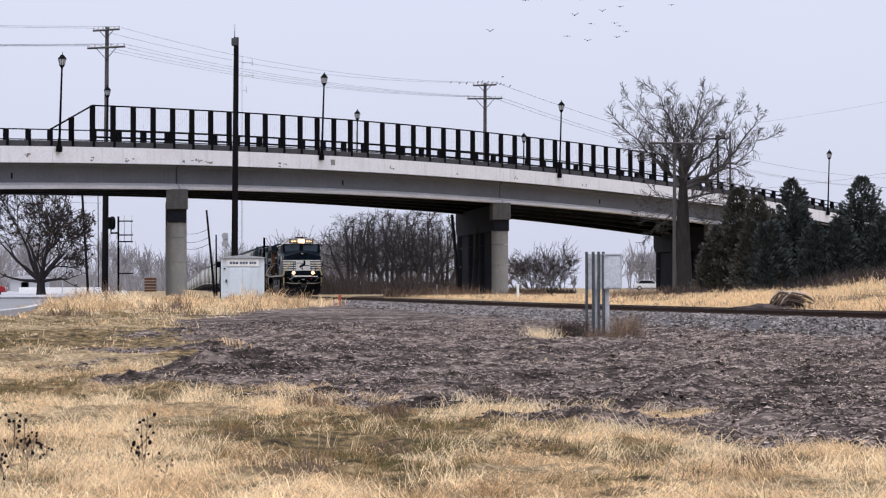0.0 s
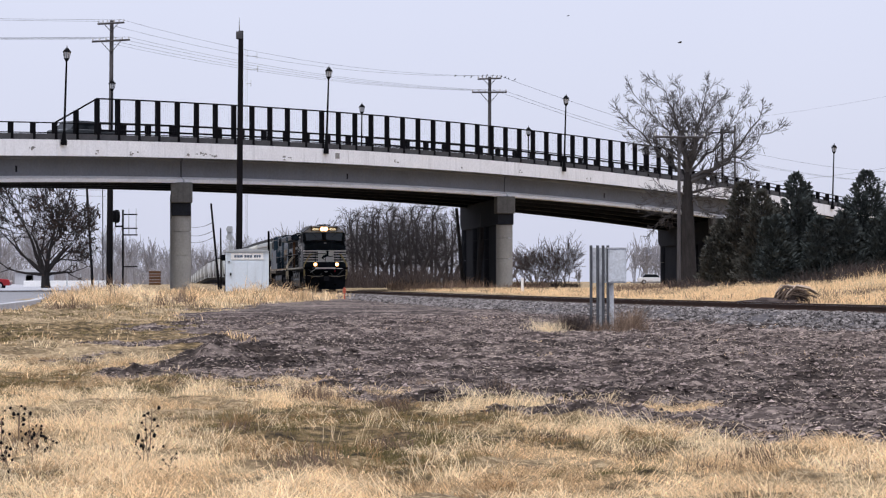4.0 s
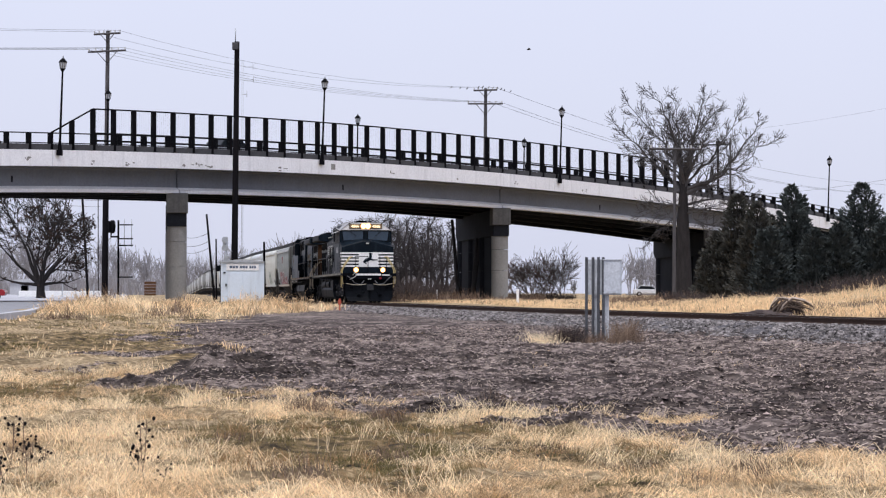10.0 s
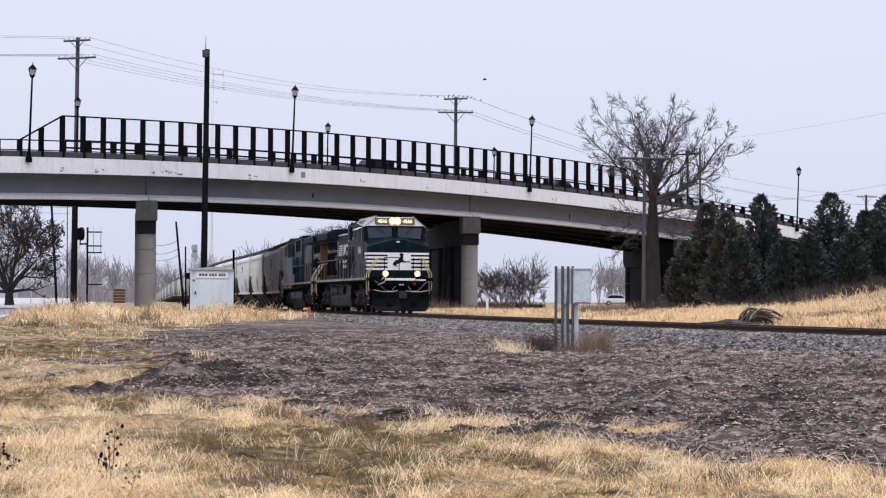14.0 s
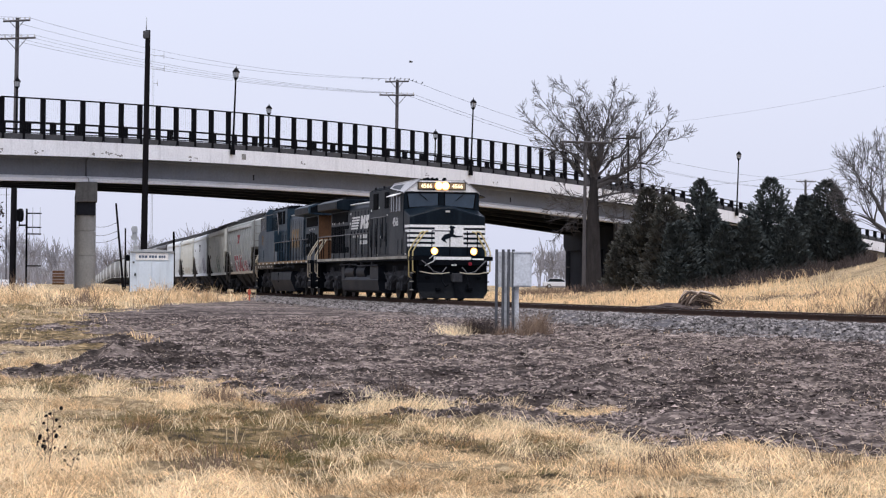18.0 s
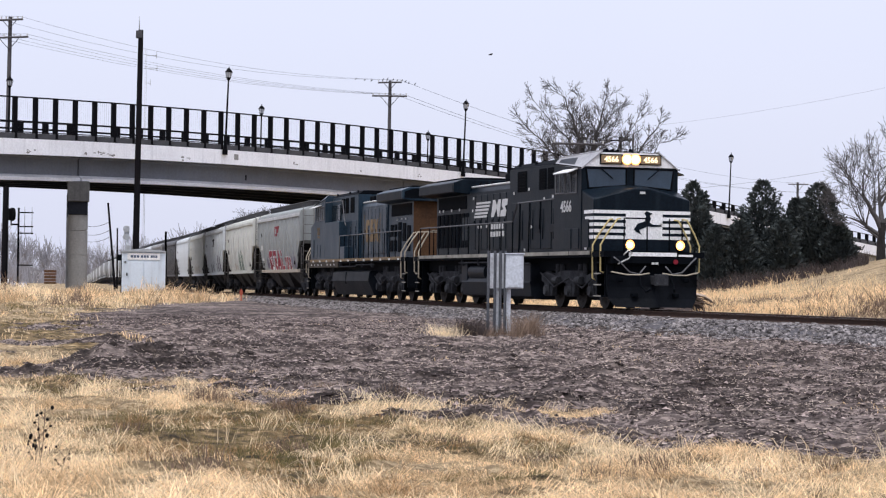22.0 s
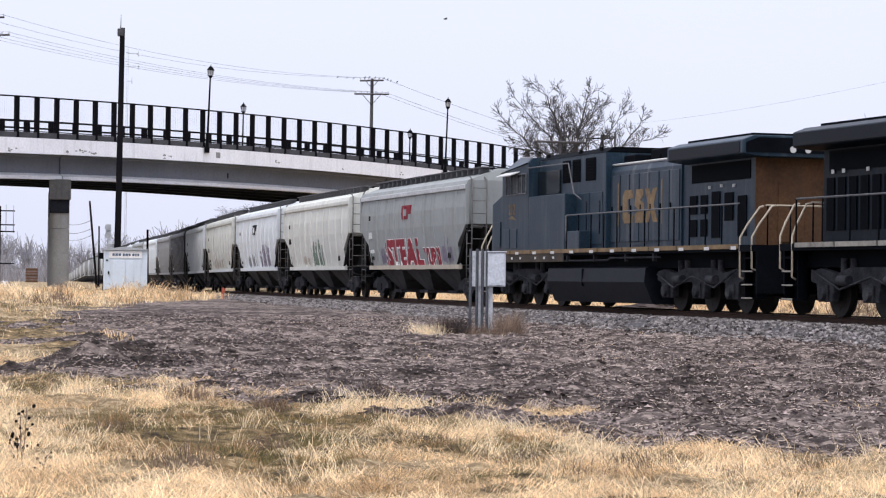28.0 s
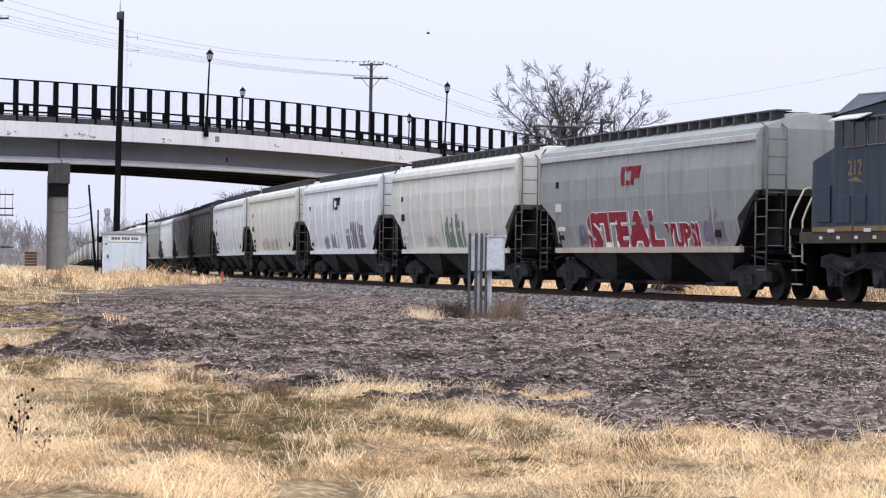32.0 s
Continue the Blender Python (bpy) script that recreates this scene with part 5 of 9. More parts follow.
for s in (-1, 1):
    letters("road_number", "4566", 0.46, M_OFFWHITE, lead, pose(7.0, s * 1.506, 2.86, 90, 0, 0 if s < 0 else 180), "white road number", 1.1, 0.01)
    letters("board_digits", "4566", 0.22, M_BOARD, lead, pose(8.455, s * 0.61, 4.305, 90, 0, 90), "lit number board digits", 1.0, 0.006)
    y = s * 1.032
    for k, (a, b) in enumerate(((-4.0, -2.35), (-4.06, -2.45), (-4.12, -2.55), (-4.18, -2.65), (-4.24, -2.75))):
        z = 3.4 - k * 0.115
        boxpart("side_emblem_bar", (a, b, min(y, y + s * 0.006), max(y, y + s * 0.006), z, z + 0.07), M_OFFWHITE, lead, "white emblem bar")
    for pts in (((-2.25, 2.93), (-1.95, 2.93), (-1.62, 3.2), (-1.5, 2.93), (-1.3, 2.93), (-1.12, 3.5), (-1.42, 3.5), (-1.6, 3.3), (-1.8, 3.5), (-2.05, 3.5)), ((-1.22, 2.93), (-0.62, 2.93), (-0.5, 3.12), (-0.72, 3.26), (-0.42, 3.3), (-0.36, 3.5), (-0.95, 3.5), (-1.06, 3.3), (-0.85, 3.16), (-1.16, 3.12))):
        plate("side_emblem", pts, "y", min(y, y + s * 0.006), max(y, y + s * 0.006), M_OFFWHITE, lead, "white block emblem shape")
    for k, (z, a, b) in enumerate(((2.52, -2.25, -0.75), (2.27, -2.3, -0.65))):
        for q in range(5):
            w = (b - a) / 5
            boxpart("lettering_bar", (a + q * w, a + (q + 0.72) * w, min(y, y + s * 0.006), max(y, y + s * 0.006), z, z + 0.17), M_OFFWHITE, lead)
for x, y in ((7.6, 0.3), (7.0, -0.35), (6.6, 0.5), (6.2, -0.1)):
    bm = bmesh.new()
    tube(bm, (x, y, 4.66), (x, y, 4.74), 0.09, 0.05, seg=8)
    part("roof_antenna", bm, M_SOOT, lead)
bm = bmesh.new()
for k in range(3):
    tube(bm, (6.5, -0.2 + 0.2 * k, 4.73), (6.9 - 0.08 * k, -0.2 + 0.2 * k, 4.73), 0.025, 0.055, seg=8)
box(bm, 6.45, 6.55, -0.3, 0.3, 4.66, 4.75)
part("air_horn", bm, M_SOOT, lead)

# small white decals and lifting-lug plates along the hood
for s in (-1, 1):
    for x, z, y in ((-4.35, 3.62, 1.03), (-4.45, 3.2, 1.03), (-3.75, 2.62, 1.03), (-3.4, 2.62, 1.03), (-2.75, 2.62, 1.03), (0.75, 3.62, 1.17), (2.35, 3.7, 1.17), (3.9, 3.35, 1.17), (4.75, 3.4, 1.17), (2.65, 2.5, 1.17), (1.95, 1.78, 1.17), (-8.9, 3.28, 0.98), (-8.4, 3.28, 0.98), (-7.3, 3.28, 0.98), (-6.3, 3.28, 0.98)):
        boxpart("decal", (x - 0.06, x + 0.06, min(s * y, s * (y + 0.014)), max(s * y, s * (y + 0.014)), z - 0.04, z + 0.05), M_OFFWHITE, lead, "small white decal")
    boxpart("decal", (8.72, 8.9, min(s * 1.5, s * 1.512), max(s * 1.5, s * 1.512), 1.72, 2.02), M_OFFWHITE, lead, "small white notice plate")
    for a in (3.05, 4.5):
        boxpart("vent_panel", (a, a + 0.5, min(s * 1.17, s * 1.2), max(s * 1.17, s * 1.2), 2.3, 2.55), M_TANK, lead, bevel=0.01)

# ---- the second locomotive, running cab last ----
second = locomotive("second_locomotive", "weathered dark blue diesel locomotive with gold band", M_CSX, M_CSX, M_OFFWHITE, M_GOLD, M_STEEL_RAIL, True, M_CSXPALE, M_TAN)
plate("fuel_tank", [(-1.32, 1.16), (-1.42, 1.12), (-1.46, 0.74), (-1.2, 0.16), (1.2, 0.16), (1.46, 0.74), (1.42, 1.12), (1.32, 1.16)], "x", -3.5, 4.2, M_TANK, second, "large dusty grey-black fuel tank")
for s in (-1, 1):
    boxpart("tank_seam", (1.2, 1.27, min(s * 1.3, s * 1.46), max(s * 1.3, s * 1.46), 0.62, 1.1), M_SOOT, second)
    railing(second, -9.6, 2.5, s * 1.48, 1.66, 2.66, 1.05, M_STEEL_RAIL, M_SOOT)
    barpart("stair_rail", [(2.5, s * 1.5, 2.66), (2.5, s * 1.5, 1.66)], 0.024, M_STEEL_RAIL, second)
    barpart("roof_grab", [(5.9, s * 1.52, 4.18), (2.9, s * 1.3, 4.2), (2.4, s * 1.3, 3.3), (1.4, s * 1.45, 3.1)], 0.022, M_STEEL_RAIL, second)
    corner_steps(second, 10.4, 9.8, s * 1.46, M_GRAB)
    corner_steps(second, -10.4, -9.72, s * 1.46, M_GRAB)
    y = s * 1.5
    letters("road_number", "212", 0.46, M_GOLD, second, pose(7.4, s * 1.506, 2.80, 90, 0, 0 if s < 0 else 180), "faded gold road number", 0.9, 0.01)
    plate("number_flourish", [(7.75, 2.68), (7.0, 2.62), (7.35, 2.76)], "y", min(y, y + s * 0.006), max(y, y + s * 0.006), M_GOLD, second)
    y = s * 1.026
    for pts in (((-0.92, 2.36), (-1.5, 2.36), (-1.62, 2.56), (-1.22, 2.62), (-1.18, 3.02), (-1.6, 3.06), (-1.5, 3.28), (-0.95, 3.28), (-0.8, 3.1), (-0.8, 2.52)), ((-1.72, 2.36), (-2.3, 2.36), (-2.38, 2.86), (-2.08, 2.98), (-2.34, 3.1), (-2.3, 3.28), (-1.8, 3.28), (-1.68, 2.84), (-1.98, 2.7), (-1.7, 2.6)), ((-2.42, 2.36), (-2.72, 2.36), (-2.88, 2.64), (-3.02, 2.36), (-3.34, 2.36), (-3.06, 2.84), (-3.3, 3.28), (-3.0, 3.28), (-2.87, 3.06), (-2.74, 3.28), (-2.44, 3.28), (-2.68, 2.84))):
        plate("side_emblem", pts, "y", min(y, y + s * 0.006), max(y, y + s * 0.006), M_GOLD, second, "faded gold block emblem shape")
    for a in (-0.48, -3.66):
        boxpart("emblem_bracket", (a, a + 0.06, min(y, y + s * 0.006), max(y, y + s * 0.006), 2.3, 3.5), M_GOLD, second)
    for k in range(12):
        boxpart("reflector", (-9.6 + 1.62 * k, -9.3 + 1.62 * k, min(s * 1.548, s * 1.556), max(s * 1.548, s * 1.556), 1.55, 1.63), M_OFFWHITE, second)
for cx in (6.75, -6.55):
    loco_truck(second, cx, -1, True)
for x in (11.15, -11.15):
    coupler(second, x)
bm = bmesh.new()
extrude(bm, [(-1.45, 1.12), (1.45, 1.12), (1.4, 0.35), (-1.4, 0.35)], "x", 10.2, 10.33)
part("pilot_plate", bm, M_SOOT, second)
boxpart("end_plate", (-10.48, -10.4, -1.4, 1.4, 0.5, 1.5), M_SOOT, second)
boxpart("end_plate", (-10.48, -10.4, -1.4, 1.4, 0.5, 1.5), M_SOOT, lead)


# ---- covered hoppers ----
LEVELS = ((1.26, 6.15, 1.38), (1.9, 6.2, 1.51), (2.62, 7.56, 1.59), (3.2, 7.6, 1.60), (3.86, 7.6, 1.53), (3.92, 7.62, 1.60), (4.06, 7.62, 1.54), (4.26, 7.57, 1.0), (4.42, 7.53, 0.5))


def side_y(z):
    return float(np.interp(z, [l[0] for l in LEVELS[:5]], [l[2] for l in LEVELS[:5]]))


def hug(near):
    """Bends flat lettering on to the car's bulging side."""
    return lambda co: Vector((co.x, near * (side_y(co.z) + 0.006 + 0.25 * (abs(co.y) - 1.6)), co.z))


def tag_marks(parent, seed, x0, x1, z0, z1, material, name="graffiti", near=-1, n=7):
    """A sprayed tag: overlapping ragged upright strokes on the side sheet."""
    rnd = random.Random(seed)
    for k in range(n):
        bm = bmesh.new()
        a = x0 + (x1 - x0) * k / n
        w = (x1 - x0) / n * rnd.uniform(0.6, 1.15)
        lean = rnd.uniform(-0.15, 0.2)
        top = z1 - (z1 - z0) * rnd.uniform(0, 0.4)
        pts = [(a, z0 + rnd.uniform(0, 0.12)), (a + w, z0 + rnd.uniform(0, 0.1)), (a + w * rnd.uniform(0.6, 0.9) + lean, (z0 + top) / 2), (a + w + lean, top), (a + w * 0.3 + lean, top + rnd.uniform(0, 0.1)), (a + lean * 0.5 - 0.05, (z0 + top) / 2 + 0.1)]
        d = 0.006 + 0.002 * (k % 3)
        bm.faces.new([bm.verts.new((x, near * (side_y(z) + d), z)) for x, z in pts])
        part(name, bm, material, parent, "sprayed graffiti stroke")


def hopper(label, paint, sill, gap_mat, seed, ribs=True, rolling=False, plain=False):
    H = thing("hopper_wagon", label, "hopper wagon", group="covered hopper wagons of the train")
    bm = bmesh.new()
    rings = []
    for z, hx, hy in LEVELS:
        rings.append([bm.verts.new(p) for p in ((-hx, -hy, z), (hx, -hy, z), (hx, hy, z), (-hx, hy, z))])
    for a, b in zip(rings, rings[1:]):
        for i in range(4):
            bm.faces.new((a[i], a[(i + 1) % 4], b[(i + 1) % 4], b[i]))
    bm.faces.new(rings[0][::-1])
    bm.faces.new(rings[-1])
    body = part("body", bm, paint, H)
    if ribs:
        for s in (-1, 1):
            first = None
            for k in range(10):
                x = -6.3 + 1.4 * k
                if first is None:
                    bm = bmesh.new()
                    for (z0, _, y0), (z1, _, y1) in zip(LEVELS[:4], LEVELS[1:5]):
                        v = [bm.verts.new(p) for p in ((-0.04, s * y0, z0), (0.04, s * y0, z0), (0.04, s * y1, z1), (-0.04, s * y1, z1), (0.01, s * (y0 + 0.045), z0), (0.01, s * (y1 + 0.045), z1))]
                        bm.faces.new((v[0], v[4], v[5], v[3]))
                        bm.faces.new((v[4], v[1], v[2], v[5]))
                    first = part("rib", bm, paint, body)
                    first.matrix_basis = pose(x, 0, 0)
                else:
                    again(first, m=pose(x, 0, 0))
    for s in (-1, 1):
        boxpart("side_sill", (-6.45, 6.45, min(s * 1.38, s * 1.5), max(s * 1.38, s * 1.5), 1.12, 1.27), sill, H)
        # black end sheets: their own black plus the shade under the overhang
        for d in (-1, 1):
            plate("end_shadow_sheet", [(d * 6.17, 1.27), (d * 7.4, 2.6), (d * 7.42, 2.62), (d * 6.24, 1.28)], "y", min(s * 0.05, s * 1.5), max(s * 0.05, s * 1.5), gap_mat, H, "black slope sheet with the end's shade in its colour")
            # added black panel fills the open, shaded end
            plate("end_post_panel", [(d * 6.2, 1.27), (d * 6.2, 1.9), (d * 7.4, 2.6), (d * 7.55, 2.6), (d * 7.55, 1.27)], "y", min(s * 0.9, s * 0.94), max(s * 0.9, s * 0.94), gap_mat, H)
    if not plain:
        for s in (-1, 1):
            v0 = s * 1.535
            boxpart("top_chord", (-7.6, 7.6, min(v0, v0 + s * 0.075), max(v0, v0 + s * 0.075), 3.77, 3.93), M_CHORD if seed == 0 else paint, H, "pale weathered top chord", 0.015)
            for d in (-1, 1):
                boxpart("corner_post", (d * 7.58 - 0.05, d * 7.58 + 0.05, min(s * 1.5, s * 1.62), max(s * 1.5, s * 1.62), 2.6, 3.92), paint, H)
                barpart("brake_pipe", [(d * 6.5, s * 1.2, 1.05), (d * 7.3, s * 1.2, 0.95), (d * 8.0, s * 0.6, 0.9)], 0.03, M_TRUCK, H)
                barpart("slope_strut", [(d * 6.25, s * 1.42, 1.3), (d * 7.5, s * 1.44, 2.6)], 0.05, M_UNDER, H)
    # bays
    for cx in (-3.9, 0, 3.9):
        bm = bmesh.new()
        A = [bm.verts.new((cx + a, b, 1.24)) for a, b in ((-1.95, -1.36), (1.95, -1.36), (1.95, 1.36), (-1.95, 1.36))]
        B = [bm.verts.new((cx + a, b, 0.38)) for a, b in ((-0.5, -0.75), (0.5, -0.75), (0.5, 0.75), (-0.5, 0.75))]
        for i in range(4):
            bm.faces.new((A[i], A[(i + 1) % 4], B[(i + 1) % 4], B[i]))
        bm.faces.new(B[::-1])
        part("hopper_bay", bm, M_BAY, H, "dusty dark discharge bay")
    for cx in (-3.9, 0, 3.9):
        boxpart("outlet_gate", (cx - 0.6, cx + 0.6, -1.0, 1.0, 0.28, 0.38), M_TRUCK, H)
    boxpart("centre_sill", (-8.1, 8.1, -0.22, 0.22, 0.82, 1.15), M_SOOT, H)
    # roof: running boards, hatches
    boxpart("roof_hatch", (-6.9, 6.9, -0.32, 0.32, 4.42, 4.5), paint, H, bevel=0.03)
    for s in (-1, 1):
        rb = boxpart("running_board", (-7.4, 7.4, min(s * 0.62, s * 1.02), max(s * 0.62, s * 1.02), 4.5, 4.53), M_STEEL_RAIL, H, "grey steel running board")
        bm = bmesh.new()
        box(bm, -0.03, 0.03, min(s * 0.64, s * 1.0), max(s * 0.64, s * 1.0), 4.27, 4.5)
        first = part("board_bracket", bm, M_STEEL_RAIL, rb)
        first.matrix_basis = pose(-7.0, 0, 0)
        for k in range(1, 21 if not plain else 2):
            again(first, m=pose(-7.0 + 0.7 * k, 0, 0))
    for k in range(10 if not plain else 0):
        bm = bmesh.new()
        tube(bm, (-6.3 + 1.4 * k, -0.36, 4.52), (-6.3 + 1.4 * k, 0.36, 4.52), 0.04, seg=6)
        part("hatch_batten", bm, M_SOOT, H)
    # ends: platform, ladders, posts
    for d in (-1, 1):
        boxpart("end_platform", (min(d * 7.2, d * 8.1), max(d * 7.2, d * 8.1), -1.4, 1.4, 1.08, 1.18), M_SOOT, H)
        boxpart("end_wall", (min(d * 7.6, d * 7.64), max(d * 7.6, d * 7.64), -1.42, 1.42, 2.62, 4.06), paint, H)
        for y in (-1.46, 1.46):
            ladder = barpart("end_ladder", [(d * 7.85, y, 0.62), (d * 7.85, y, 4.05), (d * 7.5, y, 4.2)], 0.026, M_LADDER, H)
            barpart("ladder_post", [(d * 7.85, y * 0.66, 1.15), (d * 7.85, y * 0.66, 4.05), (d * 7.5, y * 0.66, 4.2)], 0.026, M_LADDER, ladder)
            for k in range(8 if not plain else 0):
                barpart("rung", [(d * 7.85, y, 0.85 + 0.42 * k), (d * 7.85, y * 0.66, 0.85 + 0.42 * k)], 0.014, M_LADDER, ladder)
            barpart("side_ladder", [(d * 7.25, y, 0.62), (d * 7.25, y, 2.7)], 0.024, M_LADDER, H)
            for k in range(5 if not plain else 0):
                barpart("rung", [(d * 7.85, y, 0.7 + 0.42 * k), (d * 7.25, y, 0.7 + 0.42 * k)], 0.014, M_LADDER, ladder)
        coupler(H, d * 8.63)
    bm = bmesh.new()
    tube(bm, (-8.0, 0.6, 2.1), (-8.03, 0.6, 2.1), 0.3, seg=16)
    part("brake_wheel", bm, M_TRUCK, H)
    for cx in (-6.2, 6.2):
        bm = bmesh.new()
        box(bm, cx - 0.2, cx + 0.2, -0.95, 0.95, 0.5, 0.8)
        truck = part("truck", bm, M_TRUCK, H, "grimy two-axle truck")
        for s in (-1, 1):
            bm = bmesh.new()
            y0, y1 = (s * 0.95, s * 1.1) if s > 0 else (s * 1.1, s * 0.95)
            extrude(bm, [(cx + a, b) for a, b in ((-1.2, 0.40), (-1.2, 0.62), (-0.55, 0.82), (0.55, 0.82), (1.2, 0.62), (1.2, 0.40), (0.75, 0.42), (0.4, 0.22), (-0.4, 0.22), (-0.75, 0.42))], "y", y0, y1)
            part("sideframe", bm, M_TRUCK, truck, bevel=0.015)
            bm = bmesh.new()
            for q in (-0.17, 0.0, 0.17):
                tube(bm, (cx + q, s * 1.12, 0.34), (cx + q, s * 1.12, 0.6), 0.075, seg=8)
            part("spring_nest", bm, M_TRUCK, truck)
        for k in (-0.89, 0.89):
            w = new("wheelset", WHEEL_SMALL)
            w.parent = truck
            w.matrix_basis = pose(cx + k, 0, 0.457)
            if rolling:
                WHEELSETS.append((w, cx + k, 0.457, 1))
    # stencilled data
    rnd = random.Random(seed)
    for s in (-1, 1):
        for x, z, w, h in () if plain else ((-6.3, 2.3, 0.5, 0.28), (-6.25, 1.75, 0.6, 0.14), (-6.25, 1.5, 0.4, 0.14), (-6.2, 3.0, 0.25, 0.18), (4.9, 1.5, 0.35, 0.3)):
            y = s * (side_y(z + h / 2) + 0.012)
            boxpart("data_panel", (x, x + w, min(y, y - s * 0.03), max(y, y - s * 0.03), z, z + h), gap_mat if rnd.random() < 0.75 else M_OFFWHITE, H)
    return H


def wagon_paint(name, c, dirt=0.5):
    return mat(name, c, tuple(v * 0.78 for v in c), 0.55, scale=0.3, fine=6, spread=0.7, speckle=0.06, bump=0.04, streak=(c[0] * 0.45, c[1] * 0.42, c[2] * 0.38, dirt))


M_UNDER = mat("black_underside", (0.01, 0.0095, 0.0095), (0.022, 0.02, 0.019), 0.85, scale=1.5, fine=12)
M_BAY = mat("dusty_dark_bay_sheet", (0.075, 0.074, 0.076), (0.030, 0.029, 0.030), 0.8, scale=0.8, fine=10, spread=0.7, streak=(0.02, 0.019, 0.019, 0.6))
M_CHORD = mat("pale_weathered_top_chord", (0.52, 0.53, 0.53), (0.40, 0.41, 0.41), 0.6, scale=0.8, fine=10)
M_LADDER = mat("dull_grey_ladder_steel", (0.16, 0.155, 0.15), (0.09, 0.085, 0.08), 0.7, scale=4)
P_GREY = wagon_paint("weathered_grey_wagon_paint", (0.31, 0.328, 0.32), 0.45)
P_CREAM = wagon_paint("cream_wagon_paint", (0.64, 0.645, 0.59), 0.35)
P_PALE = wagon_paint("pale_blue_grey_wagon_paint", (0.68, 0.715, 0.73), 0.3)
P_BUFF = wagon_paint("buff_wagon_paint", (0.47, 0.41, 0.33), 0.45)
P_DARK = wagon_paint("sooty_dark_wagon_paint", (0.085, 0.083, 0.085), 0.5)
P_MID = wagon_paint("mid_grey_wagon_paint", (0.27, 0.27, 0.265), 0.5)
P_RED = mat("graffiti_red", (0.30, 0.02, 0.035), (0.20, 0.015, 0.035), 0.5, scale=4)
P_GREEN = mat("graffiti_green", (0.13, 0.20, 0.15), (0.20, 0.24, 0.2), 0.6, scale=4)
P_BLUE = mat("graffiti_slate", (0.20, 0.22, 0.24), (0.3, 0.3, 0.31), 0.6, scale=4)
P_PURPLE = mat("graffiti_purple_grey", (0.16, 0.13, 0.19), (0.22, 0.2, 0.24), 0.6, scale=4)
HOPPER = 17.26
WAGONS = [("grey ribbed hopper wagon with red graffiti lettering", P_GREY, P_BUFF), ("cream hopper wagon with a green graffiti patch", P_CREAM, P_CREAM),
          ("pale blue-grey hopper wagon with faint graffiti", P_PALE, P_PALE), ("cream hopper wagon with rust-streaked lower side", P_CREAM, P_PALE),
          ("pale grey hopper wagon with dark ends", P_PALE, P_PALE), ("sooty dark grey hopper wagon among pale ones", P_DARK, P_DARK),
          ("mid-grey hopper wagon coupled in the train", P_MID, P_MID), ("pale grey hopper wagon coupled in the train", P_PALE, P_GREY),
          ("grey hopper wagon coupled in the train", P_GREY, P_GREY), ("pale grey hopper wagon coupled in the train", P_PALE, P_GREY),
          ("cream hopper wagon coupled in the train", P_CREAM, P_CREAM), ("grey hopper wagon coupled in the train", P_GREY, P_GREY),
          ("pale grey hopper wagon coupled in the train", P_PALE, P_PALE), ("grey hopper wagon coupled in the train", P_GREY, P_GREY), ("pale grey hopper wagon coupled in the train", P_PALE, P_PALE)]
for k in range(19):
    WAGONS.append(("grey hopper wagon far back in the train", P_GREY, P_GREY) if k % 3 else ("pale grey hopper wagon far back in the train", P_PALE, P_PALE))
TRAIN = [(lead, 11.15, 6.6, 0), (second, 33.45, 6.6, 180)]
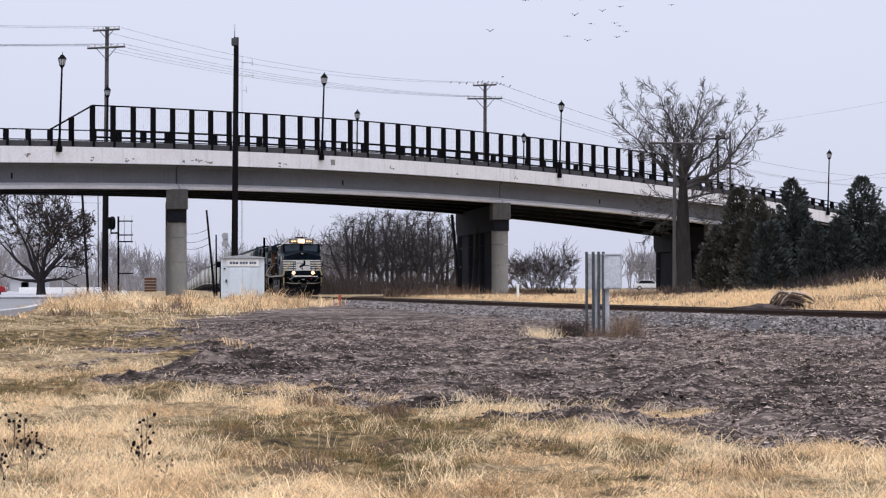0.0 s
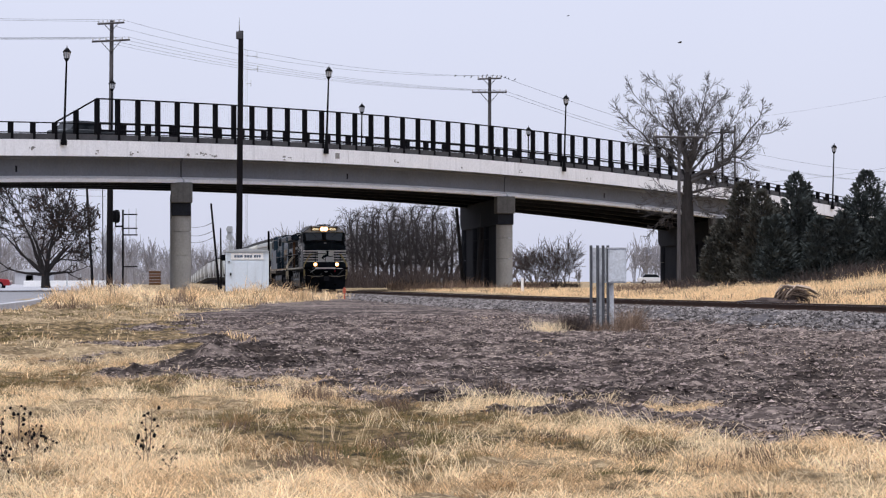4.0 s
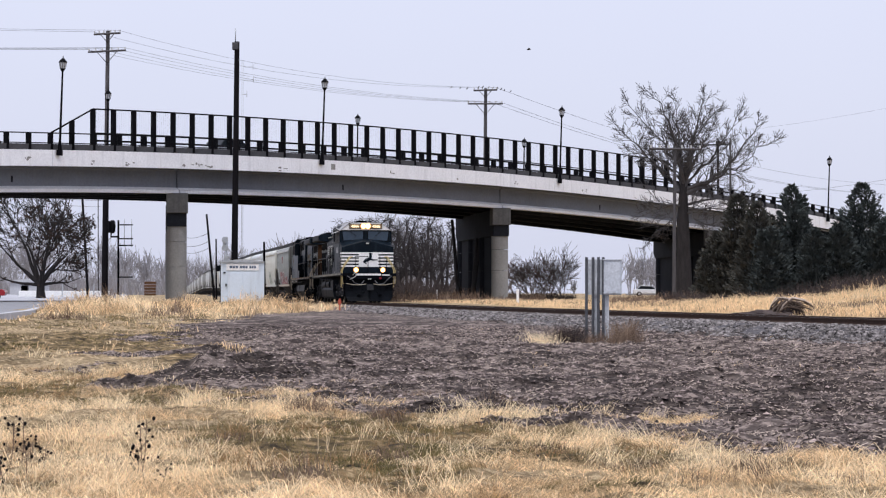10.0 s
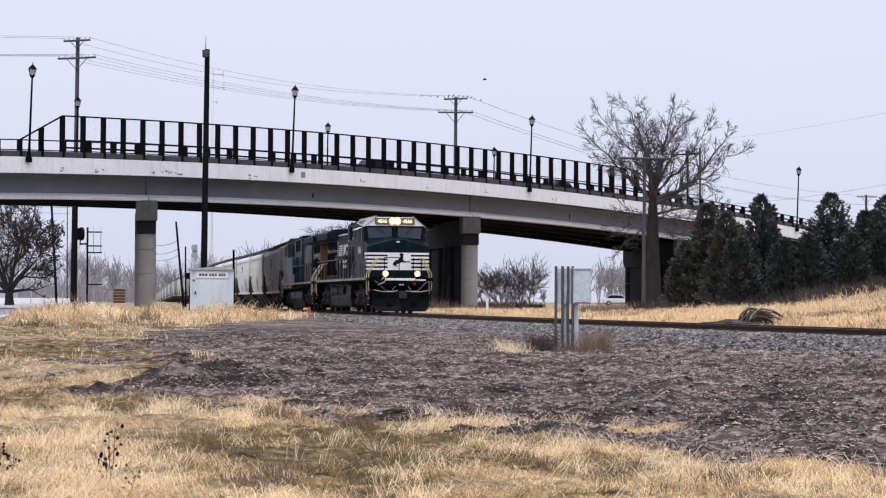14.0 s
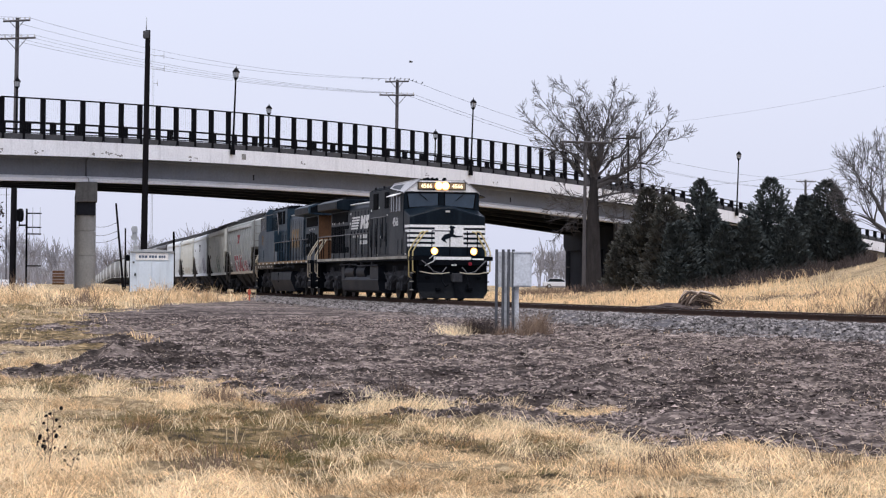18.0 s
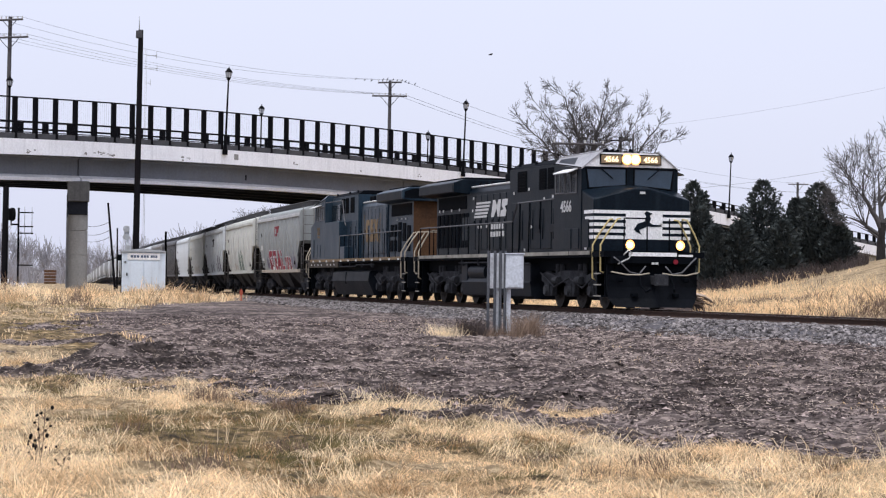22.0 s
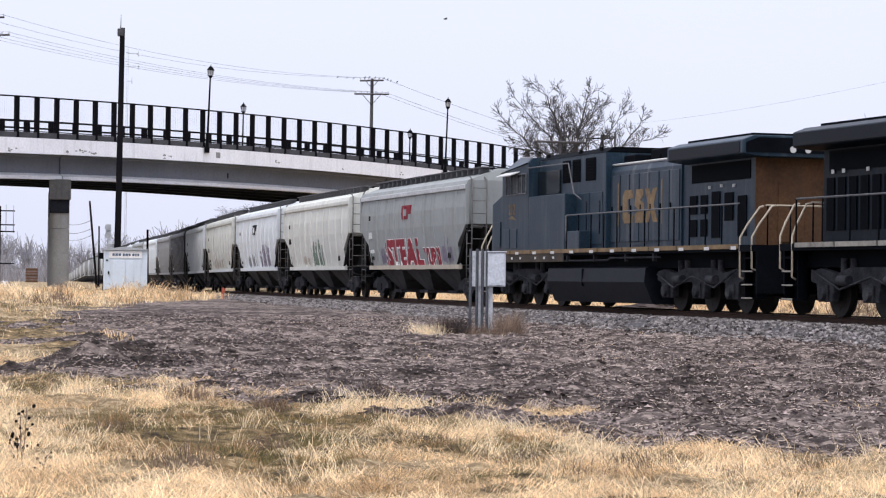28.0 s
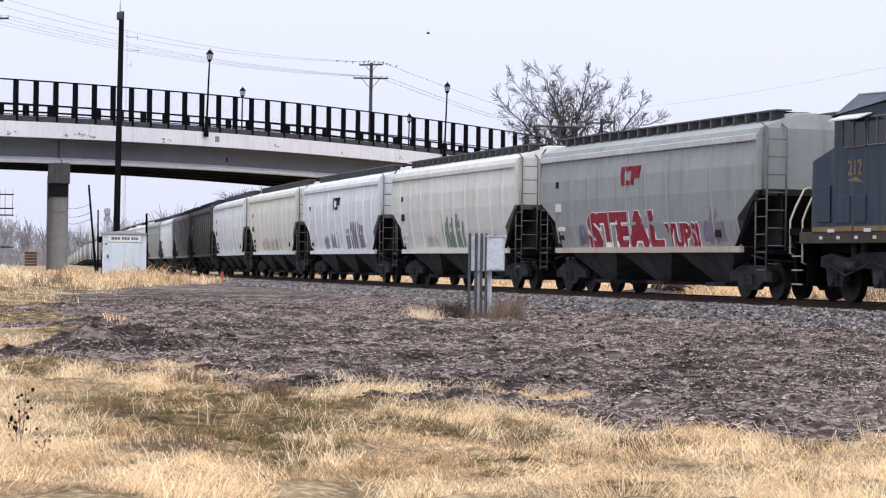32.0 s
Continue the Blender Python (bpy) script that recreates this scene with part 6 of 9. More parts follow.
for k, (label, paint, sill) in enumerate(WAGONS):
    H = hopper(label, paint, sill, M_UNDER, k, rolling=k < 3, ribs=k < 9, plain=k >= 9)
    TRAIN.append((H, 44.6 + HOPPER * (k + 0.5) - (0.2 if k == 0 else 0.0), 6.2, 0))
    if k > 24:
        TRAIN.append((copy_thing(H, pose(0, 0, 0)), 44.6 + HOPPER * (k + 9.5), 6.2, 0))
    if k == 0:
        letters("graffiti", "STEAL", 1.30, M_WHITE, H, pose(-1.15, -1.6, 1.24, 90, 0, 0), "white outline of the graffiti", 1.6, 0.125, 0.001, hug(-1), (-3.86, 1.70))
        letters("graffiti", "STEAL", 1.30, P_RED, H, pose(-1.15, -1.63, 1.26, 90, 0, 0), "red graffiti lettering", 1.6, 0.085, 0.001, hug(-1), (-3.80, 1.64))
        letters("graffiti", "YUPS!", 0.80, M_WHITE, H, pose(3.0, -1.6, 1.27, 90, 0, 0), "white outline of the graffiti", 1.35, 0.085, 0.001, hug(-1), (1.72, 4.0))
        letters("graffiti", "YUPS!", 0.80, P_RED, H, pose(3.0, -1.63, 1.28, 90, 0, 0), "dark red graffiti lettering", 1.35, 0.045, 0.001, hug(-1), (1.77, 3.95))
        tag_marks(H, 7, -4.5, -3.9, 1.35, 2.0, P_PURPLE, n=3)
        tag_marks(H, 5, 4.2, 5.6, 1.3, 2.2, P_PURPLE, n=6)
        tag_marks(H, 6, -4.6, -3.6, 1.3, 1.7, P_PURPLE, n=5)
    if k in (0, 2):
        paint2 = M_RED if k == 0 else M_UNDER
        for s in (-1, 1):
            y0 = s * (side_y(3.3) + 0.03)
            for pts in (((-1.0, 2.94), (-0.45, 2.94), (-0.45, 3.06), (-0.72, 3.06), (-0.74, 3.32), (-0.42, 3.32), (-0.42, 3.44), (-0.98, 3.44), (-1.06, 3.2)), ((-0.34, 2.94), (-0.16, 2.94), (-0.14, 3.12), (0.26, 3.12), (0.32, 3.44), (-0.3, 3.44))):
                plate("side_emblem", pts, "y", min(y0, y0 - s * 0.05), max(y0, y0 - s * 0.05), paint2, H, "plain emblem shape in the wagon's colours")
    if k == 1:
        tag_marks(H, 9, -0.9, 1.8, 1.3, 2.45, P_GREEN, n=9)
        tag_marks(H, 10, -3.0, -1.4, 1.3, 1.8, P_BUFF, n=5)
    if k == 2:
        tag_marks(H, 11, -3.4, -0.4, 1.3, 2.1, P_BLUE, n=8)
        tag_marks(H, 12, 1.2, 4.6, 1.3, 2.4, P_PURPLE, n=8)
    if k == 3:
        tag_marks(H, 13, -3.4, 2.4, 1.3, 1.9, P_BUFF, n=10)


def place(px, depth, py=None):
    """Plan place on the bearing px (in units of the picture's width, from straight ahead) at a depth."""
    x = (px - 784) / 4100 * depth
    return (x, depth) if py is None else (x, depth, EYE_Z + (505.6 - py) / 4100 * depth)


# ---- poles and wires ----
def utility_pole(x, y, top, r, arms, lean=0.0, turn=0.0, material=None, label="weathered wooden utility pole with crossarms"):
    z0 = float(ground_z(x, y)) - 0.3
    U = thing("utility_pole", label, "utility pole", pose(x, y, z0, 0, lean, turn), "utility poles")
    h = top - z0
    bm = bmesh.new()
    tube(bm, (0, 0, 0), (0, 0, h), r, r * 0.66, seg=10)
    part("shaft", bm, material or M_POLE, U)
    for dz, half, tilt in arms:
        z = h - dz
        bm = bmesh.new()
        a, b = (-half, -r - 0.06, z - tilt * half), (half, -r - 0.06, z + tilt * half)
        tube(bm, a, b, 0.075, seg=6)
        arm = part("crossarm", bm, M_POLE, U)
        for s in (-1, 1):
            barpart("brace", [(s * half * 0.55, -r - 0.04, z + s * tilt * half * 0.5), (0, -r * 0.8, z - half * 0.62)], 0.03, M_POLE, arm)
        for k in (-0.95, -0.6, -0.25, 0.25, 0.6, 0.95):
            bm = bmesh.new()
            tube(bm, (k * half, -r - 0.06, z + k * tilt * half + 0.05), (k * half, -r - 0.06, z + k * tilt * half + 0.24), 0.05, 0.06, seg=6)
            part("insulator", bm, M_OFFWHITE, arm)
    return U


def wire(points, sag, r=0.014, name="wire"):
    """Spans with a sag, one thing a run."""
    bm = bmesh.new()
    for a, b in zip(points, points[1:]):
        a, b = Vector(a), Vector(b)
        n = 14
        pts = [a.lerp(b, i / n) - Vector((0, 0, 4 * sag * (i / n) * (1 - i / n))) for i in range(n + 1)]
        bar(bm, pts, r, 4)
    return tagged(part(name, bm, M_SOOT, None), "thin dark overhead power wire", "wire", "overhead wires")


p1, p2 = place(197, 172), place(869, 205)
T1, T2 = place(197, 172, 47)[2], place(869, 205, 148)[2]
utility_pole(*p1, T1, 0.21, ((0.25, 1.0, 0.06), (1.55, 1.42, 0.05)), 0.5, -4)
# added tube that blackens the pole from the ground to deck height
bm = bmesh.new()
tube(bm, (*p1, 0.3), (p1[0] + 0.06, p1[1], 8.3), 0.25, 0.22, seg=12)
tagged(part("pole_sleeve", bm, M_CREOSOTE, None), "added black tube round the pole below deck height", "pole sleeve")
utility_pole(*p2, T2, 0.21, ((0.2, 1.05, 0.03), (1.4, 1.55, 0.0)), 0.3, -6)
p3 = place(1601, 330)
T3 = place(1601, 330, 318)[2]
utility_pole(*p3, T3, 0.24, ((0.3, 1.5, 0.0), (6.0, 1.5, 0.0)), 0, 8)
far_left = Vector((-95, 158, T1 + 0.6))
for dz, dxs in ((0.12, (-0.95, 0.95)), (1.42, (-1.35, -0.5, 0.5, 1.35))):
    for dx in dxs:
        a, b = Vector((p1[0] + dx, p1[1], T1 - dz + 0.1 + dx * 0.06)), Vector((p2[0] + dx, p2[1], T2 - dz + 0.2))
        if dz > 1:
            wire([far_left + Vector((dx, dx, -1.8)), a], 0.5, 0.011)
        else:
            wire([far_left + Vector((dx, dx, 0.1)), a], 0.4, 0.011)
        wire([a, b], 1.1 if dz < 1 else 0.8, 0.011)
        if dx > 0:
            wire([b, Vector((p3[0] + dx, p3[1], T3 - dz))], 2.0, 0.014)
wire([place(1330, 240, 338), place(1830, 190, 258)], 0.6, 0.012)
wire([place(1330, 260, 222), place(2100, 190, 60)], 0.8, 0.008)

# the tall dark mast by the shed
x, y = place(426, 139)
mast = thing("dark_mast", "tall black pole with a radio antenna on top", "pole", pose(x, y, 0.6, 0, 0.5, 0))
H = place(429, 139, 66)[2] - 0.6
bm = bmesh.new()
tube(bm, (0, 0, 0), (0, 0, H), 0.21, 0.15, seg=12)
part("shaft", bm, M_CREOSOTE, mast)
boxpart("box", (-0.28, 0.1, -0.2, 0.2, H - 0.5, H - 0.05), M_KICK, mast, bevel=0.03)
barpart("antenna", [(-0.1, 0, H), (-0.1, 0, H + 0.8)], 0.03, M_STEEL, mast)
# a thin lattice mast far off
x, y = place(440, 420)
far_mast = thing("radio_mast", "thin grey radio mast far behind the bridge", "mast", pose(x, y, 0.5))
H = place(440, 420, 104)[2]
for dx in (-0.12, 0.12):
    barpart("leg", [(dx, 0, 0), (dx, 0, H)], 0.035, M_STEEL, far_mast)
for z, w in ((H - 1.2, 1.9), (H - 3.6, 2.0), (H - 6.2, 0.8)):
    barpart("element", [(0, 0, z), (w, 0, z)], 0.05, M_STEEL, far_mast)
    barpart("element", [(w, 0, z - 0.5), (w, 0, z + 0.7)], 0.05, M_STEEL, far_mast)

# old poles standing about under the bridge
for x0, y0, x1, y1, d, r in ((168, 515, 157, 342, 230, 0.14), (337, 515, 331, 386, 215, 0.11), (392, 515, 377, 372, 190, 0.10), (395, 500, 394, 416, 200, 0.08), (480, 455, 479, 421, 160, 0.09), (186, 505, 185, 345, 260, 0.06), (1253, 512, 1251, 460, 150, 0.07)):
    a, b = place(x0, d), place(x1, d, y1)
    bm = bmesh.new()
    tube(bm, (*a, 0.5), b, r, r * 0.8, seg=8)
    tagged(part("old_pole", bm, M_CREOSOTE, None), "old leaning dark wooden pole without wires", "pole", "old poles by the track")
for z in (346, 357):
    a, b = place(137, 230, z), place(190, 260, z + 2)
    wire([a, b], 0.05, 0.02)
for y0 in (405, 420, 432):
    wire([place(331, 215, y0 + 6), place(381, 190, y0)], 0.3, 0.02)
# pole with one crossarm before the big tree
x, y = place(1205, 142)
utility_pole(x, y, place(1205, 142, 250)[2], 0.14, ((0.2, 1.6, 0.0),), 0.3, 4, M_POLE, "grey wooden pole with one crossarm by the bare tree")
for px, top in ((1283, 243), (1305, 236)):
    x, y = place(px, 212)
    P = thing("sign_post", "slim dark traffic post on the far approach", "post", pose(x, y, 3.5), "posts on the approach")
    h = place(px, 212, top)[2] - 3.5
    barpart("shaft", [(0, 0, 0), (0, 0, h)], 0.1, M_CREOSOTE if px < 1300 else M_POLE, P)
    if px < 1300:
        boxpart("head", (-0.2, 0.2, -0.15, 0.15, h - 0.4, h + 0.1), M_BLACK, P)
        barpart("arm", [(-1.8, 0, h - 0.3), (1.1, 0, h - 0.2)], 0.07, M_BLACK, P)

# ---- railway signals ----
def signal(px, d, y_head, y_base, face, label):
    x, y = place(px, d)
    S = thing("railway_signal", label, "signal", pose(x, y, 0.55), "railway signals")
    h = place(px, d, y_head)[2] - 0.55
    barpart("mast", [(0, 0, 0), (0, 0, h)], 0.09, M_STEEL, S)
    bm = bmesh.new()
    tube(bm, (-0.1, 0.1, h), (-0.1, -0.16, h), 0.25, seg=20)
    tube(bm, (-0.1, 0.1, h - 0.62), (-0.1, -0.16, h - 0.62), 0.25, seg=20)
    part("target", bm, face, S, "round signal target", 0.0)
    boxpart("head", (-0.3, 0.1, 0.05, 0.4, h - 0.85, h + 0.28), face, S, bevel=0.06)
    boxpart("junction_box", (-0.16, 0.2, -0.1, 0.2, h - 1.75, h - 1.25), face, S, bevel=0.03)
    boxpart("base_box", (-0.35, 0.35, -0.3, 0.3, 0, 0.9), M_STEEL, S, bevel=0.03)
    return S


signal(412, 185, 418, 520, M_STEEL, "grey round railway signal seen from behind")
x, y = place(221, 175)
S = thing("railway_signal", "black railway signal head on a latticed steel bracket", "signal", pose(x, y, 0.55), "railway signals")
h = place(221, 175, 383)[2] - 0.55
barpart("mast", [(0, 0, 0), (0, 0, h)], 0.08, M_BLACK, S)
boxpart("head", (-0.85, -0.25, -0.25, 0.25, h - 0.95, h - 0.05), M_BLACK, S, bevel=0.1)
bm = bmesh.new()
tube(bm, (-0.36, -0.10, h - 0.5), (-0.52, -0.18, h - 0.5), 0.5, seg=20)
part("target", bm, M_BLACK, S)
barpart("bracket", [(-0.55, 0, h - 0.9), (-0.55, 0, h - 1.25), (0, 0, h - 1.25)], 0.07, M_BLACK, S)
for dz in (0.35, 1.4, 1.9, 4.3):
    barpart("arm", [(0, 0, h - dz), (1.1, 0, h - dz)], 0.05, M_BLACK, S)
for dx in (0.45, 1.0):
    barpart("cage_bar", [(dx, 0, h - 2.0), (dx, 0, h + 0.1)], 0.03, M_STEEL, S)

# ---- signal shed ----
M_SIGNINK = mat("faded_blue_grey_sign_ink", (0.07, 0.10, 0.16), (0.12, 0.15, 0.2), 0.6, scale=6)
M_SHED = mat("pale_grey_painted_steel", (0.66, 0.73, 0.80), (0.60, 0.67, 0.73), 0.45, scale=0.9, fine=12, speckle=0.06, streak=(0.42, 0.45, 0.48, 0.25))
x, y = place(441, 132)
shed = thing("signal_shed", "pale grey steel railway signal shed with double doors", "shed", pose(x, y, EYE_Z + (505.6 - 531) / 4100 * 132, 0, 0, 7))
w, h = 1.17, 2.36
bm = bmesh.new()
box(bm, -w, w, 0, 2.6, 0.12, h)
part("body", bm, M_SHED, shed, bevel=0.02)
bm = bmesh.new()
extrude(bm, [(-w - 0.08, h), (w + 0.08, h), (w + 0.08, h + 0.06), (0, h + 0.2), (-w - 0.08, h + 0.06)], "y", -0.12, 2.7)
part("roof", bm, M_STEEL, shed, "low-pitched grey steel roof")
for s in (-1, 1):
    boxpart("corner_post", (s * w - 0.06, s * w + 0.06, -0.04, 0.06, 0.1, h), M_SHED, shed)
    boxpart("skid", (s * 0.8 - 0.1, s * 0.8 + 0.1, 0.05, 2.5, 0, 0.12), M_SOOT, shed)
for a, b in ((-0.86, -0.02), (0.02, 0.86)):
    d = boxpart("door", (a, b, -0.035, 0.0, 0.18, h - 0.55), M_SHED, shed, bevel=0.01)
    boxpart("door_panel", (a + 0.08, b - 0.08, -0.042, -0.035, 0.26, h - 0.64), M_SHED, d)
boxpart("door_handle", (-0.98, -0.9, -0.1, -0.03, 1.0, 1.16), M_SOOT, shed, "dark latch")
boxpart("hinge", (-1.08, -0.98, -0.05, 0, 1.75, 1.82), M_SOOT, shed)
sign = boxpart("sign", (-0.92, 0.92, -0.05, -0.005, h - 0.44, h - 0.06), M_WHITE, shed, "white name board")
for a, b in ((-0.74, -0.6), (-0.57, -0.43), (-0.40, -0.26), (-0.16, -0.04), (-0.01, 0.13), (0.16, 0.28), (0.38, 0.5), (0.53, 0.62), (0.65, 0.76)):
    boxpart("sign_bar", (a, b, -0.056, -0.05, h - 0.33, h - 0.19), M_SIGNINK, sign)
boxpart("vent_hood", (-w - 0.3, -w, 0.4, 1.0, 1.86, 2.2), M_SOOT, shed, "dark vent hood", 0.06)
barpart("conduit", [(-w - 0.06, 0.2, 0.1), (-w - 0.06, 0.2, 1.9)], 0.04, M_SOOT, shed)

# ---- equipment rack in the field ----
M_CABINET = mat("weathered_grey_cabinet", (0.60, 0.63, 0.67), (0.50, 0.53, 0.57), 0.45, metal=0.0, scale=2.5, fine=20)
M_BRIGHT = mat("bright_galvanised_steel", (0.66, 0.68, 0.72), (0.5, 0.52, 0.55), 0.5, scale=3, fine=20)
x, y = place(1080, 51)
gz = float(ground_z(x, y))
rack = thing("equipment_rack", "grey electrical cabinet on a rack of steel posts", "cabinet", pose(x, y, gz - 0.05, 0, 0, -3))
box_z = EYE_Z + (505.6 - 514) / 4100 * 51 - gz + 0.05
cab_h = 61 / 4100 * 51
boxpart("cabinet", (0.0, 0.40, -0.02, 0.24, box_z, box_z + cab_h), M_CABINET, rack, "grey steel cabinet", 0.015)
boxpart("cabinet_lid", (-0.02, 0.42, -0.05, 0.26, box_z + cab_h, box_z + cab_h + 0.025), M_CABINET, rack)
boxpart("cabinet_door", (0.03, 0.37, -0.035, -0.02, box_z + 0.03, box_z + cab_h - 0.03), M_CABINET, rack, bevel=0.006)
for a, b in ((-0.345, -0.245), (-0.215, -0.145), (-0.085, -0.02)):
    boxpart("backing_strip", (a, b, 0.06, 0.12, box_z + 0.0, box_z + cab_h + 0.02), M_BRIGHT, rack, "bright galvanised strip")
M_PIPE = mat("dark_weathered_pipe", (0.07, 0.075, 0.085), (0.12, 0.125, 0.135), 0.6, metal=0.3, scale=5)
for a, z0 in ((-0.375, 0.0), (-0.23, 0.1), (-0.11, 0.0), (-0.005, 0.12)):
    bm = bmesh.new()
    tube(bm, (a, 0.02, z0), (a, 0.02, box_z + cab_h + 0.07), 0.032, seg=10)
    part("conduit", bm, M_PIPE, rack, "dark steel conduit")
for a in (-0.18, 0.07):
    boxpart("post", (a - 0.055, a + 0.055, 0.1, 0.2, 0.0, box_z + 0.1), M_BRIGHT, rack, "galvanised support post", 0.01)
boxpart("cross_strut", (-0.38, 0.36, 0.12, 0.16, box_z + 0.1, box_z + 0.15), M_STEEL, rack)
boxpart("cross_strut", (-0.38, 0.36, 0.12, 0.16, box_z + cab_h - 0.15, box_z + cab_h - 0.1), M_STEEL, rack)

# ---- small things by the track ----
M_ORANGE = mat("faded_orange_plastic", (0.50, 0.12, 0.07), (0.38, 0.09, 0.06), 0.6, scale=8)
x, y = place(613, 104)
gz = float(ground_z(x, y))
stake = thing("marker_stake", "short faded orange marker stake beside the track", "stake", pose(x, y, gz - 0.02))
boxpart("stake", (-0.03, 0.03, -0.03, 0.03, 0, 0.55), M_ORANGE, stake)
boxpart("plate", (-0.07, 0.07, -0.04, -0.03, 0.3, 0.5), M_ORANGE, stake)
for px, d in ((928, 128), (785, 170)):
    x, y = place(px, d)
    bm = bmesh.new()
    box(bm, -0.07, 0.07, -0.07, 0.07, 0, 0.9)
    o = tagged(part("marker_post", bm, M_WHITE, None, bevel=0.02), "short white marker post beyond the track", "post", "marker posts")
    o.matrix_basis = pose(x, y, float(ground_z(x, y)) - 0.05)

# ---- far houses, road and cars to the side of the bridge ----
M_ASPHALT = mat("grey_asphalt", (0.26, 0.26, 0.27), (0.2, 0.2, 0.21), 0.9, scale=0.8, fine=14)
M_KERB = mat("pale_kerb", (0.5, 0.5, 0.52), (0.4, 0.4, 0.41), 0.85, scale=1.5)
M_HOUSE = mat("white_siding", (0.66, 0.67, 0.68), (0.56, 0.57, 0.58), 0.7, scale=1.0)
M_ROOF = mat("grey_shingle_roof", (0.20, 0.20, 0.21), (0.28, 0.28, 0.29), 0.9, scale=2.0)
M_RUST = mat("rusty_stack", (0.16, 0.085, 0.055), (0.10, 0.06, 0.045), 0.9, scale=2.0)
def kerb_z(yy):
    """Level of the road's surface, an even slope."""
    return 0.66 + 0.0045 * (yy - 72)


verts, faces = [], []
for i, (xl, xr, yy) in enumerate(((-30, -14.3, 72), (-30, -15.0, 84), (-36, -16.3, 95), (-44, -17.4, 110), (-60, -19.5, 128))):
    for x in (xl, (xl + xr) / 2, xr):
        verts.append((x, yy, kerb_z(yy)))
for i in range(4):
    for j in range(2):
        a = i * 3 + j
        faces.append((a, a + 1, a + 4, a + 3))
tagged(raw("road", verts, faces, M_ASPHALT), "grey asphalt road edge beside the field", "road", kind="structure")
bm = bmesh.new()
kp = [(-14.3, 72), (-15.0, 84), (-16.3, 95), (-17.4, 110), (-19.5, 128)]
for (xa, ya), (xb, yb) in zip(kp, kp[1:]):
    za, zb = kerb_z(ya), kerb_z(yb)
    extr = [bm.verts.new(p) for p in ((xa, ya, za - 0.3), (xa + 0.3, ya, za - 0.3), (xb + 0.3, yb, zb - 0.3), (xb, yb, zb - 0.3), (xa, ya, za + 0.12), (xa + 0.3, ya, za + 0.12), (xb + 0.3, yb, zb + 0.12), (xb, yb, zb + 0.12))]
    for q in ((3, 2, 1, 0), (4, 5, 6, 7), (0, 1, 5, 4), (1, 2, 6, 5), (2, 3, 7, 6), (3, 0, 4, 7)):
        bm.faces.new([extr[i] for i in q])
tagged(part("kerb", bm, M_KERB, None), "pale concrete kerb along the road", "kerb", kind="structure")


# pale paved yard beyond the road
verts, faces = [], []
for px in (-150, 20, 130, 238):
    for d in (142, 200, 260, 340):
        verts.append((*place(px, d), 0.86))
for i in range(3):
    for j in range(3):
        a = i * 4 + j
        faces.append((a, a + 4, a + 5, a + 1))
M_YARD = mat("pale_concrete_paving", (0.44, 0.44, 0.46), (0.34, 0.34, 0.36), 0.9, scale=0.2, fine=5)
tagged(raw("pavement", verts, faces, M_YARD), "pale concrete yard beyond the road", "pavement", kind="structure")


def house(px0, px1, d, y_eave, y_ridge, label, wall, turn=0.0):
    a, b = place(px0, d), place(px1, d)
    w = b[0] - a[0]
    z0 = 0.6
    e, r = place(px0, d, y_eave)[2] - z0, place(px0, d, y_ridge)[2] - z0
    Hs = thing("house", label, "building", pose(a[0], d, z0, 0, 0, turn), "buildings beyond the bridge")
    boxpart("wall", (0, w, 0, 9, 0, e), wall, Hs)
    bm = bmesh.new()
    extrude(bm, [(-0.3, e), (w + 0.3, e), (w + 0.3, e + 0.15), (w / 2, r), (-0.3, e + 0.15)], "y", -0.3, 9.3)
    part("roof", bm, M_ROOF if wall is not M_KERB else wall, Hs)
    for k in range(max(1, int(w / 3))):
        x = w * (k + 0.5) / max(1, int(w / 3))
        win = boxpart("window", (x - 0.45, x + 0.45, -0.03, 0.0, e * 0.35, e * 0.75), M_DARKGLASS, Hs)
    boxpart("door", (w * 0.42, w * 0.42 + 0.9, -0.03, 0, 0, min(2.0, e * 0.8)), M_KICK, Hs)
    return Hs


house(215, 257, 420, 494, 483, "small white gabled house beyond the bridge", M_HOUSE)
house(30, 80, 320, 493, 487, "long low white building behind the bare tree", M_KERB)
house(135, 215, 460, 492, 486, "low grey-white shed far beyond the bridge", M_KERB)
house(1130, 1200, 400, 514, 509, "low white building far beyond the track", M_HOUSE)
for k in range(5):
    x, y = place(267, 330)
    o = boxpart("freight_frame", (0, 1.6, 0, 1.2, 0.6 + k * 0.42, 0.95 + k * 0.42), M_RUST if k % 2 else M_TAN, None, bevel=0.03)
    o.matrix_basis = pose(x, y, 0.1)
    tagged(o, "rusty stacked freight frame beyond the pier", "stack", "rusty stack")


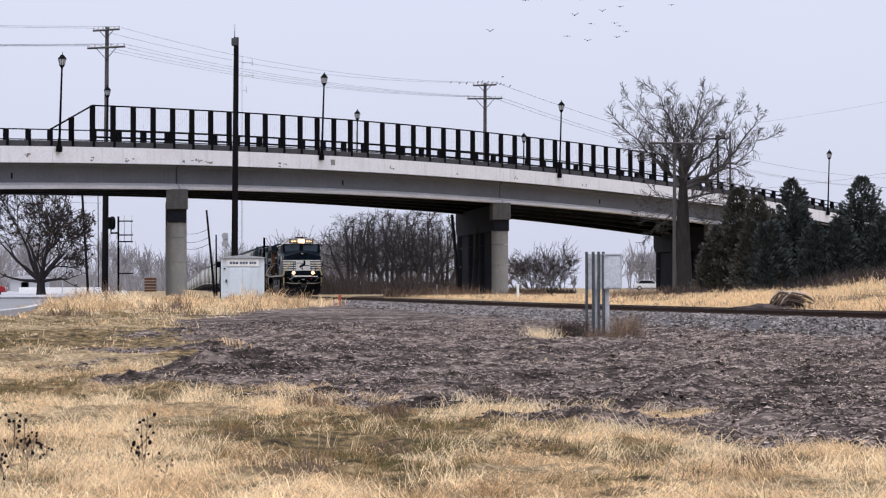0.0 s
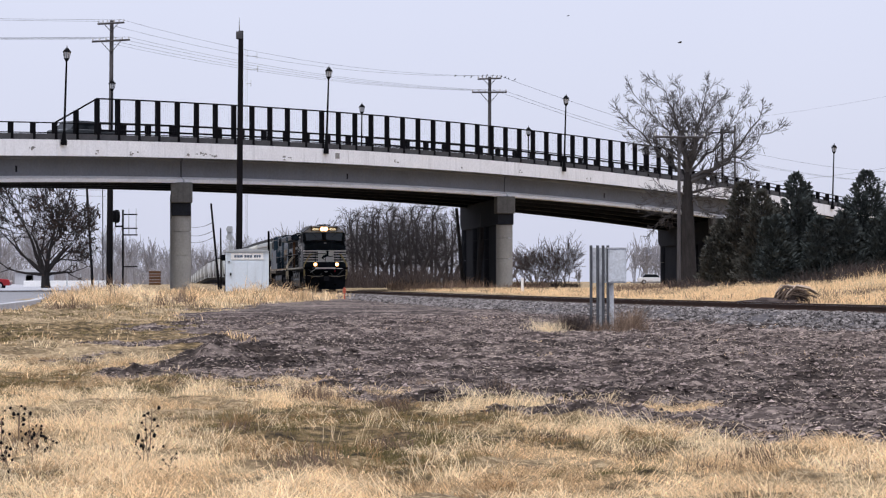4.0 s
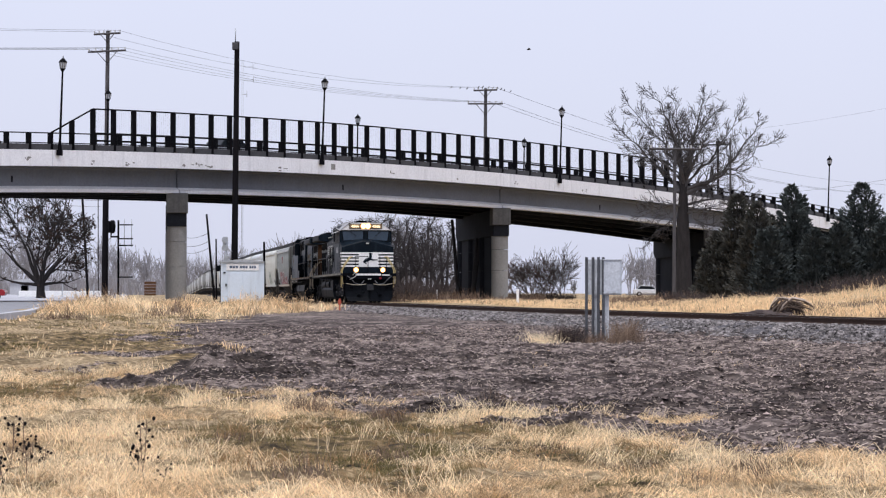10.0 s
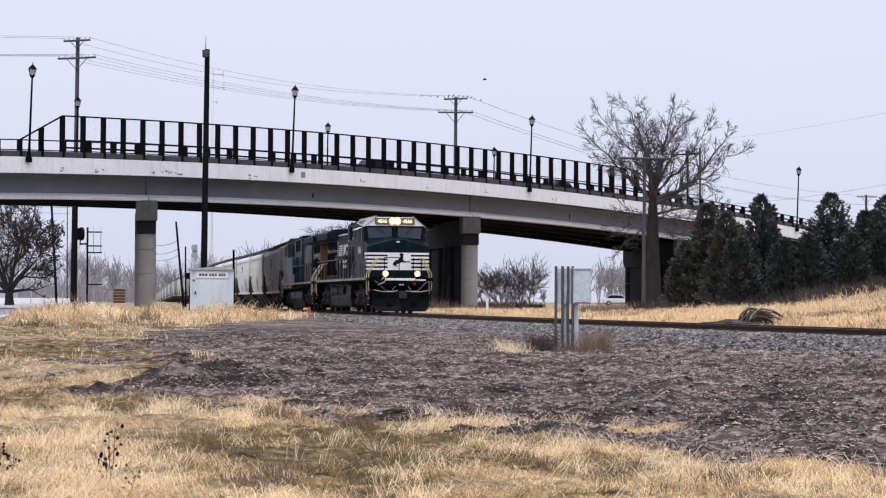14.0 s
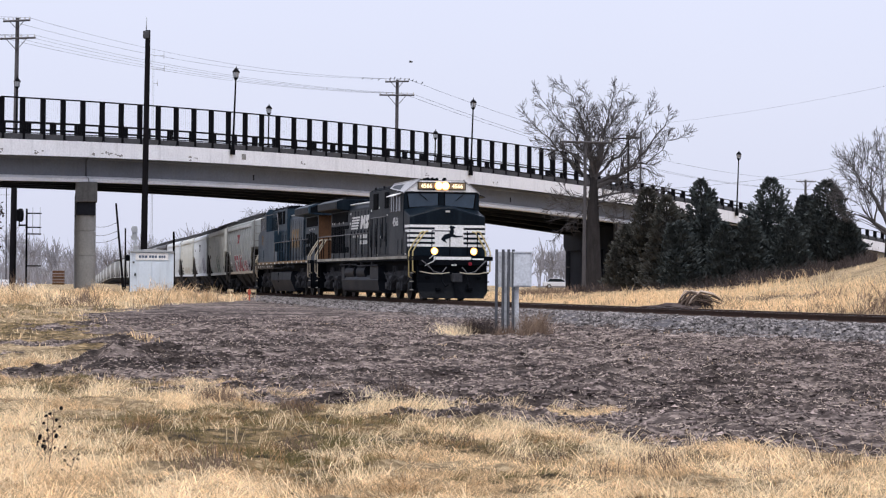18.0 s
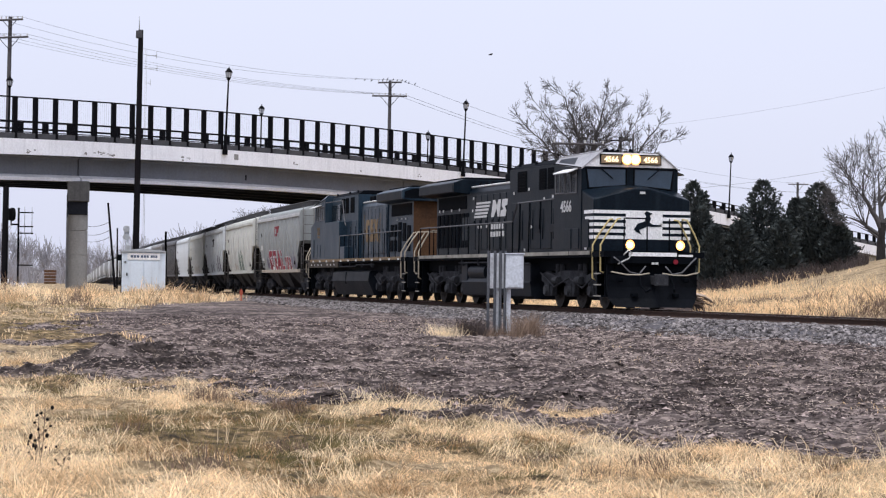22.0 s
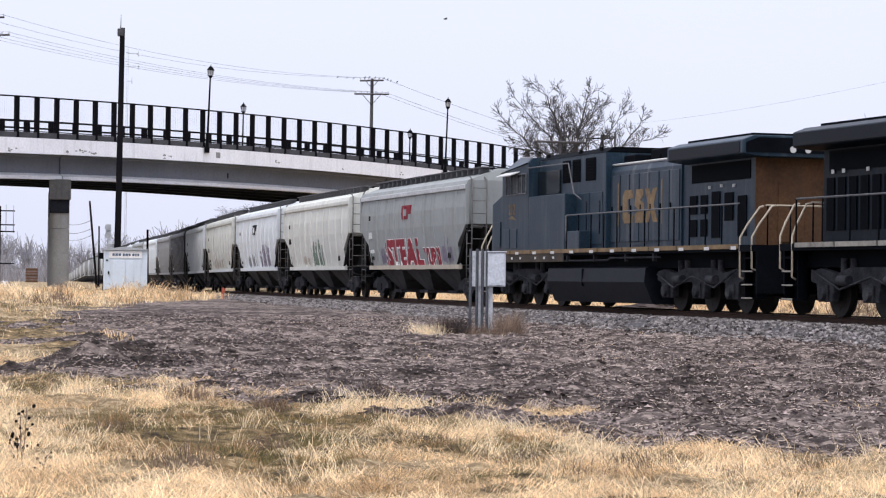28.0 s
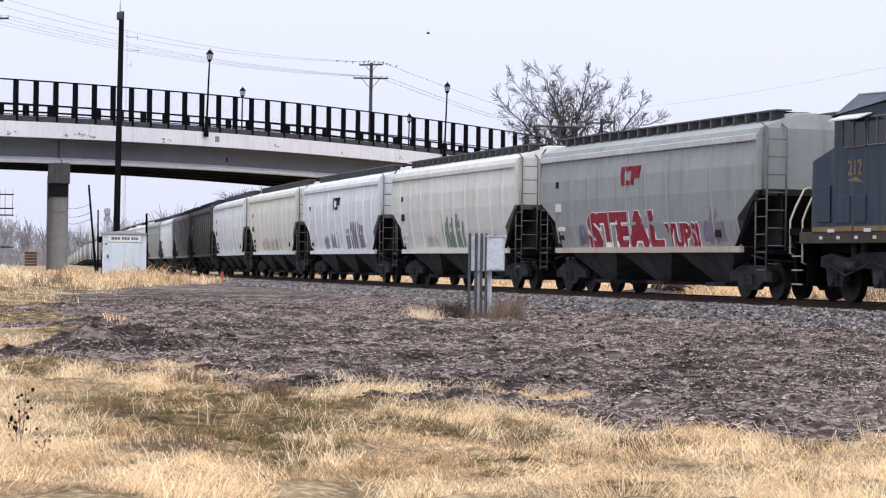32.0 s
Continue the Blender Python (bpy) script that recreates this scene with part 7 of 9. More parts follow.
def parked_car(px, d, paint, label, turn=0.0, x=None, y=None, z=None):
    if x is None:
        x, y = place(px, d)
        z = float(ground_z(x, y))
    C = thing("car", label, "car", pose(x, y, z, 0, 0, turn), "cars")
    bm = bmesh.new()
    extrude(bm, [(-2.2, 0.35), (2.2, 0.35), (2.25, 0.65), (2.1, 0.85), (1.1, 0.95), (-1.9, 0.98), (-2.2, 0.9)], "y", -0.88, 0.88)
    part("body", bm, paint, C, bevel=0.05)
    bm = bmesh.new()
    extrude(bm, [(-1.7, 0.96), (1.0, 0.93), (0.35, 1.4), (-1.2, 1.45)], "y", -0.74, 0.74)
    part("cabin", bm, M_DARKGLASS, C, bevel=0.05)
    bm = bmesh.new()
    extrude(bm, [(-1.2, 1.42), (0.35, 1.38), (0.2, 1.47), (-1.1, 1.5)], "y", -0.7, 0.7)
    part("roof", bm, paint, C, bevel=0.02)
    for ax in (-1.4, 1.4):
        for s in (-1, 1):
            bm = bmesh.new()
            tube(bm, (ax, s * 0.7, 0.33), (ax, s * 0.9, 0.33), 0.33, seg=14)
            wh = part("wheel", bm, M_SOOT, C)
            bm = bmesh.new()
            tube(bm, (ax, s * 0.9, 0.33), (ax, s * 0.91, 0.33), 0.2, seg=10)
            part("rim", bm, M_STEEL, wh)
    for s in (-1, 1):
        boxpart("headlight", (2.2, 2.27, min(s * 0.5, s * 0.8), max(s * 0.5, s * 0.8), 0.62, 0.76), M_OFFWHITE, C)
    return C


M_CARRED = mat("dark_red_car_paint", (0.30, 0.03, 0.035), (0.25, 0.025, 0.03), 0.25, scale=2, bump=0)
M_CARGREY = mat("dark_grey_car_paint", (0.06, 0.065, 0.07), (0.05, 0.055, 0.06), 0.25, scale=2, bump=0)
M_CARWHITE = mat("white_car_paint", (0.66, 0.67, 0.68), (0.6, 0.6, 0.62), 0.25, scale=2, bump=0)
parked_car(-26, 190, M_CARRED, "dark red car parked beyond the road", 5)
a, b = place(45, 235), place(205, 235)
o = boxpart("low_wall", (0, b[0] - a[0], 0, 0.4, 0, 0.75), M_WHITE, None, bevel=0.02)
o.matrix_basis = pose(*a, 0.7)
tagged(o, "long low white barrier wall beyond the road", "wall")
for px in (85, 122, 146, 178):
    x, y = place(px, 234)
    bm = bmesh.new()
    tube(bm, (0, 0, 0), (0, 0, 1.5), 0.06, seg=6)
    o = tagged(part("fence_post", bm, M_STEEL, None), "thin steel fence post beyond the road", "post", "fence posts beyond the road")
    o.matrix_basis = pose(x, y, 0.65)
parked_car(1160, 330, M_CARWHITE, "white car parked far beyond the track", 0)


# ---- plants ----
M_BARK = mat("grey_brown_bark", (0.040, 0.036, 0.036), (0.022, 0.020, 0.020), 0.95, scale=2, fine=14, stretch=(3, 3, 0.6))
M_TWIG = mat("grey_winter_twigs", (0.115, 0.108, 0.108), (0.070, 0.065, 0.066), 0.95, scale=2, fine=14)
M_SCRUB = mat("dark_scrub_twigs", (0.058, 0.052, 0.053), (0.036, 0.032, 0.033), 0.95, scale=2, fine=14)
# twigs of the farther scrub, greyed in their colour for haze
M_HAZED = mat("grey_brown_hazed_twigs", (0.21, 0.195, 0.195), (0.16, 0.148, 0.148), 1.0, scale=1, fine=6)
M_BUSH = mat("brown_bush_twigs", (0.17, 0.135, 0.128), (0.12, 0.095, 0.09), 0.95, scale=1, fine=8)
# twigs of the distant woods: the haze is put into this pale colour
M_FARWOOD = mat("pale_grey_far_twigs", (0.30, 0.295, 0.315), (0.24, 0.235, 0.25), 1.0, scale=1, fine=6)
M_NEEDLE = mat("dark_conifer_foliage", (0.046, 0.058, 0.058), (0.070, 0.077, 0.072), 0.9, scale=1.2, fine=20, island=0.2)
M_NEEDLE2 = mat("bronzed_conifer_foliage", (0.085, 0.078, 0.066), (0.055, 0.06, 0.054), 0.9, scale=1.2, fine=20, island=0.35)
M_STRAW = mat("golden_dry_grass", (0.95, 0.72, 0.44), (0.46, 0.31, 0.17), 0.8, scale=0.9, fine=7, spread=0.35, island=0.6, leafy=0.4)
M_PALE = mat("pale_bleached_grass", (1.0, 0.84, 0.57), (0.88, 0.66, 0.40), 0.8, scale=0.7, fine=9, island=0.35, leafy=0.4)
M_FIELD = mat("smooth_bright_field_grass", (0.98, 0.75, 0.46), (0.80, 0.58, 0.34), 0.8, scale=0.25, fine=5, island=0.22, leafy=0.4)
M_RUSSET = mat("russet_withered_grass", (0.44, 0.27, 0.13), (0.26, 0.165, 0.085), 0.85, scale=0.9, fine=9, island=0.5, leafy=0.3)
M_OLIVE = mat("olive_green_grass", (0.105, 0.096, 0.040), (0.26, 0.20, 0.092), 0.85, scale=0.9, fine=9, island=0.5, leafy=0.3)
M_WEED = mat("brown_dead_weeds", (0.25, 0.175, 0.125), (0.13, 0.092, 0.07), 0.9, scale=3, fine=12, island=0.4)
M_CLOD = mat("brown_purple_clods", (0.16, 0.126, 0.116), (0.05, 0.038, 0.036), 0.95, scale=4, fine=20, spread=0.4, island=0.75)

M_CRUMB = mat("dry_and_damp_earth_crumbs", (0.27, 0.215, 0.195), (0.042, 0.032, 0.030), 0.95, scale=7, fine=20, spread=0.25, island=0.85)


class Limbs:
    """Collects tapered limbs as plain vertex and face lists."""

    def __init__(self):
        self.v, self.f = [], []

    def limb(self, pts, radii, seg):
        base = len(self.v)
        for k, (p, r) in enumerate(zip(pts, radii)):
            d = (pts[min(k + 1, len(pts) - 1)] - pts[max(k - 1, 0)]).normalized()
            u = d.orthogonal().normalized()
            w = d.cross(u)
            for i in range(seg):
                a = 2 * math.pi * i / seg
                self.v.append(p + u * (r * math.cos(a)) + w * (r * math.sin(a)))
        for k in range(len(pts) - 1):
            for i in range(seg):
                a, b = base + k * seg + i, base + k * seg + (i + 1) % seg
                self.f.append((a, b, b + seg, a + seg))


def branch(L, rnd, p, d, length, r, level, levels, up, wide, twist, thin, kids, inside=None):
    """One limb and, from it, the next smaller ones."""
    n = 4 if level < 2 else 3
    pts, radii, q, dd = [p.copy()], [r], p.copy(), d.copy()
    for k in range(n):
        dd = (dd + Vector((rnd.gauss(0, twist), rnd.gauss(0, twist), rnd.gauss(0, twist) + up))).normalized()
        q = q + dd * (length / n)
        if inside and level > 2 and not inside(q):
            break
        pts.append(q.copy())
        radii.append(max(thin, r * (1 - 0.62 * (k + 1) / n)))
    if len(pts) < 2:
        return
    L.limb(pts, radii, 7 if level == 0 else 5 if level < 3 else 3)
    if level >= levels:
        return
    n = len(pts) - 1
    count = kids[min(level, len(kids) - 1)]
    for i in range(count):
        t = 1.0 if i == 0 else rnd.uniform(0.35, 0.98)
        k = min(n - 1, int(t * n))
        a, b = pts[k], pts[k + 1]
        s = a.lerp(b, t * n - k)
        along = (b - a).normalized()
        side = along.orthogonal().normalized()
        side.rotate(Matrix.Rotation(rnd.uniform(0, 6.283), 3, along))
        ang = rnd.uniform(0.35, 1.0) * wide * (0.5 if i == 0 else 1)
        nd = (along * math.cos(ang) + side * math.sin(ang)).normalized()
        branch(L, rnd, s, nd, length * rnd.uniform(0.58, 0.82), max(thin, radii[k + 1] * rnd.uniform(0.62, 0.85)), level + 1, levels, up, wide, twist, thin, kids, inside)


def bare_tree(name, x, y, z, height, trunk, r, seed, label, limbs, levels=6, wide=0.75, up=0.05, thin=0.013, kids=(3, 3, 3, 3, 3, 3), material=None, twigs=None, group="", category="tree", lobes=(), leaves=0):
    """A leafless tree: a trunk and a crown of limbs (their first directions and lengths given)."""
    rnd = random.Random(seed)
    T = thing(name, label, category, pose(x, y, z), group)
    base = Limbs()
    pts = [Vector((0, 0, -0.4)), Vector((0.02, 0, trunk * 0.3)), Vector((rnd.uniform(-0.1, 0.1), 0, trunk * 0.7)), Vector((rnd.uniform(-0.15, 0.15), 0, trunk + 0.3))]
    base.limb(pts, [r * 1.35, r, r * 0.85, r * (0.8 if trunk < 7 else 0.4)], 12)
    tob = raw("trunk", base.v, base.f, material or M_BARK, T, smooth=True)
    crown = Limbs()

    def inside(q):
        return any(((q.x - a) / d) ** 2 + ((q.y - b) / e) ** 2 + ((q.z - c) / f) ** 2 < 1 + rnd.uniform(-0.15, 0.15) for a, b, c, d, e, f in lobes)

    for dx, dy, dz, ln, rr, h in limbs:
        branch(crown, rnd, Vector((0, 0, trunk * h)), Vector((dx, dy, dz)).normalized(), ln, r * rr, 1, levels, up, wide, 0.13, thin, kids, inside if lobes else None)
    raw("crown", crown.v, crown.f, twigs or M_TWIG, T, smooth=True)
    if leaves:
        rng = np.random.default_rng(seed)
        c = np.array([tuple(crown.v[k]) for k in rng.integers(len(crown.v) // 3, len(crown.v), leaves)]) + rng.normal(0, 0.15, (leaves, 3))
        a, b = rng.normal(0, 0.07, (leaves, 3)), rng.normal(0, 0.07, (leaves, 3))
        V4 = np.stack([c - a, c + b, c + a, c - b * 0.8], 1).reshape(-1, 3)
        raw("dead_leaves", V4.tolist(), (np.arange(leaves)[:, None] * 4 + np.array([[0, 1, 2, 3]])).tolist(), M_LEAF, T)
    return T


def spreading_tree(x, y, z, fork, r, seed, label, arms):
    """A leafless tree whose long curved arms leave the trunk near its fork; of each arm: its height there, its bend and its end from there, its thickness."""
    rnd = random.Random(seed)
    T = thing("bare_tree", label, "tree", pose(x, y, z))
    base, crown = Limbs(), Limbs()
    base.limb([Vector((0, 0, -0.4)), Vector((0.03, 0, fork * 0.3)), Vector((-0.05, 0, fork * 0.7)), Vector((0, 0, fork + 0.3))], [r * 1.35, r, r * 0.86, r * 0.5], 12)
    raw("trunk", base.v, base.f, M_BARK, T, smooth=True)
    for h, bx, by, bz, ex, ey, ez, thick in arms:
        p0, p1, p2 = Vector((0, 0, h)), Vector((bx * 0.85, by, h + bz * 0.9)), Vector((ex * 0.82, ey * 0.85, h + ez * 0.91))
        span = (p1 - p0).length + (p2 - p1).length
        n = max(6, int(span / 0.55))
        pts, radii = [], []
        for k in range(n + 1):
            t = k / n
            wob = 0.09 * min(1, 3 * t)
            pts.append(p0 * (1 - t) ** 2 + p1 * 2 * t * (1 - t) + p2 * t * t + Vector((rnd.gauss(0, wob), rnd.gauss(0, wob), rnd.gauss(0, wob))))
            radii.append(max(0.018, r * thick * (1 - 0.93 * t ** 0.8)))
        crown.limb(pts, radii, 6)
        for k in range(max(1, n // 5), n + 1):
            along = (pts[k] - pts[k - 1]).normalized()
            for j in range(3 if k > n // 3 else 2):
                side = along.orthogonal().normalized()
                side.rotate(Matrix.Rotation(rnd.uniform(0, 6.283), 3, along))
                ang = rnd.uniform(0.4, 1.05) if k < n else rnd.uniform(0.1, 0.6)
                d = (along * math.cos(ang) + side * math.sin(ang) + Vector((0, 0, 0.15))).normalized()
                branch(crown, rnd, pts[k].copy(), d, rnd.uniform(0.6, 1.15) * (1.15 - 0.45 * k / n), max(0.018, radii[k] * 0.55), 3, 5, 0.03, 0.85, 0.16, 0.013, (3, 3, 3, 3, 4, 3))
    raw("crown", crown.v, crown.f, M_TWIG, T, smooth=True)


def grown_tree(x, y, z, seed, label, trunk, r, lobes, points=700, step=0.3, reach=2.6, kill=0.55, tip=0.013, twigs=3, twig_len=0.5, material=None, twig_mat=None, stems=((0, 0),), leaves=0, name="bare_tree", group="", droop=0.0):
    """A leafless tree whose limbs grow towards points scattered in the lobes of its crown (centre and half sizes of each)."""
    rng = np.random.default_rng(seed)
    T = thing(name, label, "tree", pose(x, y, z), group)
    vol = np.array([(l[3] * l[4] * l[5]) ** 0.75 for l in lobes])
    which = rng.choice(len(lobes), points, p=vol / vol.sum())
    d = rng.normal(0, 1, (points, 3))
    d /= np.linalg.norm(d, axis=1, keepdims=True)
    L = np.array(lobes, float)
    goals = L[which, :3] + d * (rng.uniform(0, 1, (points, 1)) ** 0.42) * L[which, 3:]
    goals[:, :2] += 0.12 * rng.normal(0, 1, (points, 2))
    pos, par = [], []
    for sx, sy in stems:
        n = max(2, int(trunk / step))
        for k in range(n + 1):
            pos.append(np.array([sx * k / n + 0.03 * rng.normal(), sy * k / n + 0.03 * rng.normal(), -0.4 + (trunk + 0.4) * k / n]))
            par.append(-1 if k == 0 else len(pos) - 2)
    P = np.array(pos)
    near_i = np.zeros(points, int)
    near_d = np.full(points, 1e9)

    def update(lo):
        dd = np.linalg.norm(goals[:, None, :] - P[None, lo:, :], axis=2)
        k = dd.argmin(1)
        m = dd[np.arange(len(goals)), k]
        better = m < near_d
        near_i[better], near_d[better] = k[better] + lo, m[better]

    update(0)
    used = set()
    for it in range(170):
        live = near_d > kill
        if not live.any():
            break
        close = live & (near_d < (reach if it > 12 else 30.0))
        if not close.any():
            close = live
        lo = len(P)
        fresh = []
        for i in np.unique(near_i[close]):
            m = close & (near_i == i)
            v = goals[m] - P[i]
            v = (v / np.linalg.norm(v, axis=1, keepdims=True)).sum(0) + rng.normal(0, 0.28, 3)
            v[2] -= droop
            q = P[i] + v / (np.linalg.norm(v) + 1e-9) * step
            key = (int(i), int(round(q[0] * 6)), int(round(q[1] * 6)), int(round(q[2] * 6)))
            if key in used:
                continue
            used.add(key)
            fresh.append(q)
            par.append(int(i))
        if not fresh:
            break
        P = np.vstack([P, np.array(fresh)])
        update(lo)
    n = len(P)
    kids = [[] for _ in range(n)]
    for i, p in enumerate(par):
        if p >= 0:
            kids[p].append(i)
    w = np.zeros(n)
    for i in range(n - 1, -1, -1):
        w[i] = max(tip ** 2.25, w[i])
        if par[i] >= 0:
            w[par[i]] += w[i]
    rad = w ** (1 / 2.25)
    roots = [i for i in range(n) if par[i] < 0]
    k = r / max(rad[i] for i in roots)
    rad = tip + (rad - tip) * k * (rad / rad.max()) ** 0.12
    wood, crown = Limbs(), Limbs()
    stack = [(i, None) for i in roots]
    while stack:
        i, before = stack.pop()
        chain = ([before] if before is not None else []) + [i]
        while kids[chain[-1]]:
            ks = sorted(kids[chain[-1]], key=lambda c: -w[c])
            stack += [(c, chain[-1]) for c in ks[1:]]
            chain.append(ks[0])
        if len(chain) < 2:
            continue
        radii = [float(rad[c]) for c in chain]
        if before is not None:
            radii[0] = radii[1]
        if before is None and len(stems) == 1:
            radii[0] *= 1.5
        (wood if before is None else crown).limb([Vector(P[c]) for c in chain], radii, 10 if before is None else 6 if radii[0] > 0.08 else 4 if radii[0] > 0.03 else 3)
    # fine twigs on the outer wood
    for i in range(n):
        if rad[i] > tip * 3.2 or par[i] < 0 or P[i][2] < trunk:
            continue
        along = P[i] - P[par[i]]
        along /= np.linalg.norm(along) + 1e-9
        for q in range(twigs if not kids[i] else max(1, twigs - 1)):
            v = along * rng.uniform(0.4, 1.0) + rng.normal(0, 0.55, 3)
            v /= np.linalg.norm(v)
            ln = twig_len * rng.uniform(0.4, 1.1)
            mid = P[i] + v * ln * 0.5
            end = mid + (v + rng.normal(0, 0.3, 3)) * ln * 0.5
            crown.limb([Vector(P[i]), Vector(mid), Vector(end)], [tip, tip * 0.8, tip * 0.5], 3)
    raw("trunk", wood.v, wood.f, material or M_BARK, T, smooth=True)
    raw("crown", crown.v, crown.f, twig_mat or M_TWIG, T, smooth=True)
    if leaves:
        c = P[rng.choice(np.nonzero(rad < tip * 3)[0], leaves)] + rng.normal(0, 0.22, (leaves, 3))
        a, b = rng.normal(0, 0.07, (leaves, 3)), rng.normal(0, 0.07, (leaves, 3))
        V4 = np.stack([c - a, c + b, c + a, c - b * 0.8], 1).reshape(-1, 3)
        raw("dead_leaves", V4.tolist(), (np.arange(leaves)[:, None] * 4 + np.array([[0, 1, 2, 3]])).tolist(), M_LEAF, T)
    return T


M_LEAF = mat("dark_withered_leaves", (0.035, 0.025, 0.022), (0.06, 0.04, 0.033), 0.9, scale=3, island=0.5)
# the big tree before the bridge: two lobes over a forking trunk
x, y = place(1222, 150)
spreading_tree(x, y, float(ground_z(x, y)), 7.6, 0.46, 5, "large leafless spreading tree before the bridge",
               ((6.9, -1.5, 0.3, 2.1, -5.4, 0.4, 4.9, 0.50), (7.4, -0.2, 0.0, 3.0, -2.3, -0.4, 6.6, 0.52), (8.4, -1.2, 0.6, 2.1, -3.9, 1.2, 4.5, 0.30),
                (7.2, 0.6, -0.2, 3.0, 1.3, -0.6, 6.4, 0.48), (8.2, 0.6, 0.5, 2.4, 2.5, 1.0, 4.6, 0.28), (7.0, 3.0, 0.1, 1.0, 5.9, 0.3, 5.0, 0.50),
                (7.3, 3.0, -0.4, 0.7, 6.6, -0.8, 3.2, 0.34), (7.6, 2.6, 0.8, 2.2, 4.4, 1.3, 4.9, 0.30), (7.6, -1.6, -0.6, 2.2, -4.0, -1.0, 2.4, 0.26),
                (7.4, 0.0, 1.4, 2.6, -0.4, 2.6, 5.6, 0.36), (7.5, -0.4, -1.2, 2.2, -1.4, -2.4, 4.6, 0.30), (7.6, 0.9, -1.0, 2.0, 2.0, -2.2, 4.0, 0.28),
                (6.3, 2.4, 0.4, 0.6, 5.6, 0.8, 0.7, 0.24), (6.0, 1.8, -0.5, 0.4, 3.9, -0.8, -0.3, 0.20), (6.2, -1.4, -0.3, 0.5, -3.1, -0.8, -0.4, 0.20),
                (5.6, -1.0, 0.5, 0.0, -2.4, 0.7, -1.2, 0.16), (5.8, 0.7, -0.9, 0.1, 1.6, -1.6, -1.2, 0.16)))
# dense dark tree beyond the road, withered leaves still on it
x, y = place(84, 195)
bare_tree("bare_tree", x, y, 0.6, 9.0, 1.4, 0.40, 11, "dense dark tree with withered leaves beyond the road",
          ((-0.8, 0, 0.7, 3.46, 0.6, 1), (-0.3, 0.3, 1, 3.75, 0.6, 1), (0.3, -0.2, 1, 3.75, 0.6, 1), (0.7, 0, 0.8, 2.91, 0.55, 1), (1, 0.2, 0.35, 2.34, 0.4, 0.95), (-1, -0.2, 0.3, 3.28, 0.4, 0.95), (0.1, -0.7, 0.8, 3.18, 0.4, 1), (-0.55, 0.1, 0.9, 3.56, 0.5, 1), (0.5, 0.2, 1, 3.18, 0.5, 1)),
          levels=6, wide=0.9, up=0.0, thin=0.026, kids=(3, 3, 4, 3, 3, 2), twigs=M_BARK, lobes=((-0.2, 0, 5.9, 4.9, 4.5, 5.0),), leaves=2200)
# tree on the rise at the far side of the field
x, y = place(1752, 128)
bare_tree("bare_tree", x, y, place(1752, 128, 468)[2], 9.0, 2.2, 0.26, 17, "leafless tree on the grassy rise",
          ((-0.55, 0, 0.9, 2.2, 0.7, 1.0), (0.1, 0.2, 1.0, 2.4, 0.7, 1.0), (0.7, 0, 0.8, 2.3, 0.6, 1.0), (-0.9, 0.1, 0.6, 2.0, 0.5, 0.8), (0.95, -0.1, 0.5, 1.9, 0.45, 0.9), (-0.6, -0.3, 0.35, 1.6, 0.3, 0.7)),
          levels=7, wide=0.75, up=0.03, thin=0.012, kids=(3, 4, 3, 3, 3, 2, 2), lobes=((0, 0, 5.6, 3.3, 3.0, 2.9), (-1.9, 0, 4.0, 1.8, 1.8, 1.8), (1.8, 0, 4.2, 1.8, 1.8, 1.8)))
# scrub behind the bridge, many-stemmed
rs = random.Random(40)
for k, (px, d, hgt) in enumerate(((548, 262, 6.2), (590, 250, 7.4), (632, 240, 8.6), (668, 236, 8.9), (700, 240, 9.2), (735, 232, 9.0), (770, 240, 9.2), (798, 245, 8.2), (650, 262, 8.2), (752, 262, 8.6), (714, 258, 8.8), (612, 268, 7.2))):
    x, y = place(px, d)
    near = px > 600 and d < 250
    if near:
        grown_tree(x, y, 0.6, 50 + k, "many-stemmed dark leafless scrub tree behind the bridge", 1.3, 0.24,
                   ((0, 0, hgt * 0.66, hgt * 0.40, hgt * 0.25, hgt * 0.33), (-0.22 * hgt, 0, hgt * 0.45, hgt * 0.26, hgt * 0.2, hgt * 0.25), (0.22 * hgt, 0, hgt * 0.45, hgt * 0.26, hgt * 0.2, hgt * 0.25)),
                   points=560, step=0.34, kill=0.5, tip=0.022, twigs=4, twig_len=0.8, material=M_SCRUB, twig_mat=M_SCRUB, stems=((-0.7, 0.1), (-0.2, -0.2), (0.25, 0.2), (0.75, 0)), group="scrub trees behind the bridge")
        continue
    # farther scrub takes the haze-greyed twig colour
    limbs = tuple((rs.uniform(-0.75, 0.75), rs.uniform(-0.4, 0.4), 1.0, hgt * rs.uniform(0.34, 0.46), rs.uniform(0.5, 0.85), 1.0) for _ in range(6))
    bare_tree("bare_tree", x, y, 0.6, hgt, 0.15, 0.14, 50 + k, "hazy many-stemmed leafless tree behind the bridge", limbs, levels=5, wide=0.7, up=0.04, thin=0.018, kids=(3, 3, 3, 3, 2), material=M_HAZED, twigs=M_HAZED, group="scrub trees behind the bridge")
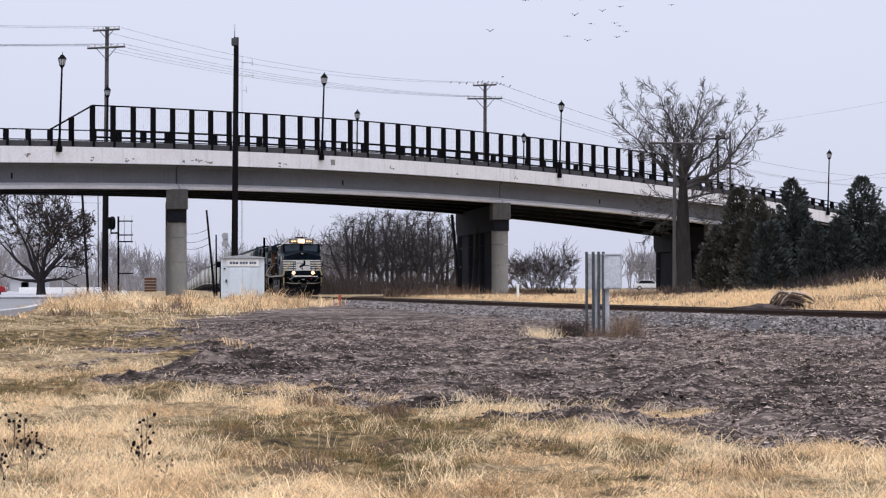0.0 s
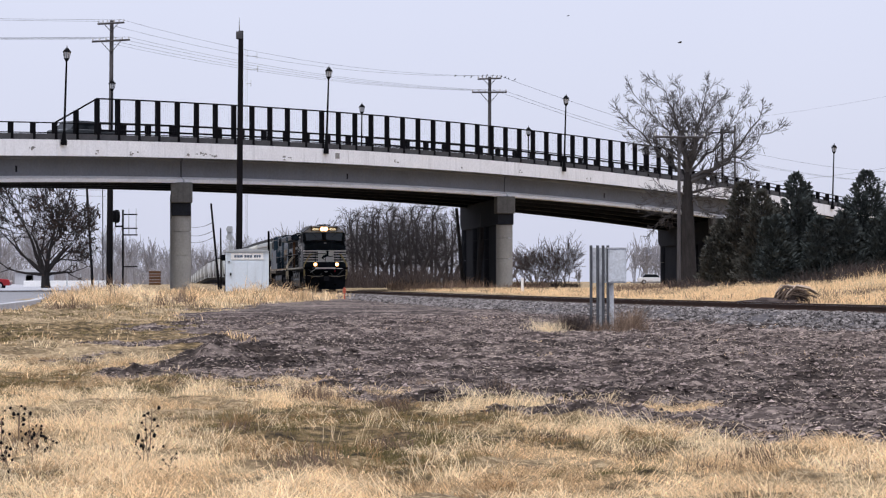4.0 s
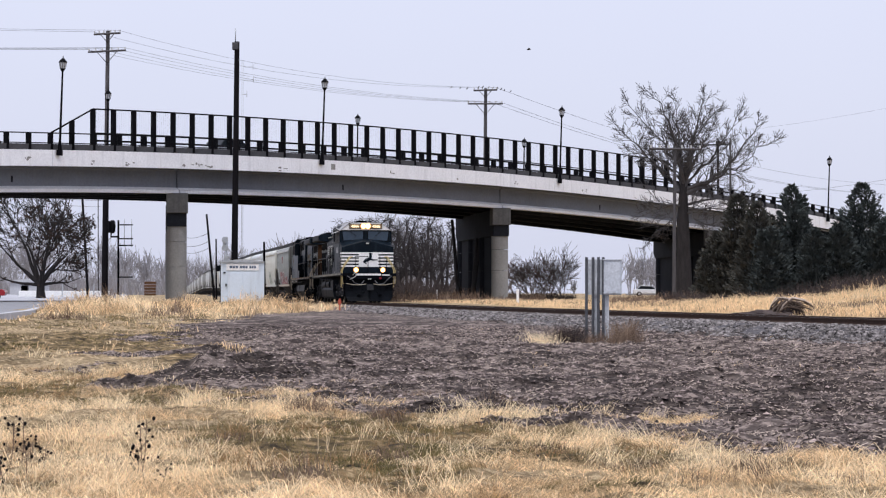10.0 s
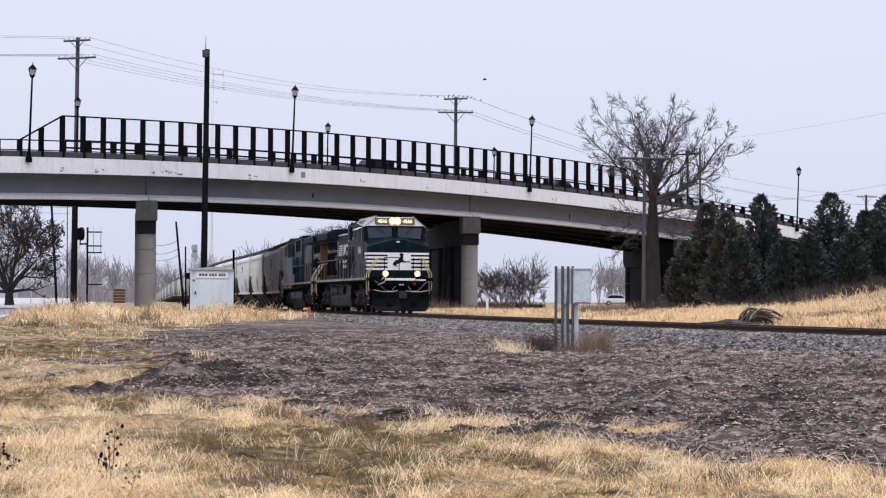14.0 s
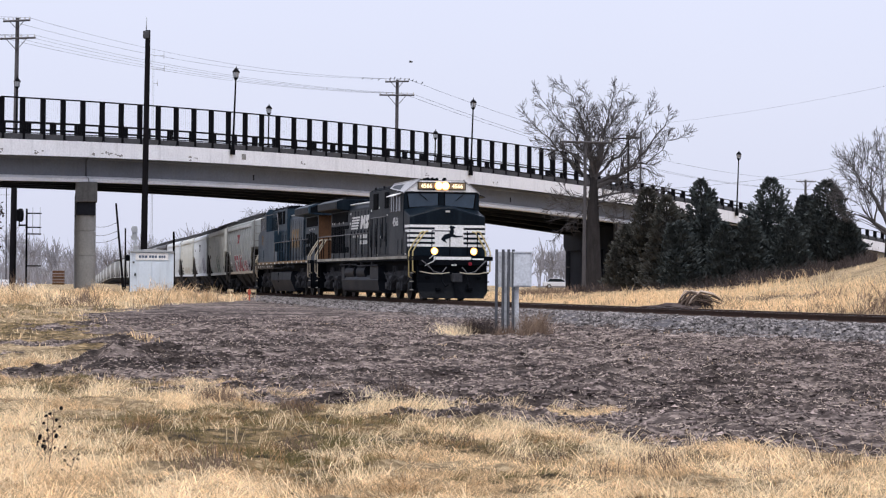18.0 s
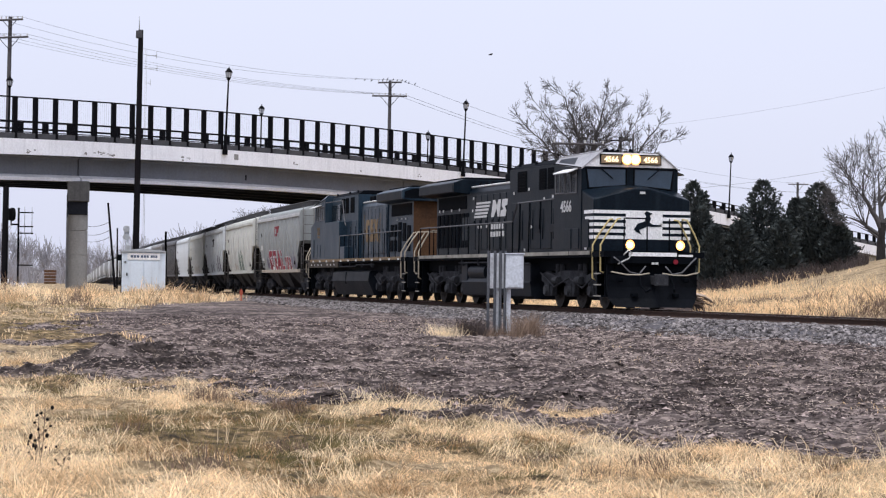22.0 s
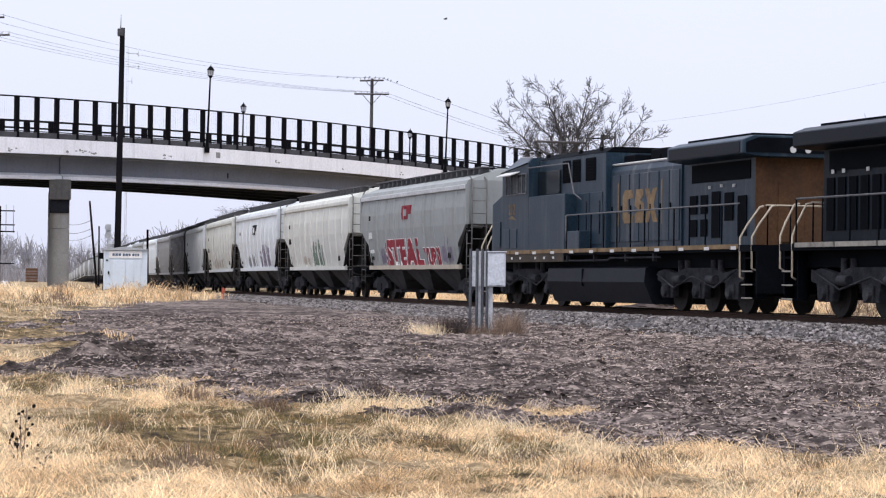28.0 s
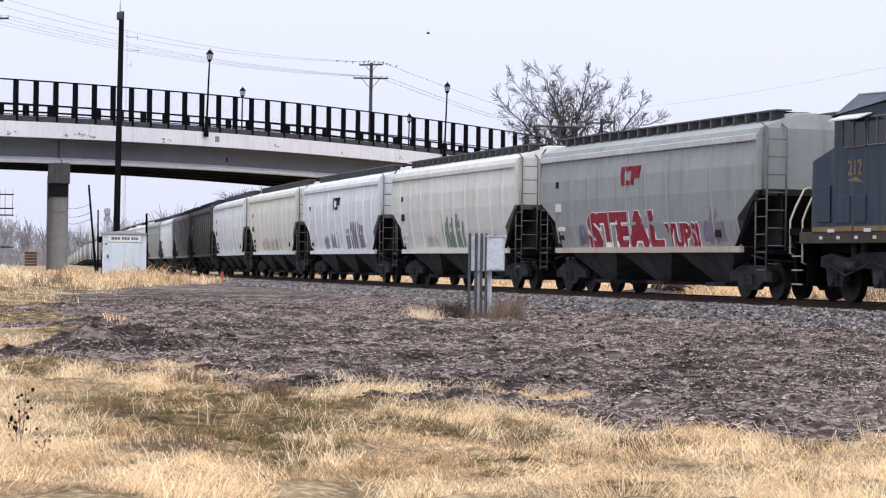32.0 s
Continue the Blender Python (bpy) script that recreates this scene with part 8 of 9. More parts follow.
for k, (px, d, hgt) in enumerate(((955, 195, 3.4), (985, 190, 4.4), (1008, 200, 3.6), (925, 210, 3.6))):
    x, y = place(px, d)
    limbs = tuple((rs.uniform(-0.9, 0.9), rs.uniform(-0.5, 0.5), 1.0, hgt * rs.uniform(0.36, 0.48), rs.uniform(0.5, 0.8), 1.0) for _ in range(5))
    bare_tree("bare_bush", x, y, 0.65, hgt, 0.1, 0.07, 80 + k, "thin leafless bush beyond the track", limbs, levels=5, wide=0.8, up=0.03, thin=0.012, kids=(4, 4, 4, 3), material=M_BUSH, twigs=M_BUSH, group="bushes beyond the track", category="bush")
# far woods, one object; their haze lies in the pale twig colour
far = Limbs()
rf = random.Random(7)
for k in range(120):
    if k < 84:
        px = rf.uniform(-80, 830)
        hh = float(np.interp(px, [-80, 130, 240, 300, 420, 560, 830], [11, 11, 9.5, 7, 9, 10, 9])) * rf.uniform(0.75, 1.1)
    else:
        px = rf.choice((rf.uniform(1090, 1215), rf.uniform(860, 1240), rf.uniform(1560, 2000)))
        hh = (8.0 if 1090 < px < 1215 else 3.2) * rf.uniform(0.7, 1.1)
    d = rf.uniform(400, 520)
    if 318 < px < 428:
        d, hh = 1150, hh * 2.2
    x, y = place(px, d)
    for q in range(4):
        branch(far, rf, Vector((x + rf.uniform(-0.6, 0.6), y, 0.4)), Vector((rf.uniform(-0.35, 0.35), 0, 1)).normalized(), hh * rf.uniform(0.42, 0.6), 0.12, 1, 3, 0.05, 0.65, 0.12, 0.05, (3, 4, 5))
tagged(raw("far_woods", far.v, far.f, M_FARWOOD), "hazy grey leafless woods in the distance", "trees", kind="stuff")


# conifers
def conifer(px, d, y_top, half, seed, label, bronze):
    x, y = place(px, d)
    z0 = float(ground_z(x, y))
    h = place(px, d, y_top)[2] - z0
    rnd = np.random.default_rng(seed)
    T = thing("conifer", label, "conifer", pose(x, y, z0), "conifers before the bridge")
    bm = bmesh.new()
    tube(bm, (0, 0, -0.4), (0, 0, h * 0.9), 0.16, 0.03, seg=8)
    part("trunk", bm, M_BARK, T)
    n = 13000
    # several leaders of unequal height give an uneven outline
    lead_h = np.array([1.0, 0.93, 0.8, 0.7, 0.62, 0.55]) * np.append(1.0, rnd.uniform(0.88, 1.05, 5))
    lead_x = np.append(0.0, rnd.uniform(-0.55, 0.55, 5)) * half
    lead_y = np.append(0.0, rnd.uniform(-0.5, 0.5, 5)) * half
    lead_r = np.array([0.8, 0.5, 0.55, 0.6, 0.6, 0.6]) * half
    which = rnd.choice(6, n, p=[0.34, 0.14, 0.14, 0.13, 0.13, 0.12])
    t = rnd.uniform(0, 1, n) ** 1.2
    ang = rnd.uniform(0, 2 * math.pi, n)
    lump = 1 + 0.22 * np.sin(3 * ang + 7 * t + seed + which) + 0.2 * np.sin(5 * ang - 23 * t + seed * 2 + which) + 0.16 * np.sin(37 * t + 2 * ang + seed)
    prof = np.interp(t, [0, 0.12, 0.35, 0.7, 0.9, 1.0], [0.85, 1.0, 0.95, 0.66, 0.36, 0.05])
    rad = lead_r[which] * prof * lump * np.sqrt(rnd.uniform(0.3, 1, n))
    c = np.stack([lead_x[which] * (0.6 + 0.4 * t) + rad * np.cos(ang), lead_y[which] + rad * np.sin(ang), 0.1 + t * (h * lead_h[which] - 0.1)], 1)
    out = np.stack([np.cos(ang), np.sin(ang), np.full(n, 0.75)], 1) + rnd.normal(0, 0.35, (n, 3))
    out /= np.linalg.norm(out, axis=1, keepdims=True)
    sd = np.cross(out, rnd.normal(0, 1, (n, 3)))
    sd /= np.linalg.norm(sd, axis=1, keepdims=True)
    ln, wd = rnd.uniform(0.12, 0.36, (n, 1)), rnd.uniform(0.03, 0.07, (n, 1))
    P = np.stack([c, c + out * ln * 0.55 + sd * wd, c + out * ln, c + out * ln * 0.5 - sd * wd], 1).reshape(-1, 3)
    F = (np.arange(n)[:, None] * 4 + np.array([[0, 1, 2, 3]])).tolist()
    raw("foliage", P.tolist(), F, M_NEEDLE2 if bronze else M_NEEDLE, T)


for k, (px, d, yt, half, br) in enumerate(((1318, 134, 338, 1.75, True), (1352, 132, 352, 1.5, True), (1414, 133, 322, 1.45, False), (1455, 131, 400, 1.2, False), (1378, 131, 398, 1.3, False), (1538, 134, 318, 2.05, False), (1497, 131, 392, 1.4, False), (1600, 133, 350, 1.4, False), (1640, 132, 322, 1.75, False), (1672, 131, 392, 1.3, False), (1282, 135, 405, 1.3, True), (1575, 131, 390, 1.4, False))):
    conifer(px, d, yt, half, 60 + k, "dense dark conifer in a row before the bridge bank" if not br else "bronzed dense conifer in a row before the bridge bank", br)


# ---- grass ----
def blades(name, xy, h, w, lean, material, label, seed, z=None):
    """Many bent blades in one mesh: xy feet, h heights, w widths."""
    rng = np.random.default_rng(seed)
    n = len(xy)
    if z is None:
        z = ground_z(xy[:, 0], xy[:, 1])
    a = 9.0 * fbm(xy[:, 0], xy[:, 1], 0.9, 130) + rng.normal(0, 0.75, n)
    out = np.stack([np.cos(a), np.sin(a)], 1)
    face = rng.normal(0, 0.5, n)
    side = np.stack([np.cos(face), np.sin(face)], 1)
    bend = lean * rng.uniform(0.2, 1.0, n)
    foot = np.column_stack([xy, z - 0.02])
    mid = np.column_stack([xy + out * (h * bend * 0.42)[:, None], z + h * 0.62])
    tip = np.column_stack([xy + out * (h * bend)[:, None], z + h * np.maximum(0.12, 1 - 0.42 * bend ** 2)])
    s3 = np.column_stack([side * w[:, None], np.zeros(n)])
    P = np.stack([foot - s3, foot + s3, mid + s3 * 0.7, mid - s3 * 0.7, tip], 1).reshape(-1, 3)
    b = (np.arange(n) * 5)[:, None]
    F = (b + np.array([[0, 1, 2, 3]])).tolist() + (b + np.array([[3, 2, 4]])).tolist()
    return tagged(raw(name, P.tolist(), F, material), label, "grass", kind="stuff")


def tufts(rng, n, ymin, ymax, xl, xr, keep, per, radius):
    """Feet of blades in clumps, kept where keep(x, y) beats a random draw."""
    Y = ymin + (ymax - ymin) * rng.uniform(0, 1, n)
    X = xl(Y) + (xr(Y) - xl(Y)) * rng.uniform(0, 1, n)
    ok = keep(X, Y) > rng.uniform(0, 1, n)
    X, Y = X[ok], Y[ok]
    c = np.repeat(np.stack([X, Y], 1), per, 0)
    spread = np.repeat(rng.uniform(0.5, 1.7, len(X)), per)
    return c + rng.normal(0, radius, c.shape) * spread[:, None]


rg = np.random.default_rng(77)
left, right = (lambda Y: -0.215 * Y - 0.3), (lambda Y: 0.272 * Y + 0.3)
grassy = lambda X, Y: 1 - dirt_at(X, Y)
green = green_at
for name, material, label, keep, n, per, h0, h1, wd, lean, seed in (
        ("straw_grass", M_STRAW, "golden dry grass tufts in the foreground", lambda X, Y: grassy(X, Y) * (1 - 0.92 * green(X, Y)) * soft(-0.3, 0.1, fbm(X, Y * 0.5, 0.8, 120)), 11500, 22, 0.03, 0.11, 0.0030, 3.8, 1),
        ("pale_grass", M_PALE, "pale bleached grass blades in the foreground", lambda X, Y: grassy(X, Y) * (1 - 0.95 * green(X, Y)) * soft(-0.1, 0.2, fbm(X, Y * 0.5, 0.9, 121)), 9500, 20, 0.05, 0.20, 0.0028, 2.4, 2),
        ("russet_grass", M_RUSSET, "russet withered grass among the straw", lambda X, Y: grassy(X, Y) * (0.10 + 0.6 * green(X, Y)) * soft(-0.3, 0.2, fbm(X, Y * 0.6, 0.7, 122)), 5200, 20, 0.03, 0.14, 0.0024, 2.0, 17),
        ("green_grass", M_OLIVE, "olive green winter grass among the straw", lambda X, Y: grassy(X, Y) * (0.10 + 0.8 * green(X, Y)), 7000, 24, 0.02, 0.09, 0.0024, 1.8, 3)):
    xy = tufts(rg, n, 15.5, 38, left, right, keep, per, 0.09)
    clump = np.repeat(np.minimum(2.0, np.exp(rg.normal(0, 0.5, len(xy) // per))), per)
    hs = rg.uniform(h0, h1, len(xy)) * clump * (0.75 + 0.5 * fbm(xy[:, 0], xy[:, 1], 1.2, 70 + seed))
    blades(name, xy, hs, rg.uniform(0.6, 1.3, len(xy)) * wd, lean, material, label, seed)
xy = tufts(rg, 330, 15.5, 30, left, right, lambda X, Y: grassy(X, Y) * (1 - 0.5 * green(X, Y)) * soft(-0.1, 0.4, fbm(X, Y, 1.5, 66)), 9, 0.07)
blades("tall_straw", xy, rg.uniform(0.08, 0.3, len(xy)) * np.interp(xy[:, 1], [22, 28], [1, 0.5]), rg.uniform(0.0015, 0.0032, len(xy)), 0.9, M_PALE, "tall bleached grass stalks standing in the straw", 14)
# bank and verge before the shed
for name, material, label, n, per, h0, h1, seed, gr in (("verge_grass", M_STRAW, "tall golden grass on the bank before the shed", 4200, 14, 0.10, 0.36, 4, 0), ("verge_pale_grass", M_PALE, "pale bleached grass on the bank before the shed", 2600, 14, 0.10, 0.34, 24, 0), ("verge_green_grass", M_OLIVE, "olive grass on the verge before the shed", 3600, 14, 0.04, 0.12, 5, 1), ("verge_weeds", M_WEED, "brown dead weeds on the bank", 3600, 14, 0.15, 0.55, 6, 2)):
    keep = (lambda X, Y: grassy(X, Y) * (0.22 + 0.78 * soft(76, 92, Y)) * (1 - 0.85 * green(X, Y)) * soft(-0.35, 0.15, fbm(X, Y * 0.3, 1.6, 90) + 0.3 * soft(80, 95, Y))) if gr == 0 else (lambda X, Y: grassy(X, Y) * (0.1 + 0.8 * green(X, Y)) * soft(100, 80, Y)) if gr == 1 else (lambda X, Y: grassy(X, Y) * soft(70, 85, Y) * (0.4 + 0.6 * soft(-10, -14, X)) * soft(-0.1, 0.3, fbm(X, Y * 0.2, 1.4, 91)))
    xy = tufts(rg, n, 36, 131, lambda Y: np.maximum(-0.2 * Y - 0.5, np.interp(Y, [60, 72, 84, 95, 110, 128], [-13, -13.9, -14.6, -15.9, -17.0, -19.1])), lambda Y: np.interp(Y, DIRT_D, DIRT_X) + 1.6, keep, per, 0.16)
    hs = rg.uniform(h0, h1, len(xy)) * np.repeat(np.minimum(1.7, np.exp(rg.normal(0, 0.4, len(xy) // per))), per) * np.interp(xy[:, 1], [36, 60, 80, 92, 112, 122], [0.3, 0.4, 0.55, 1.15, 1.0, 0.45]) * (1 - 0.75 * soft(104, 112, xy[:, 1]) * soft(5.0, 2.5, np.abs(xy[:, 0] + 11.2)))
    hs = hs * np.clip(0.7 + 1.9 * fbm(xy[:, 0], xy[:, 1] * 0.25, 1.5, 92 + seed), 0.15, 2.0)
    blades(name, xy, hs, rg.uniform(0.5, 1.3, len(xy)) * 0.010, 1.5, material, label, seed)
# beyond the track
for name, material, label, n, per, h0, h1, wd, seed in (("field_grass", M_FIELD, "golden dry grass beyond the track", 11000, 10, 0.1, 0.5, 0.012, 7), ("field_pale_grass", M_FIELD, "pale dry grass beyond the track", 11000, 9, 0.1, 0.5, 0.011, 8), ("field_weeds", M_WEED, "brown weeds beyond the track", 2600, 8, 0.2, 0.6, 0.011, 9)):
    Y = 62 + 118 * rg.uniform(0, 1, n) ** 1.3
    lat = -5.0 - np.abs(rg.normal(0, 7, n)) - rg.uniform(0, 3, n)
    k = np.argsort(TY)
    X = np.interp(Y, TY[k], TX[k]) - lat / np.cos(np.interp(Y, TY[k], HEAD[k]))
    ok = (X < 0.29 * Y + 2) & (fbm(X * 0.5, Y * 0.25, 1.6, 95 + (seed == 9)) > rg.uniform(-0.4, 0.28, n))
    c = np.repeat(np.stack([X[ok], Y[ok]], 1), per, 0)
    xy = c + rg.normal(0, 0.2, c.shape)
    blades(name, xy, rg.uniform(h0, h1, len(xy)) * np.repeat(np.minimum(1.7, np.exp(rg.normal(0, 0.4, len(xy) // per))), per) * np.clip(0.9 + 0.9 * fbm(xy[:, 0] * 0.5, xy[:, 1] * 0.25, 1.4, 99), 0.3, 1.6) * np.interp(xy[:, 0], [6, 14, 24], [0.35, 0.55, 1.0]), rg.uniform(0.5, 1.3, len(xy)) * wd, 1.5, material, label, seed)
# dark undergrowth at the foot of the scrub, the pier and the conifers
M_THICKET = mat("dark_grey_brown_thicket", (0.075, 0.06, 0.056), (0.045, 0.036, 0.034), 0.95, scale=0.6, fine=9, island=0.4)
def thicket(name, n, px0, px1, d0, d1, h0, h1, w, material, label, seed):
    r = np.random.default_rng(seed)
    d = r.uniform(d0, d1, n)
    X = (r.uniform(px0, px1, n) - 784) / 4100 * d
    xy = np.stack([X, d], 1)
    hs = r.uniform(h0, h1, n) * np.clip(0.9 + 1.1 * fbm(X, d * 0.3, 2.2, seed), 0.25, 1.8)
    ok = np.abs(side_of_track(X, d)) > 4.6
    blades(name, xy[ok], hs[ok], r.uniform(0.5, 1.3, ok.sum()) * w, 1.0, material, label, seed)


# far brush and woods: haze painted as pale twigs
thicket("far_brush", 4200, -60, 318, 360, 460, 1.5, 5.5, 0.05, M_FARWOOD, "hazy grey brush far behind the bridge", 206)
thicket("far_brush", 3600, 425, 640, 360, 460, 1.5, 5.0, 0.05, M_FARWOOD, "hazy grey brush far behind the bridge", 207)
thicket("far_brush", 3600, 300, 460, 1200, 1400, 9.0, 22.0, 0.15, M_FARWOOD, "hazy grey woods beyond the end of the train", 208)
thicket("undergrowth", 5200, 560, 840, 215, 250, 0.8, 2.6, 0.022, M_THICKET, "dark tangled undergrowth below the scrub trees", 201)
thicket("undergrowth", 3000, 690, 975, 152, 205, 0.3, 0.9, 0.016, M_WEED, "brown dead undergrowth round the bridge pier", 202)
thicket("undergrowth", 1300, 910, 1030, 175, 205, 0.3, 0.9, 0.014, M_THICKET, "dark twiggy undergrowth beyond the track", 203)
thicket("undergrowth", 5200, 1190, 1730, 122, 130, 0.3, 0.9, 0.014, M_THICKET, "dark brown weeds along the foot of the conifers", 204)
thicket("undergrowth", 1400, 1090, 1250, 120, 150, 0.2, 0.6, 0.012, M_WEED, "brown weeds beyond the track near the bare tree", 205)
# weeds round the rack and thin tufts on the bare earth
for px, wide, high, n, material, label in ((1016, 0.20, 0.60, 900, M_THICKET, "dark twiggy dead weeds beside the equipment rack"), (1000, 0.16, 0.42, 500, M_WEED, "dead brown weeds beside the equipment rack"), (1120, 0.16, 0.68, 900, M_WEED, "red-brown dead bush beside the equipment rack"), (1068, 0.26, 0.30, 500, M_WEED, "low dead weeds at the foot of the equipment rack")):
    cx, cy = place(px, 50.7)
    xy = np.stack([cx + rg.normal(0, wide, n), cy + rg.normal(0, wide, n)], 1)
    blades("rack_weeds", xy, (0.2 + 0.8 * rg.uniform(0, 1, n) ** 1.4) * high, rg.uniform(0.0015, 0.004, n), 1.3, material, label, px)
cx, cy = place(975, 50.2)
n = 420
xy = np.stack([cx + rg.normal(0, 0.2, n), cy + rg.normal(0, 0.5, n)], 1)
blades("rack_straw", xy, 0.06 + 0.3 * rg.uniform(0, 1, n) ** 2, rg.uniform(0.002, 0.005, n), 1.6, M_PALE, "straw grass round the equipment rack", 11)
xy = tufts(rg, 700, 24, 66, left, right, lambda X, Y: dirt_at(X, Y) * soft(0.15, 0.5, fbm(X * 0.5, Y, 1.6, 44)) * np.interp(Y, [24, 40, 66], [1, 0.5, 0.25]), 16, 0.16)
blades("dirt_straw", xy, rg.uniform(0.02, 0.08, len(xy)), rg.uniform(0.003, 0.006, len(xy)), 2.6, M_STRAW, "thin straw tufts on the bare earth", 12)


# dark seed-head weeds in the foreground
def seed_weed(x, y, h, seed, label="dead brown weed with dark seed heads"):
    rnd = random.Random(seed)
    z = float(ground_z(x, y))
    W = thing("dead_weed", label, "weed", pose(x, y, z - 0.03), "dead weeds in the grass")
    stem = bmesh.new()
    top = Vector((rnd.uniform(-0.06, 0.06), 0, h))
    bar(stem, [(0, 0, 0), top * 0.5 + Vector((rnd.uniform(-0.02, 0.02), 0, 0)), top], 0.004, 4)
    for k in range(rnd.randint(6, 10)):
        t = rnd.uniform(0.35, 1.0)
        a = rnd.uniform(0, 6.28)
        s = top * t
        e = s + Vector((0.09 * math.cos(a), 0.09 * math.sin(a), rnd.uniform(0.02, 0.1))) * rnd.uniform(0.4, 1.0)
        r = rnd.uniform(0.009, 0.017)
        head, twig = bmesh.new(), bmesh.new()
        bmesh.ops.create_icosphere(head, subdivisions=1, radius=r, matrix=Matrix.Translation(e) @ Matrix.Diagonal((1, 1, rnd.uniform(0.8, 1.5), 1)))
        part("seed_head", head, M_CREOSOTE, W, "dark seed head")
        tube(twig, s, e, 0.0025, seg=3)
        part("twig", twig, M_WEED, W)
    part("stem", stem, M_WEED, W)


rw = random.Random(9)
for px, py, h in ((12, 850, 0.46), (30, 842, 0.4), (52, 835, 0.42), (75, 845, 0.3), (5, 800, 0.36), (38, 800, 0.36), (60, 860, 0.34), (262, 862, 0.56), (270, 868, 0.5), (252, 850, 0.3), (20, 870, 0.3), (88, 850, 0.25), (300, 865, 0.2)):
    d = float(np.interp(py, [571, 585, 603, 643, 670, 706, 743, 796, 871], [70, 60, 51, 40, 35, 30, 26, 22, 18]))
    x, y = place(px, d)
    seed_weed(x, y, h, rw.random())
# brown leafy weeds standing in the straw
clumps = []
for p, d, r, h in ((560, 27.5, 0.13, 0.26), (545, 27.6, 0.12, 0.24), (578, 27.4, 0.10, 0.22), (1340, 19.3, 0.14, 0.26), (1368, 19.0, 0.14, 0.28), (540, 19.0, 0.16, 0.22), (560, 18.7, 0.12, 0.24), (1310, 19.6, 0.10, 0.2), (690, 26.5, 0.10, 0.2), (705, 26.2, 0.10, 0.16), (118, 24, 0.2, 0.22), (140, 24.5, 0.16, 0.2), (905, 28.6, 0.16, 0.14), (760, 31.0, 0.2, 0.14), (340, 30.5, 0.2, 0.16), (700, 21.4, 0.12, 0.18), (1120, 20.2, 0.12, 0.18), (1270, 18.4, 0.16, 0.2), (420, 23.0, 0.14, 0.18), (30, 21.0, 0.22, 0.26), (215, 20.0, 0.14, 0.2), (1520, 18.6, 0.14, 0.2), (1650, 19.4, 0.14, 0.22), (980, 22.0, 0.12, 0.14)):
    n = 110
    a = np.array(place(p, d))[None] + rg.normal(0, r, (n, 2))
    clumps.append(np.column_stack([a, rg.uniform(0.25, 1.0, n) * h]))
clumps = np.vstack(clumps)
blades("brown_weeds", clumps[:, :2], clumps[:, 2], rg.uniform(0.0015, 0.004, len(clumps)), 0.9, M_WEED, "brown leafy dead weeds in the straw", 13)
# long pale stems arching out of the mat
xy = tufts(rg, 260, 15.5, 24, left, right, lambda X, Y: grassy(X, Y) * (1 - 0.4 * green(X, Y)) * soft(0.0, 0.4, fbm(X, Y, 1.1, 67)), 6, 0.05)
blades("arching_straw", xy, rg.uniform(0.16, 0.42, len(xy)), rg.uniform(0.0012, 0.0024, len(xy)), 1.5, M_PALE, "long pale grass stems arching over the straw", 16)

# straw litter and clods on the bare earth
n = 60000
Y = 20 + 48 * rg.uniform(0, 1, n) ** 0.9
X = left(Y) + (right(Y) - left(Y)) * rg.uniform(0, 1, n)
ok = (dirt_at(X, Y) > 0.4) & (side_of_track(X, Y) > 4.0) & (clod_at(X, Y) > 0.22 * rg.uniform(0, 1, n))
X, Y = X[ok], Y[ok]
n = len(X)
Z = ground_z(X, Y)
r = 0.008 + 0.034 * rg.uniform(0, 1, n) ** 3
# a squashed, jittered octahedron for each clod
unit = np.array([(1, 0, 0), (0, 1, 0), (-1, 0, 0), (0, -1, 0), (0.6, 0.6, 0.55), (-0.6, 0.6, 0.6), (-0.6, -0.6, 0.5), (0.6, -0.6, 0.6)], float)
P = np.stack([X, Y, Z], 1)[:, None, :] + unit[None] * r[:, None, None] * rg.uniform(0.55, 1.35, (n, 8, 3)) * np.array([1.5, 1.2, 1.0])
P = P.reshape(-1, 3)
F = []
for q in ((0, 1, 4), (1, 2, 5), (2, 3, 6), (3, 0, 7), (1, 5, 4), (2, 6, 5), (3, 7, 6), (0, 4, 7), (4, 5, 6), (4, 6, 7)):
    F += ((np.arange(n) * 8)[:, None] + np.array([q])).tolist()
tagged(raw("earth_clods", P.tolist(), F, M_CLOD), "brown earth clods on the scraped ground", "clods", kind="stuff")
n = 150000
Y = 19 + 50 * rg.uniform(0, 1, n) ** 0.9
X = left(Y) + (right(Y) - left(Y)) * rg.uniform(0, 1, n)
ok = (dirt_at(X, Y) > 0.35) & (side_of_track(X, Y) > 3.6) & (fbm(X * 0.5, Y * 0.9, 0.8, 98) > rg.uniform(-0.8, 0.4, n))
X, Y = X[ok], Y[ok]
n = len(X)
r = 0.008 + 0.022 * rg.uniform(0, 1, n) ** 2
unit = np.array([(1, 0.2, -0.2), (-0.1, 1, -0.2), (-1, -0.1, -0.2), (0.1, -1, -0.2), (0, 0, 0.9)], float)
P = np.stack([X, Y, ground_z(X, Y)], 1)[:, None, :] + unit[None] * r[:, None, None] * rg.uniform(0.5, 1.4, (n, 5, 3)) * np.array([1.6, 1.2, 1.0])
F = []
for q in ((0, 1, 4), (1, 2, 4), (2, 3, 4), (3, 0, 4)):
    F += ((np.arange(n) * 5)[:, None] + np.array([q])).tolist()
tagged(raw("earth_crumbs", P.reshape(-1, 3).tolist(), F, M_CRUMB), "small crumbs of dry earth on the scraped ground", "crumbs", kind="stuff")
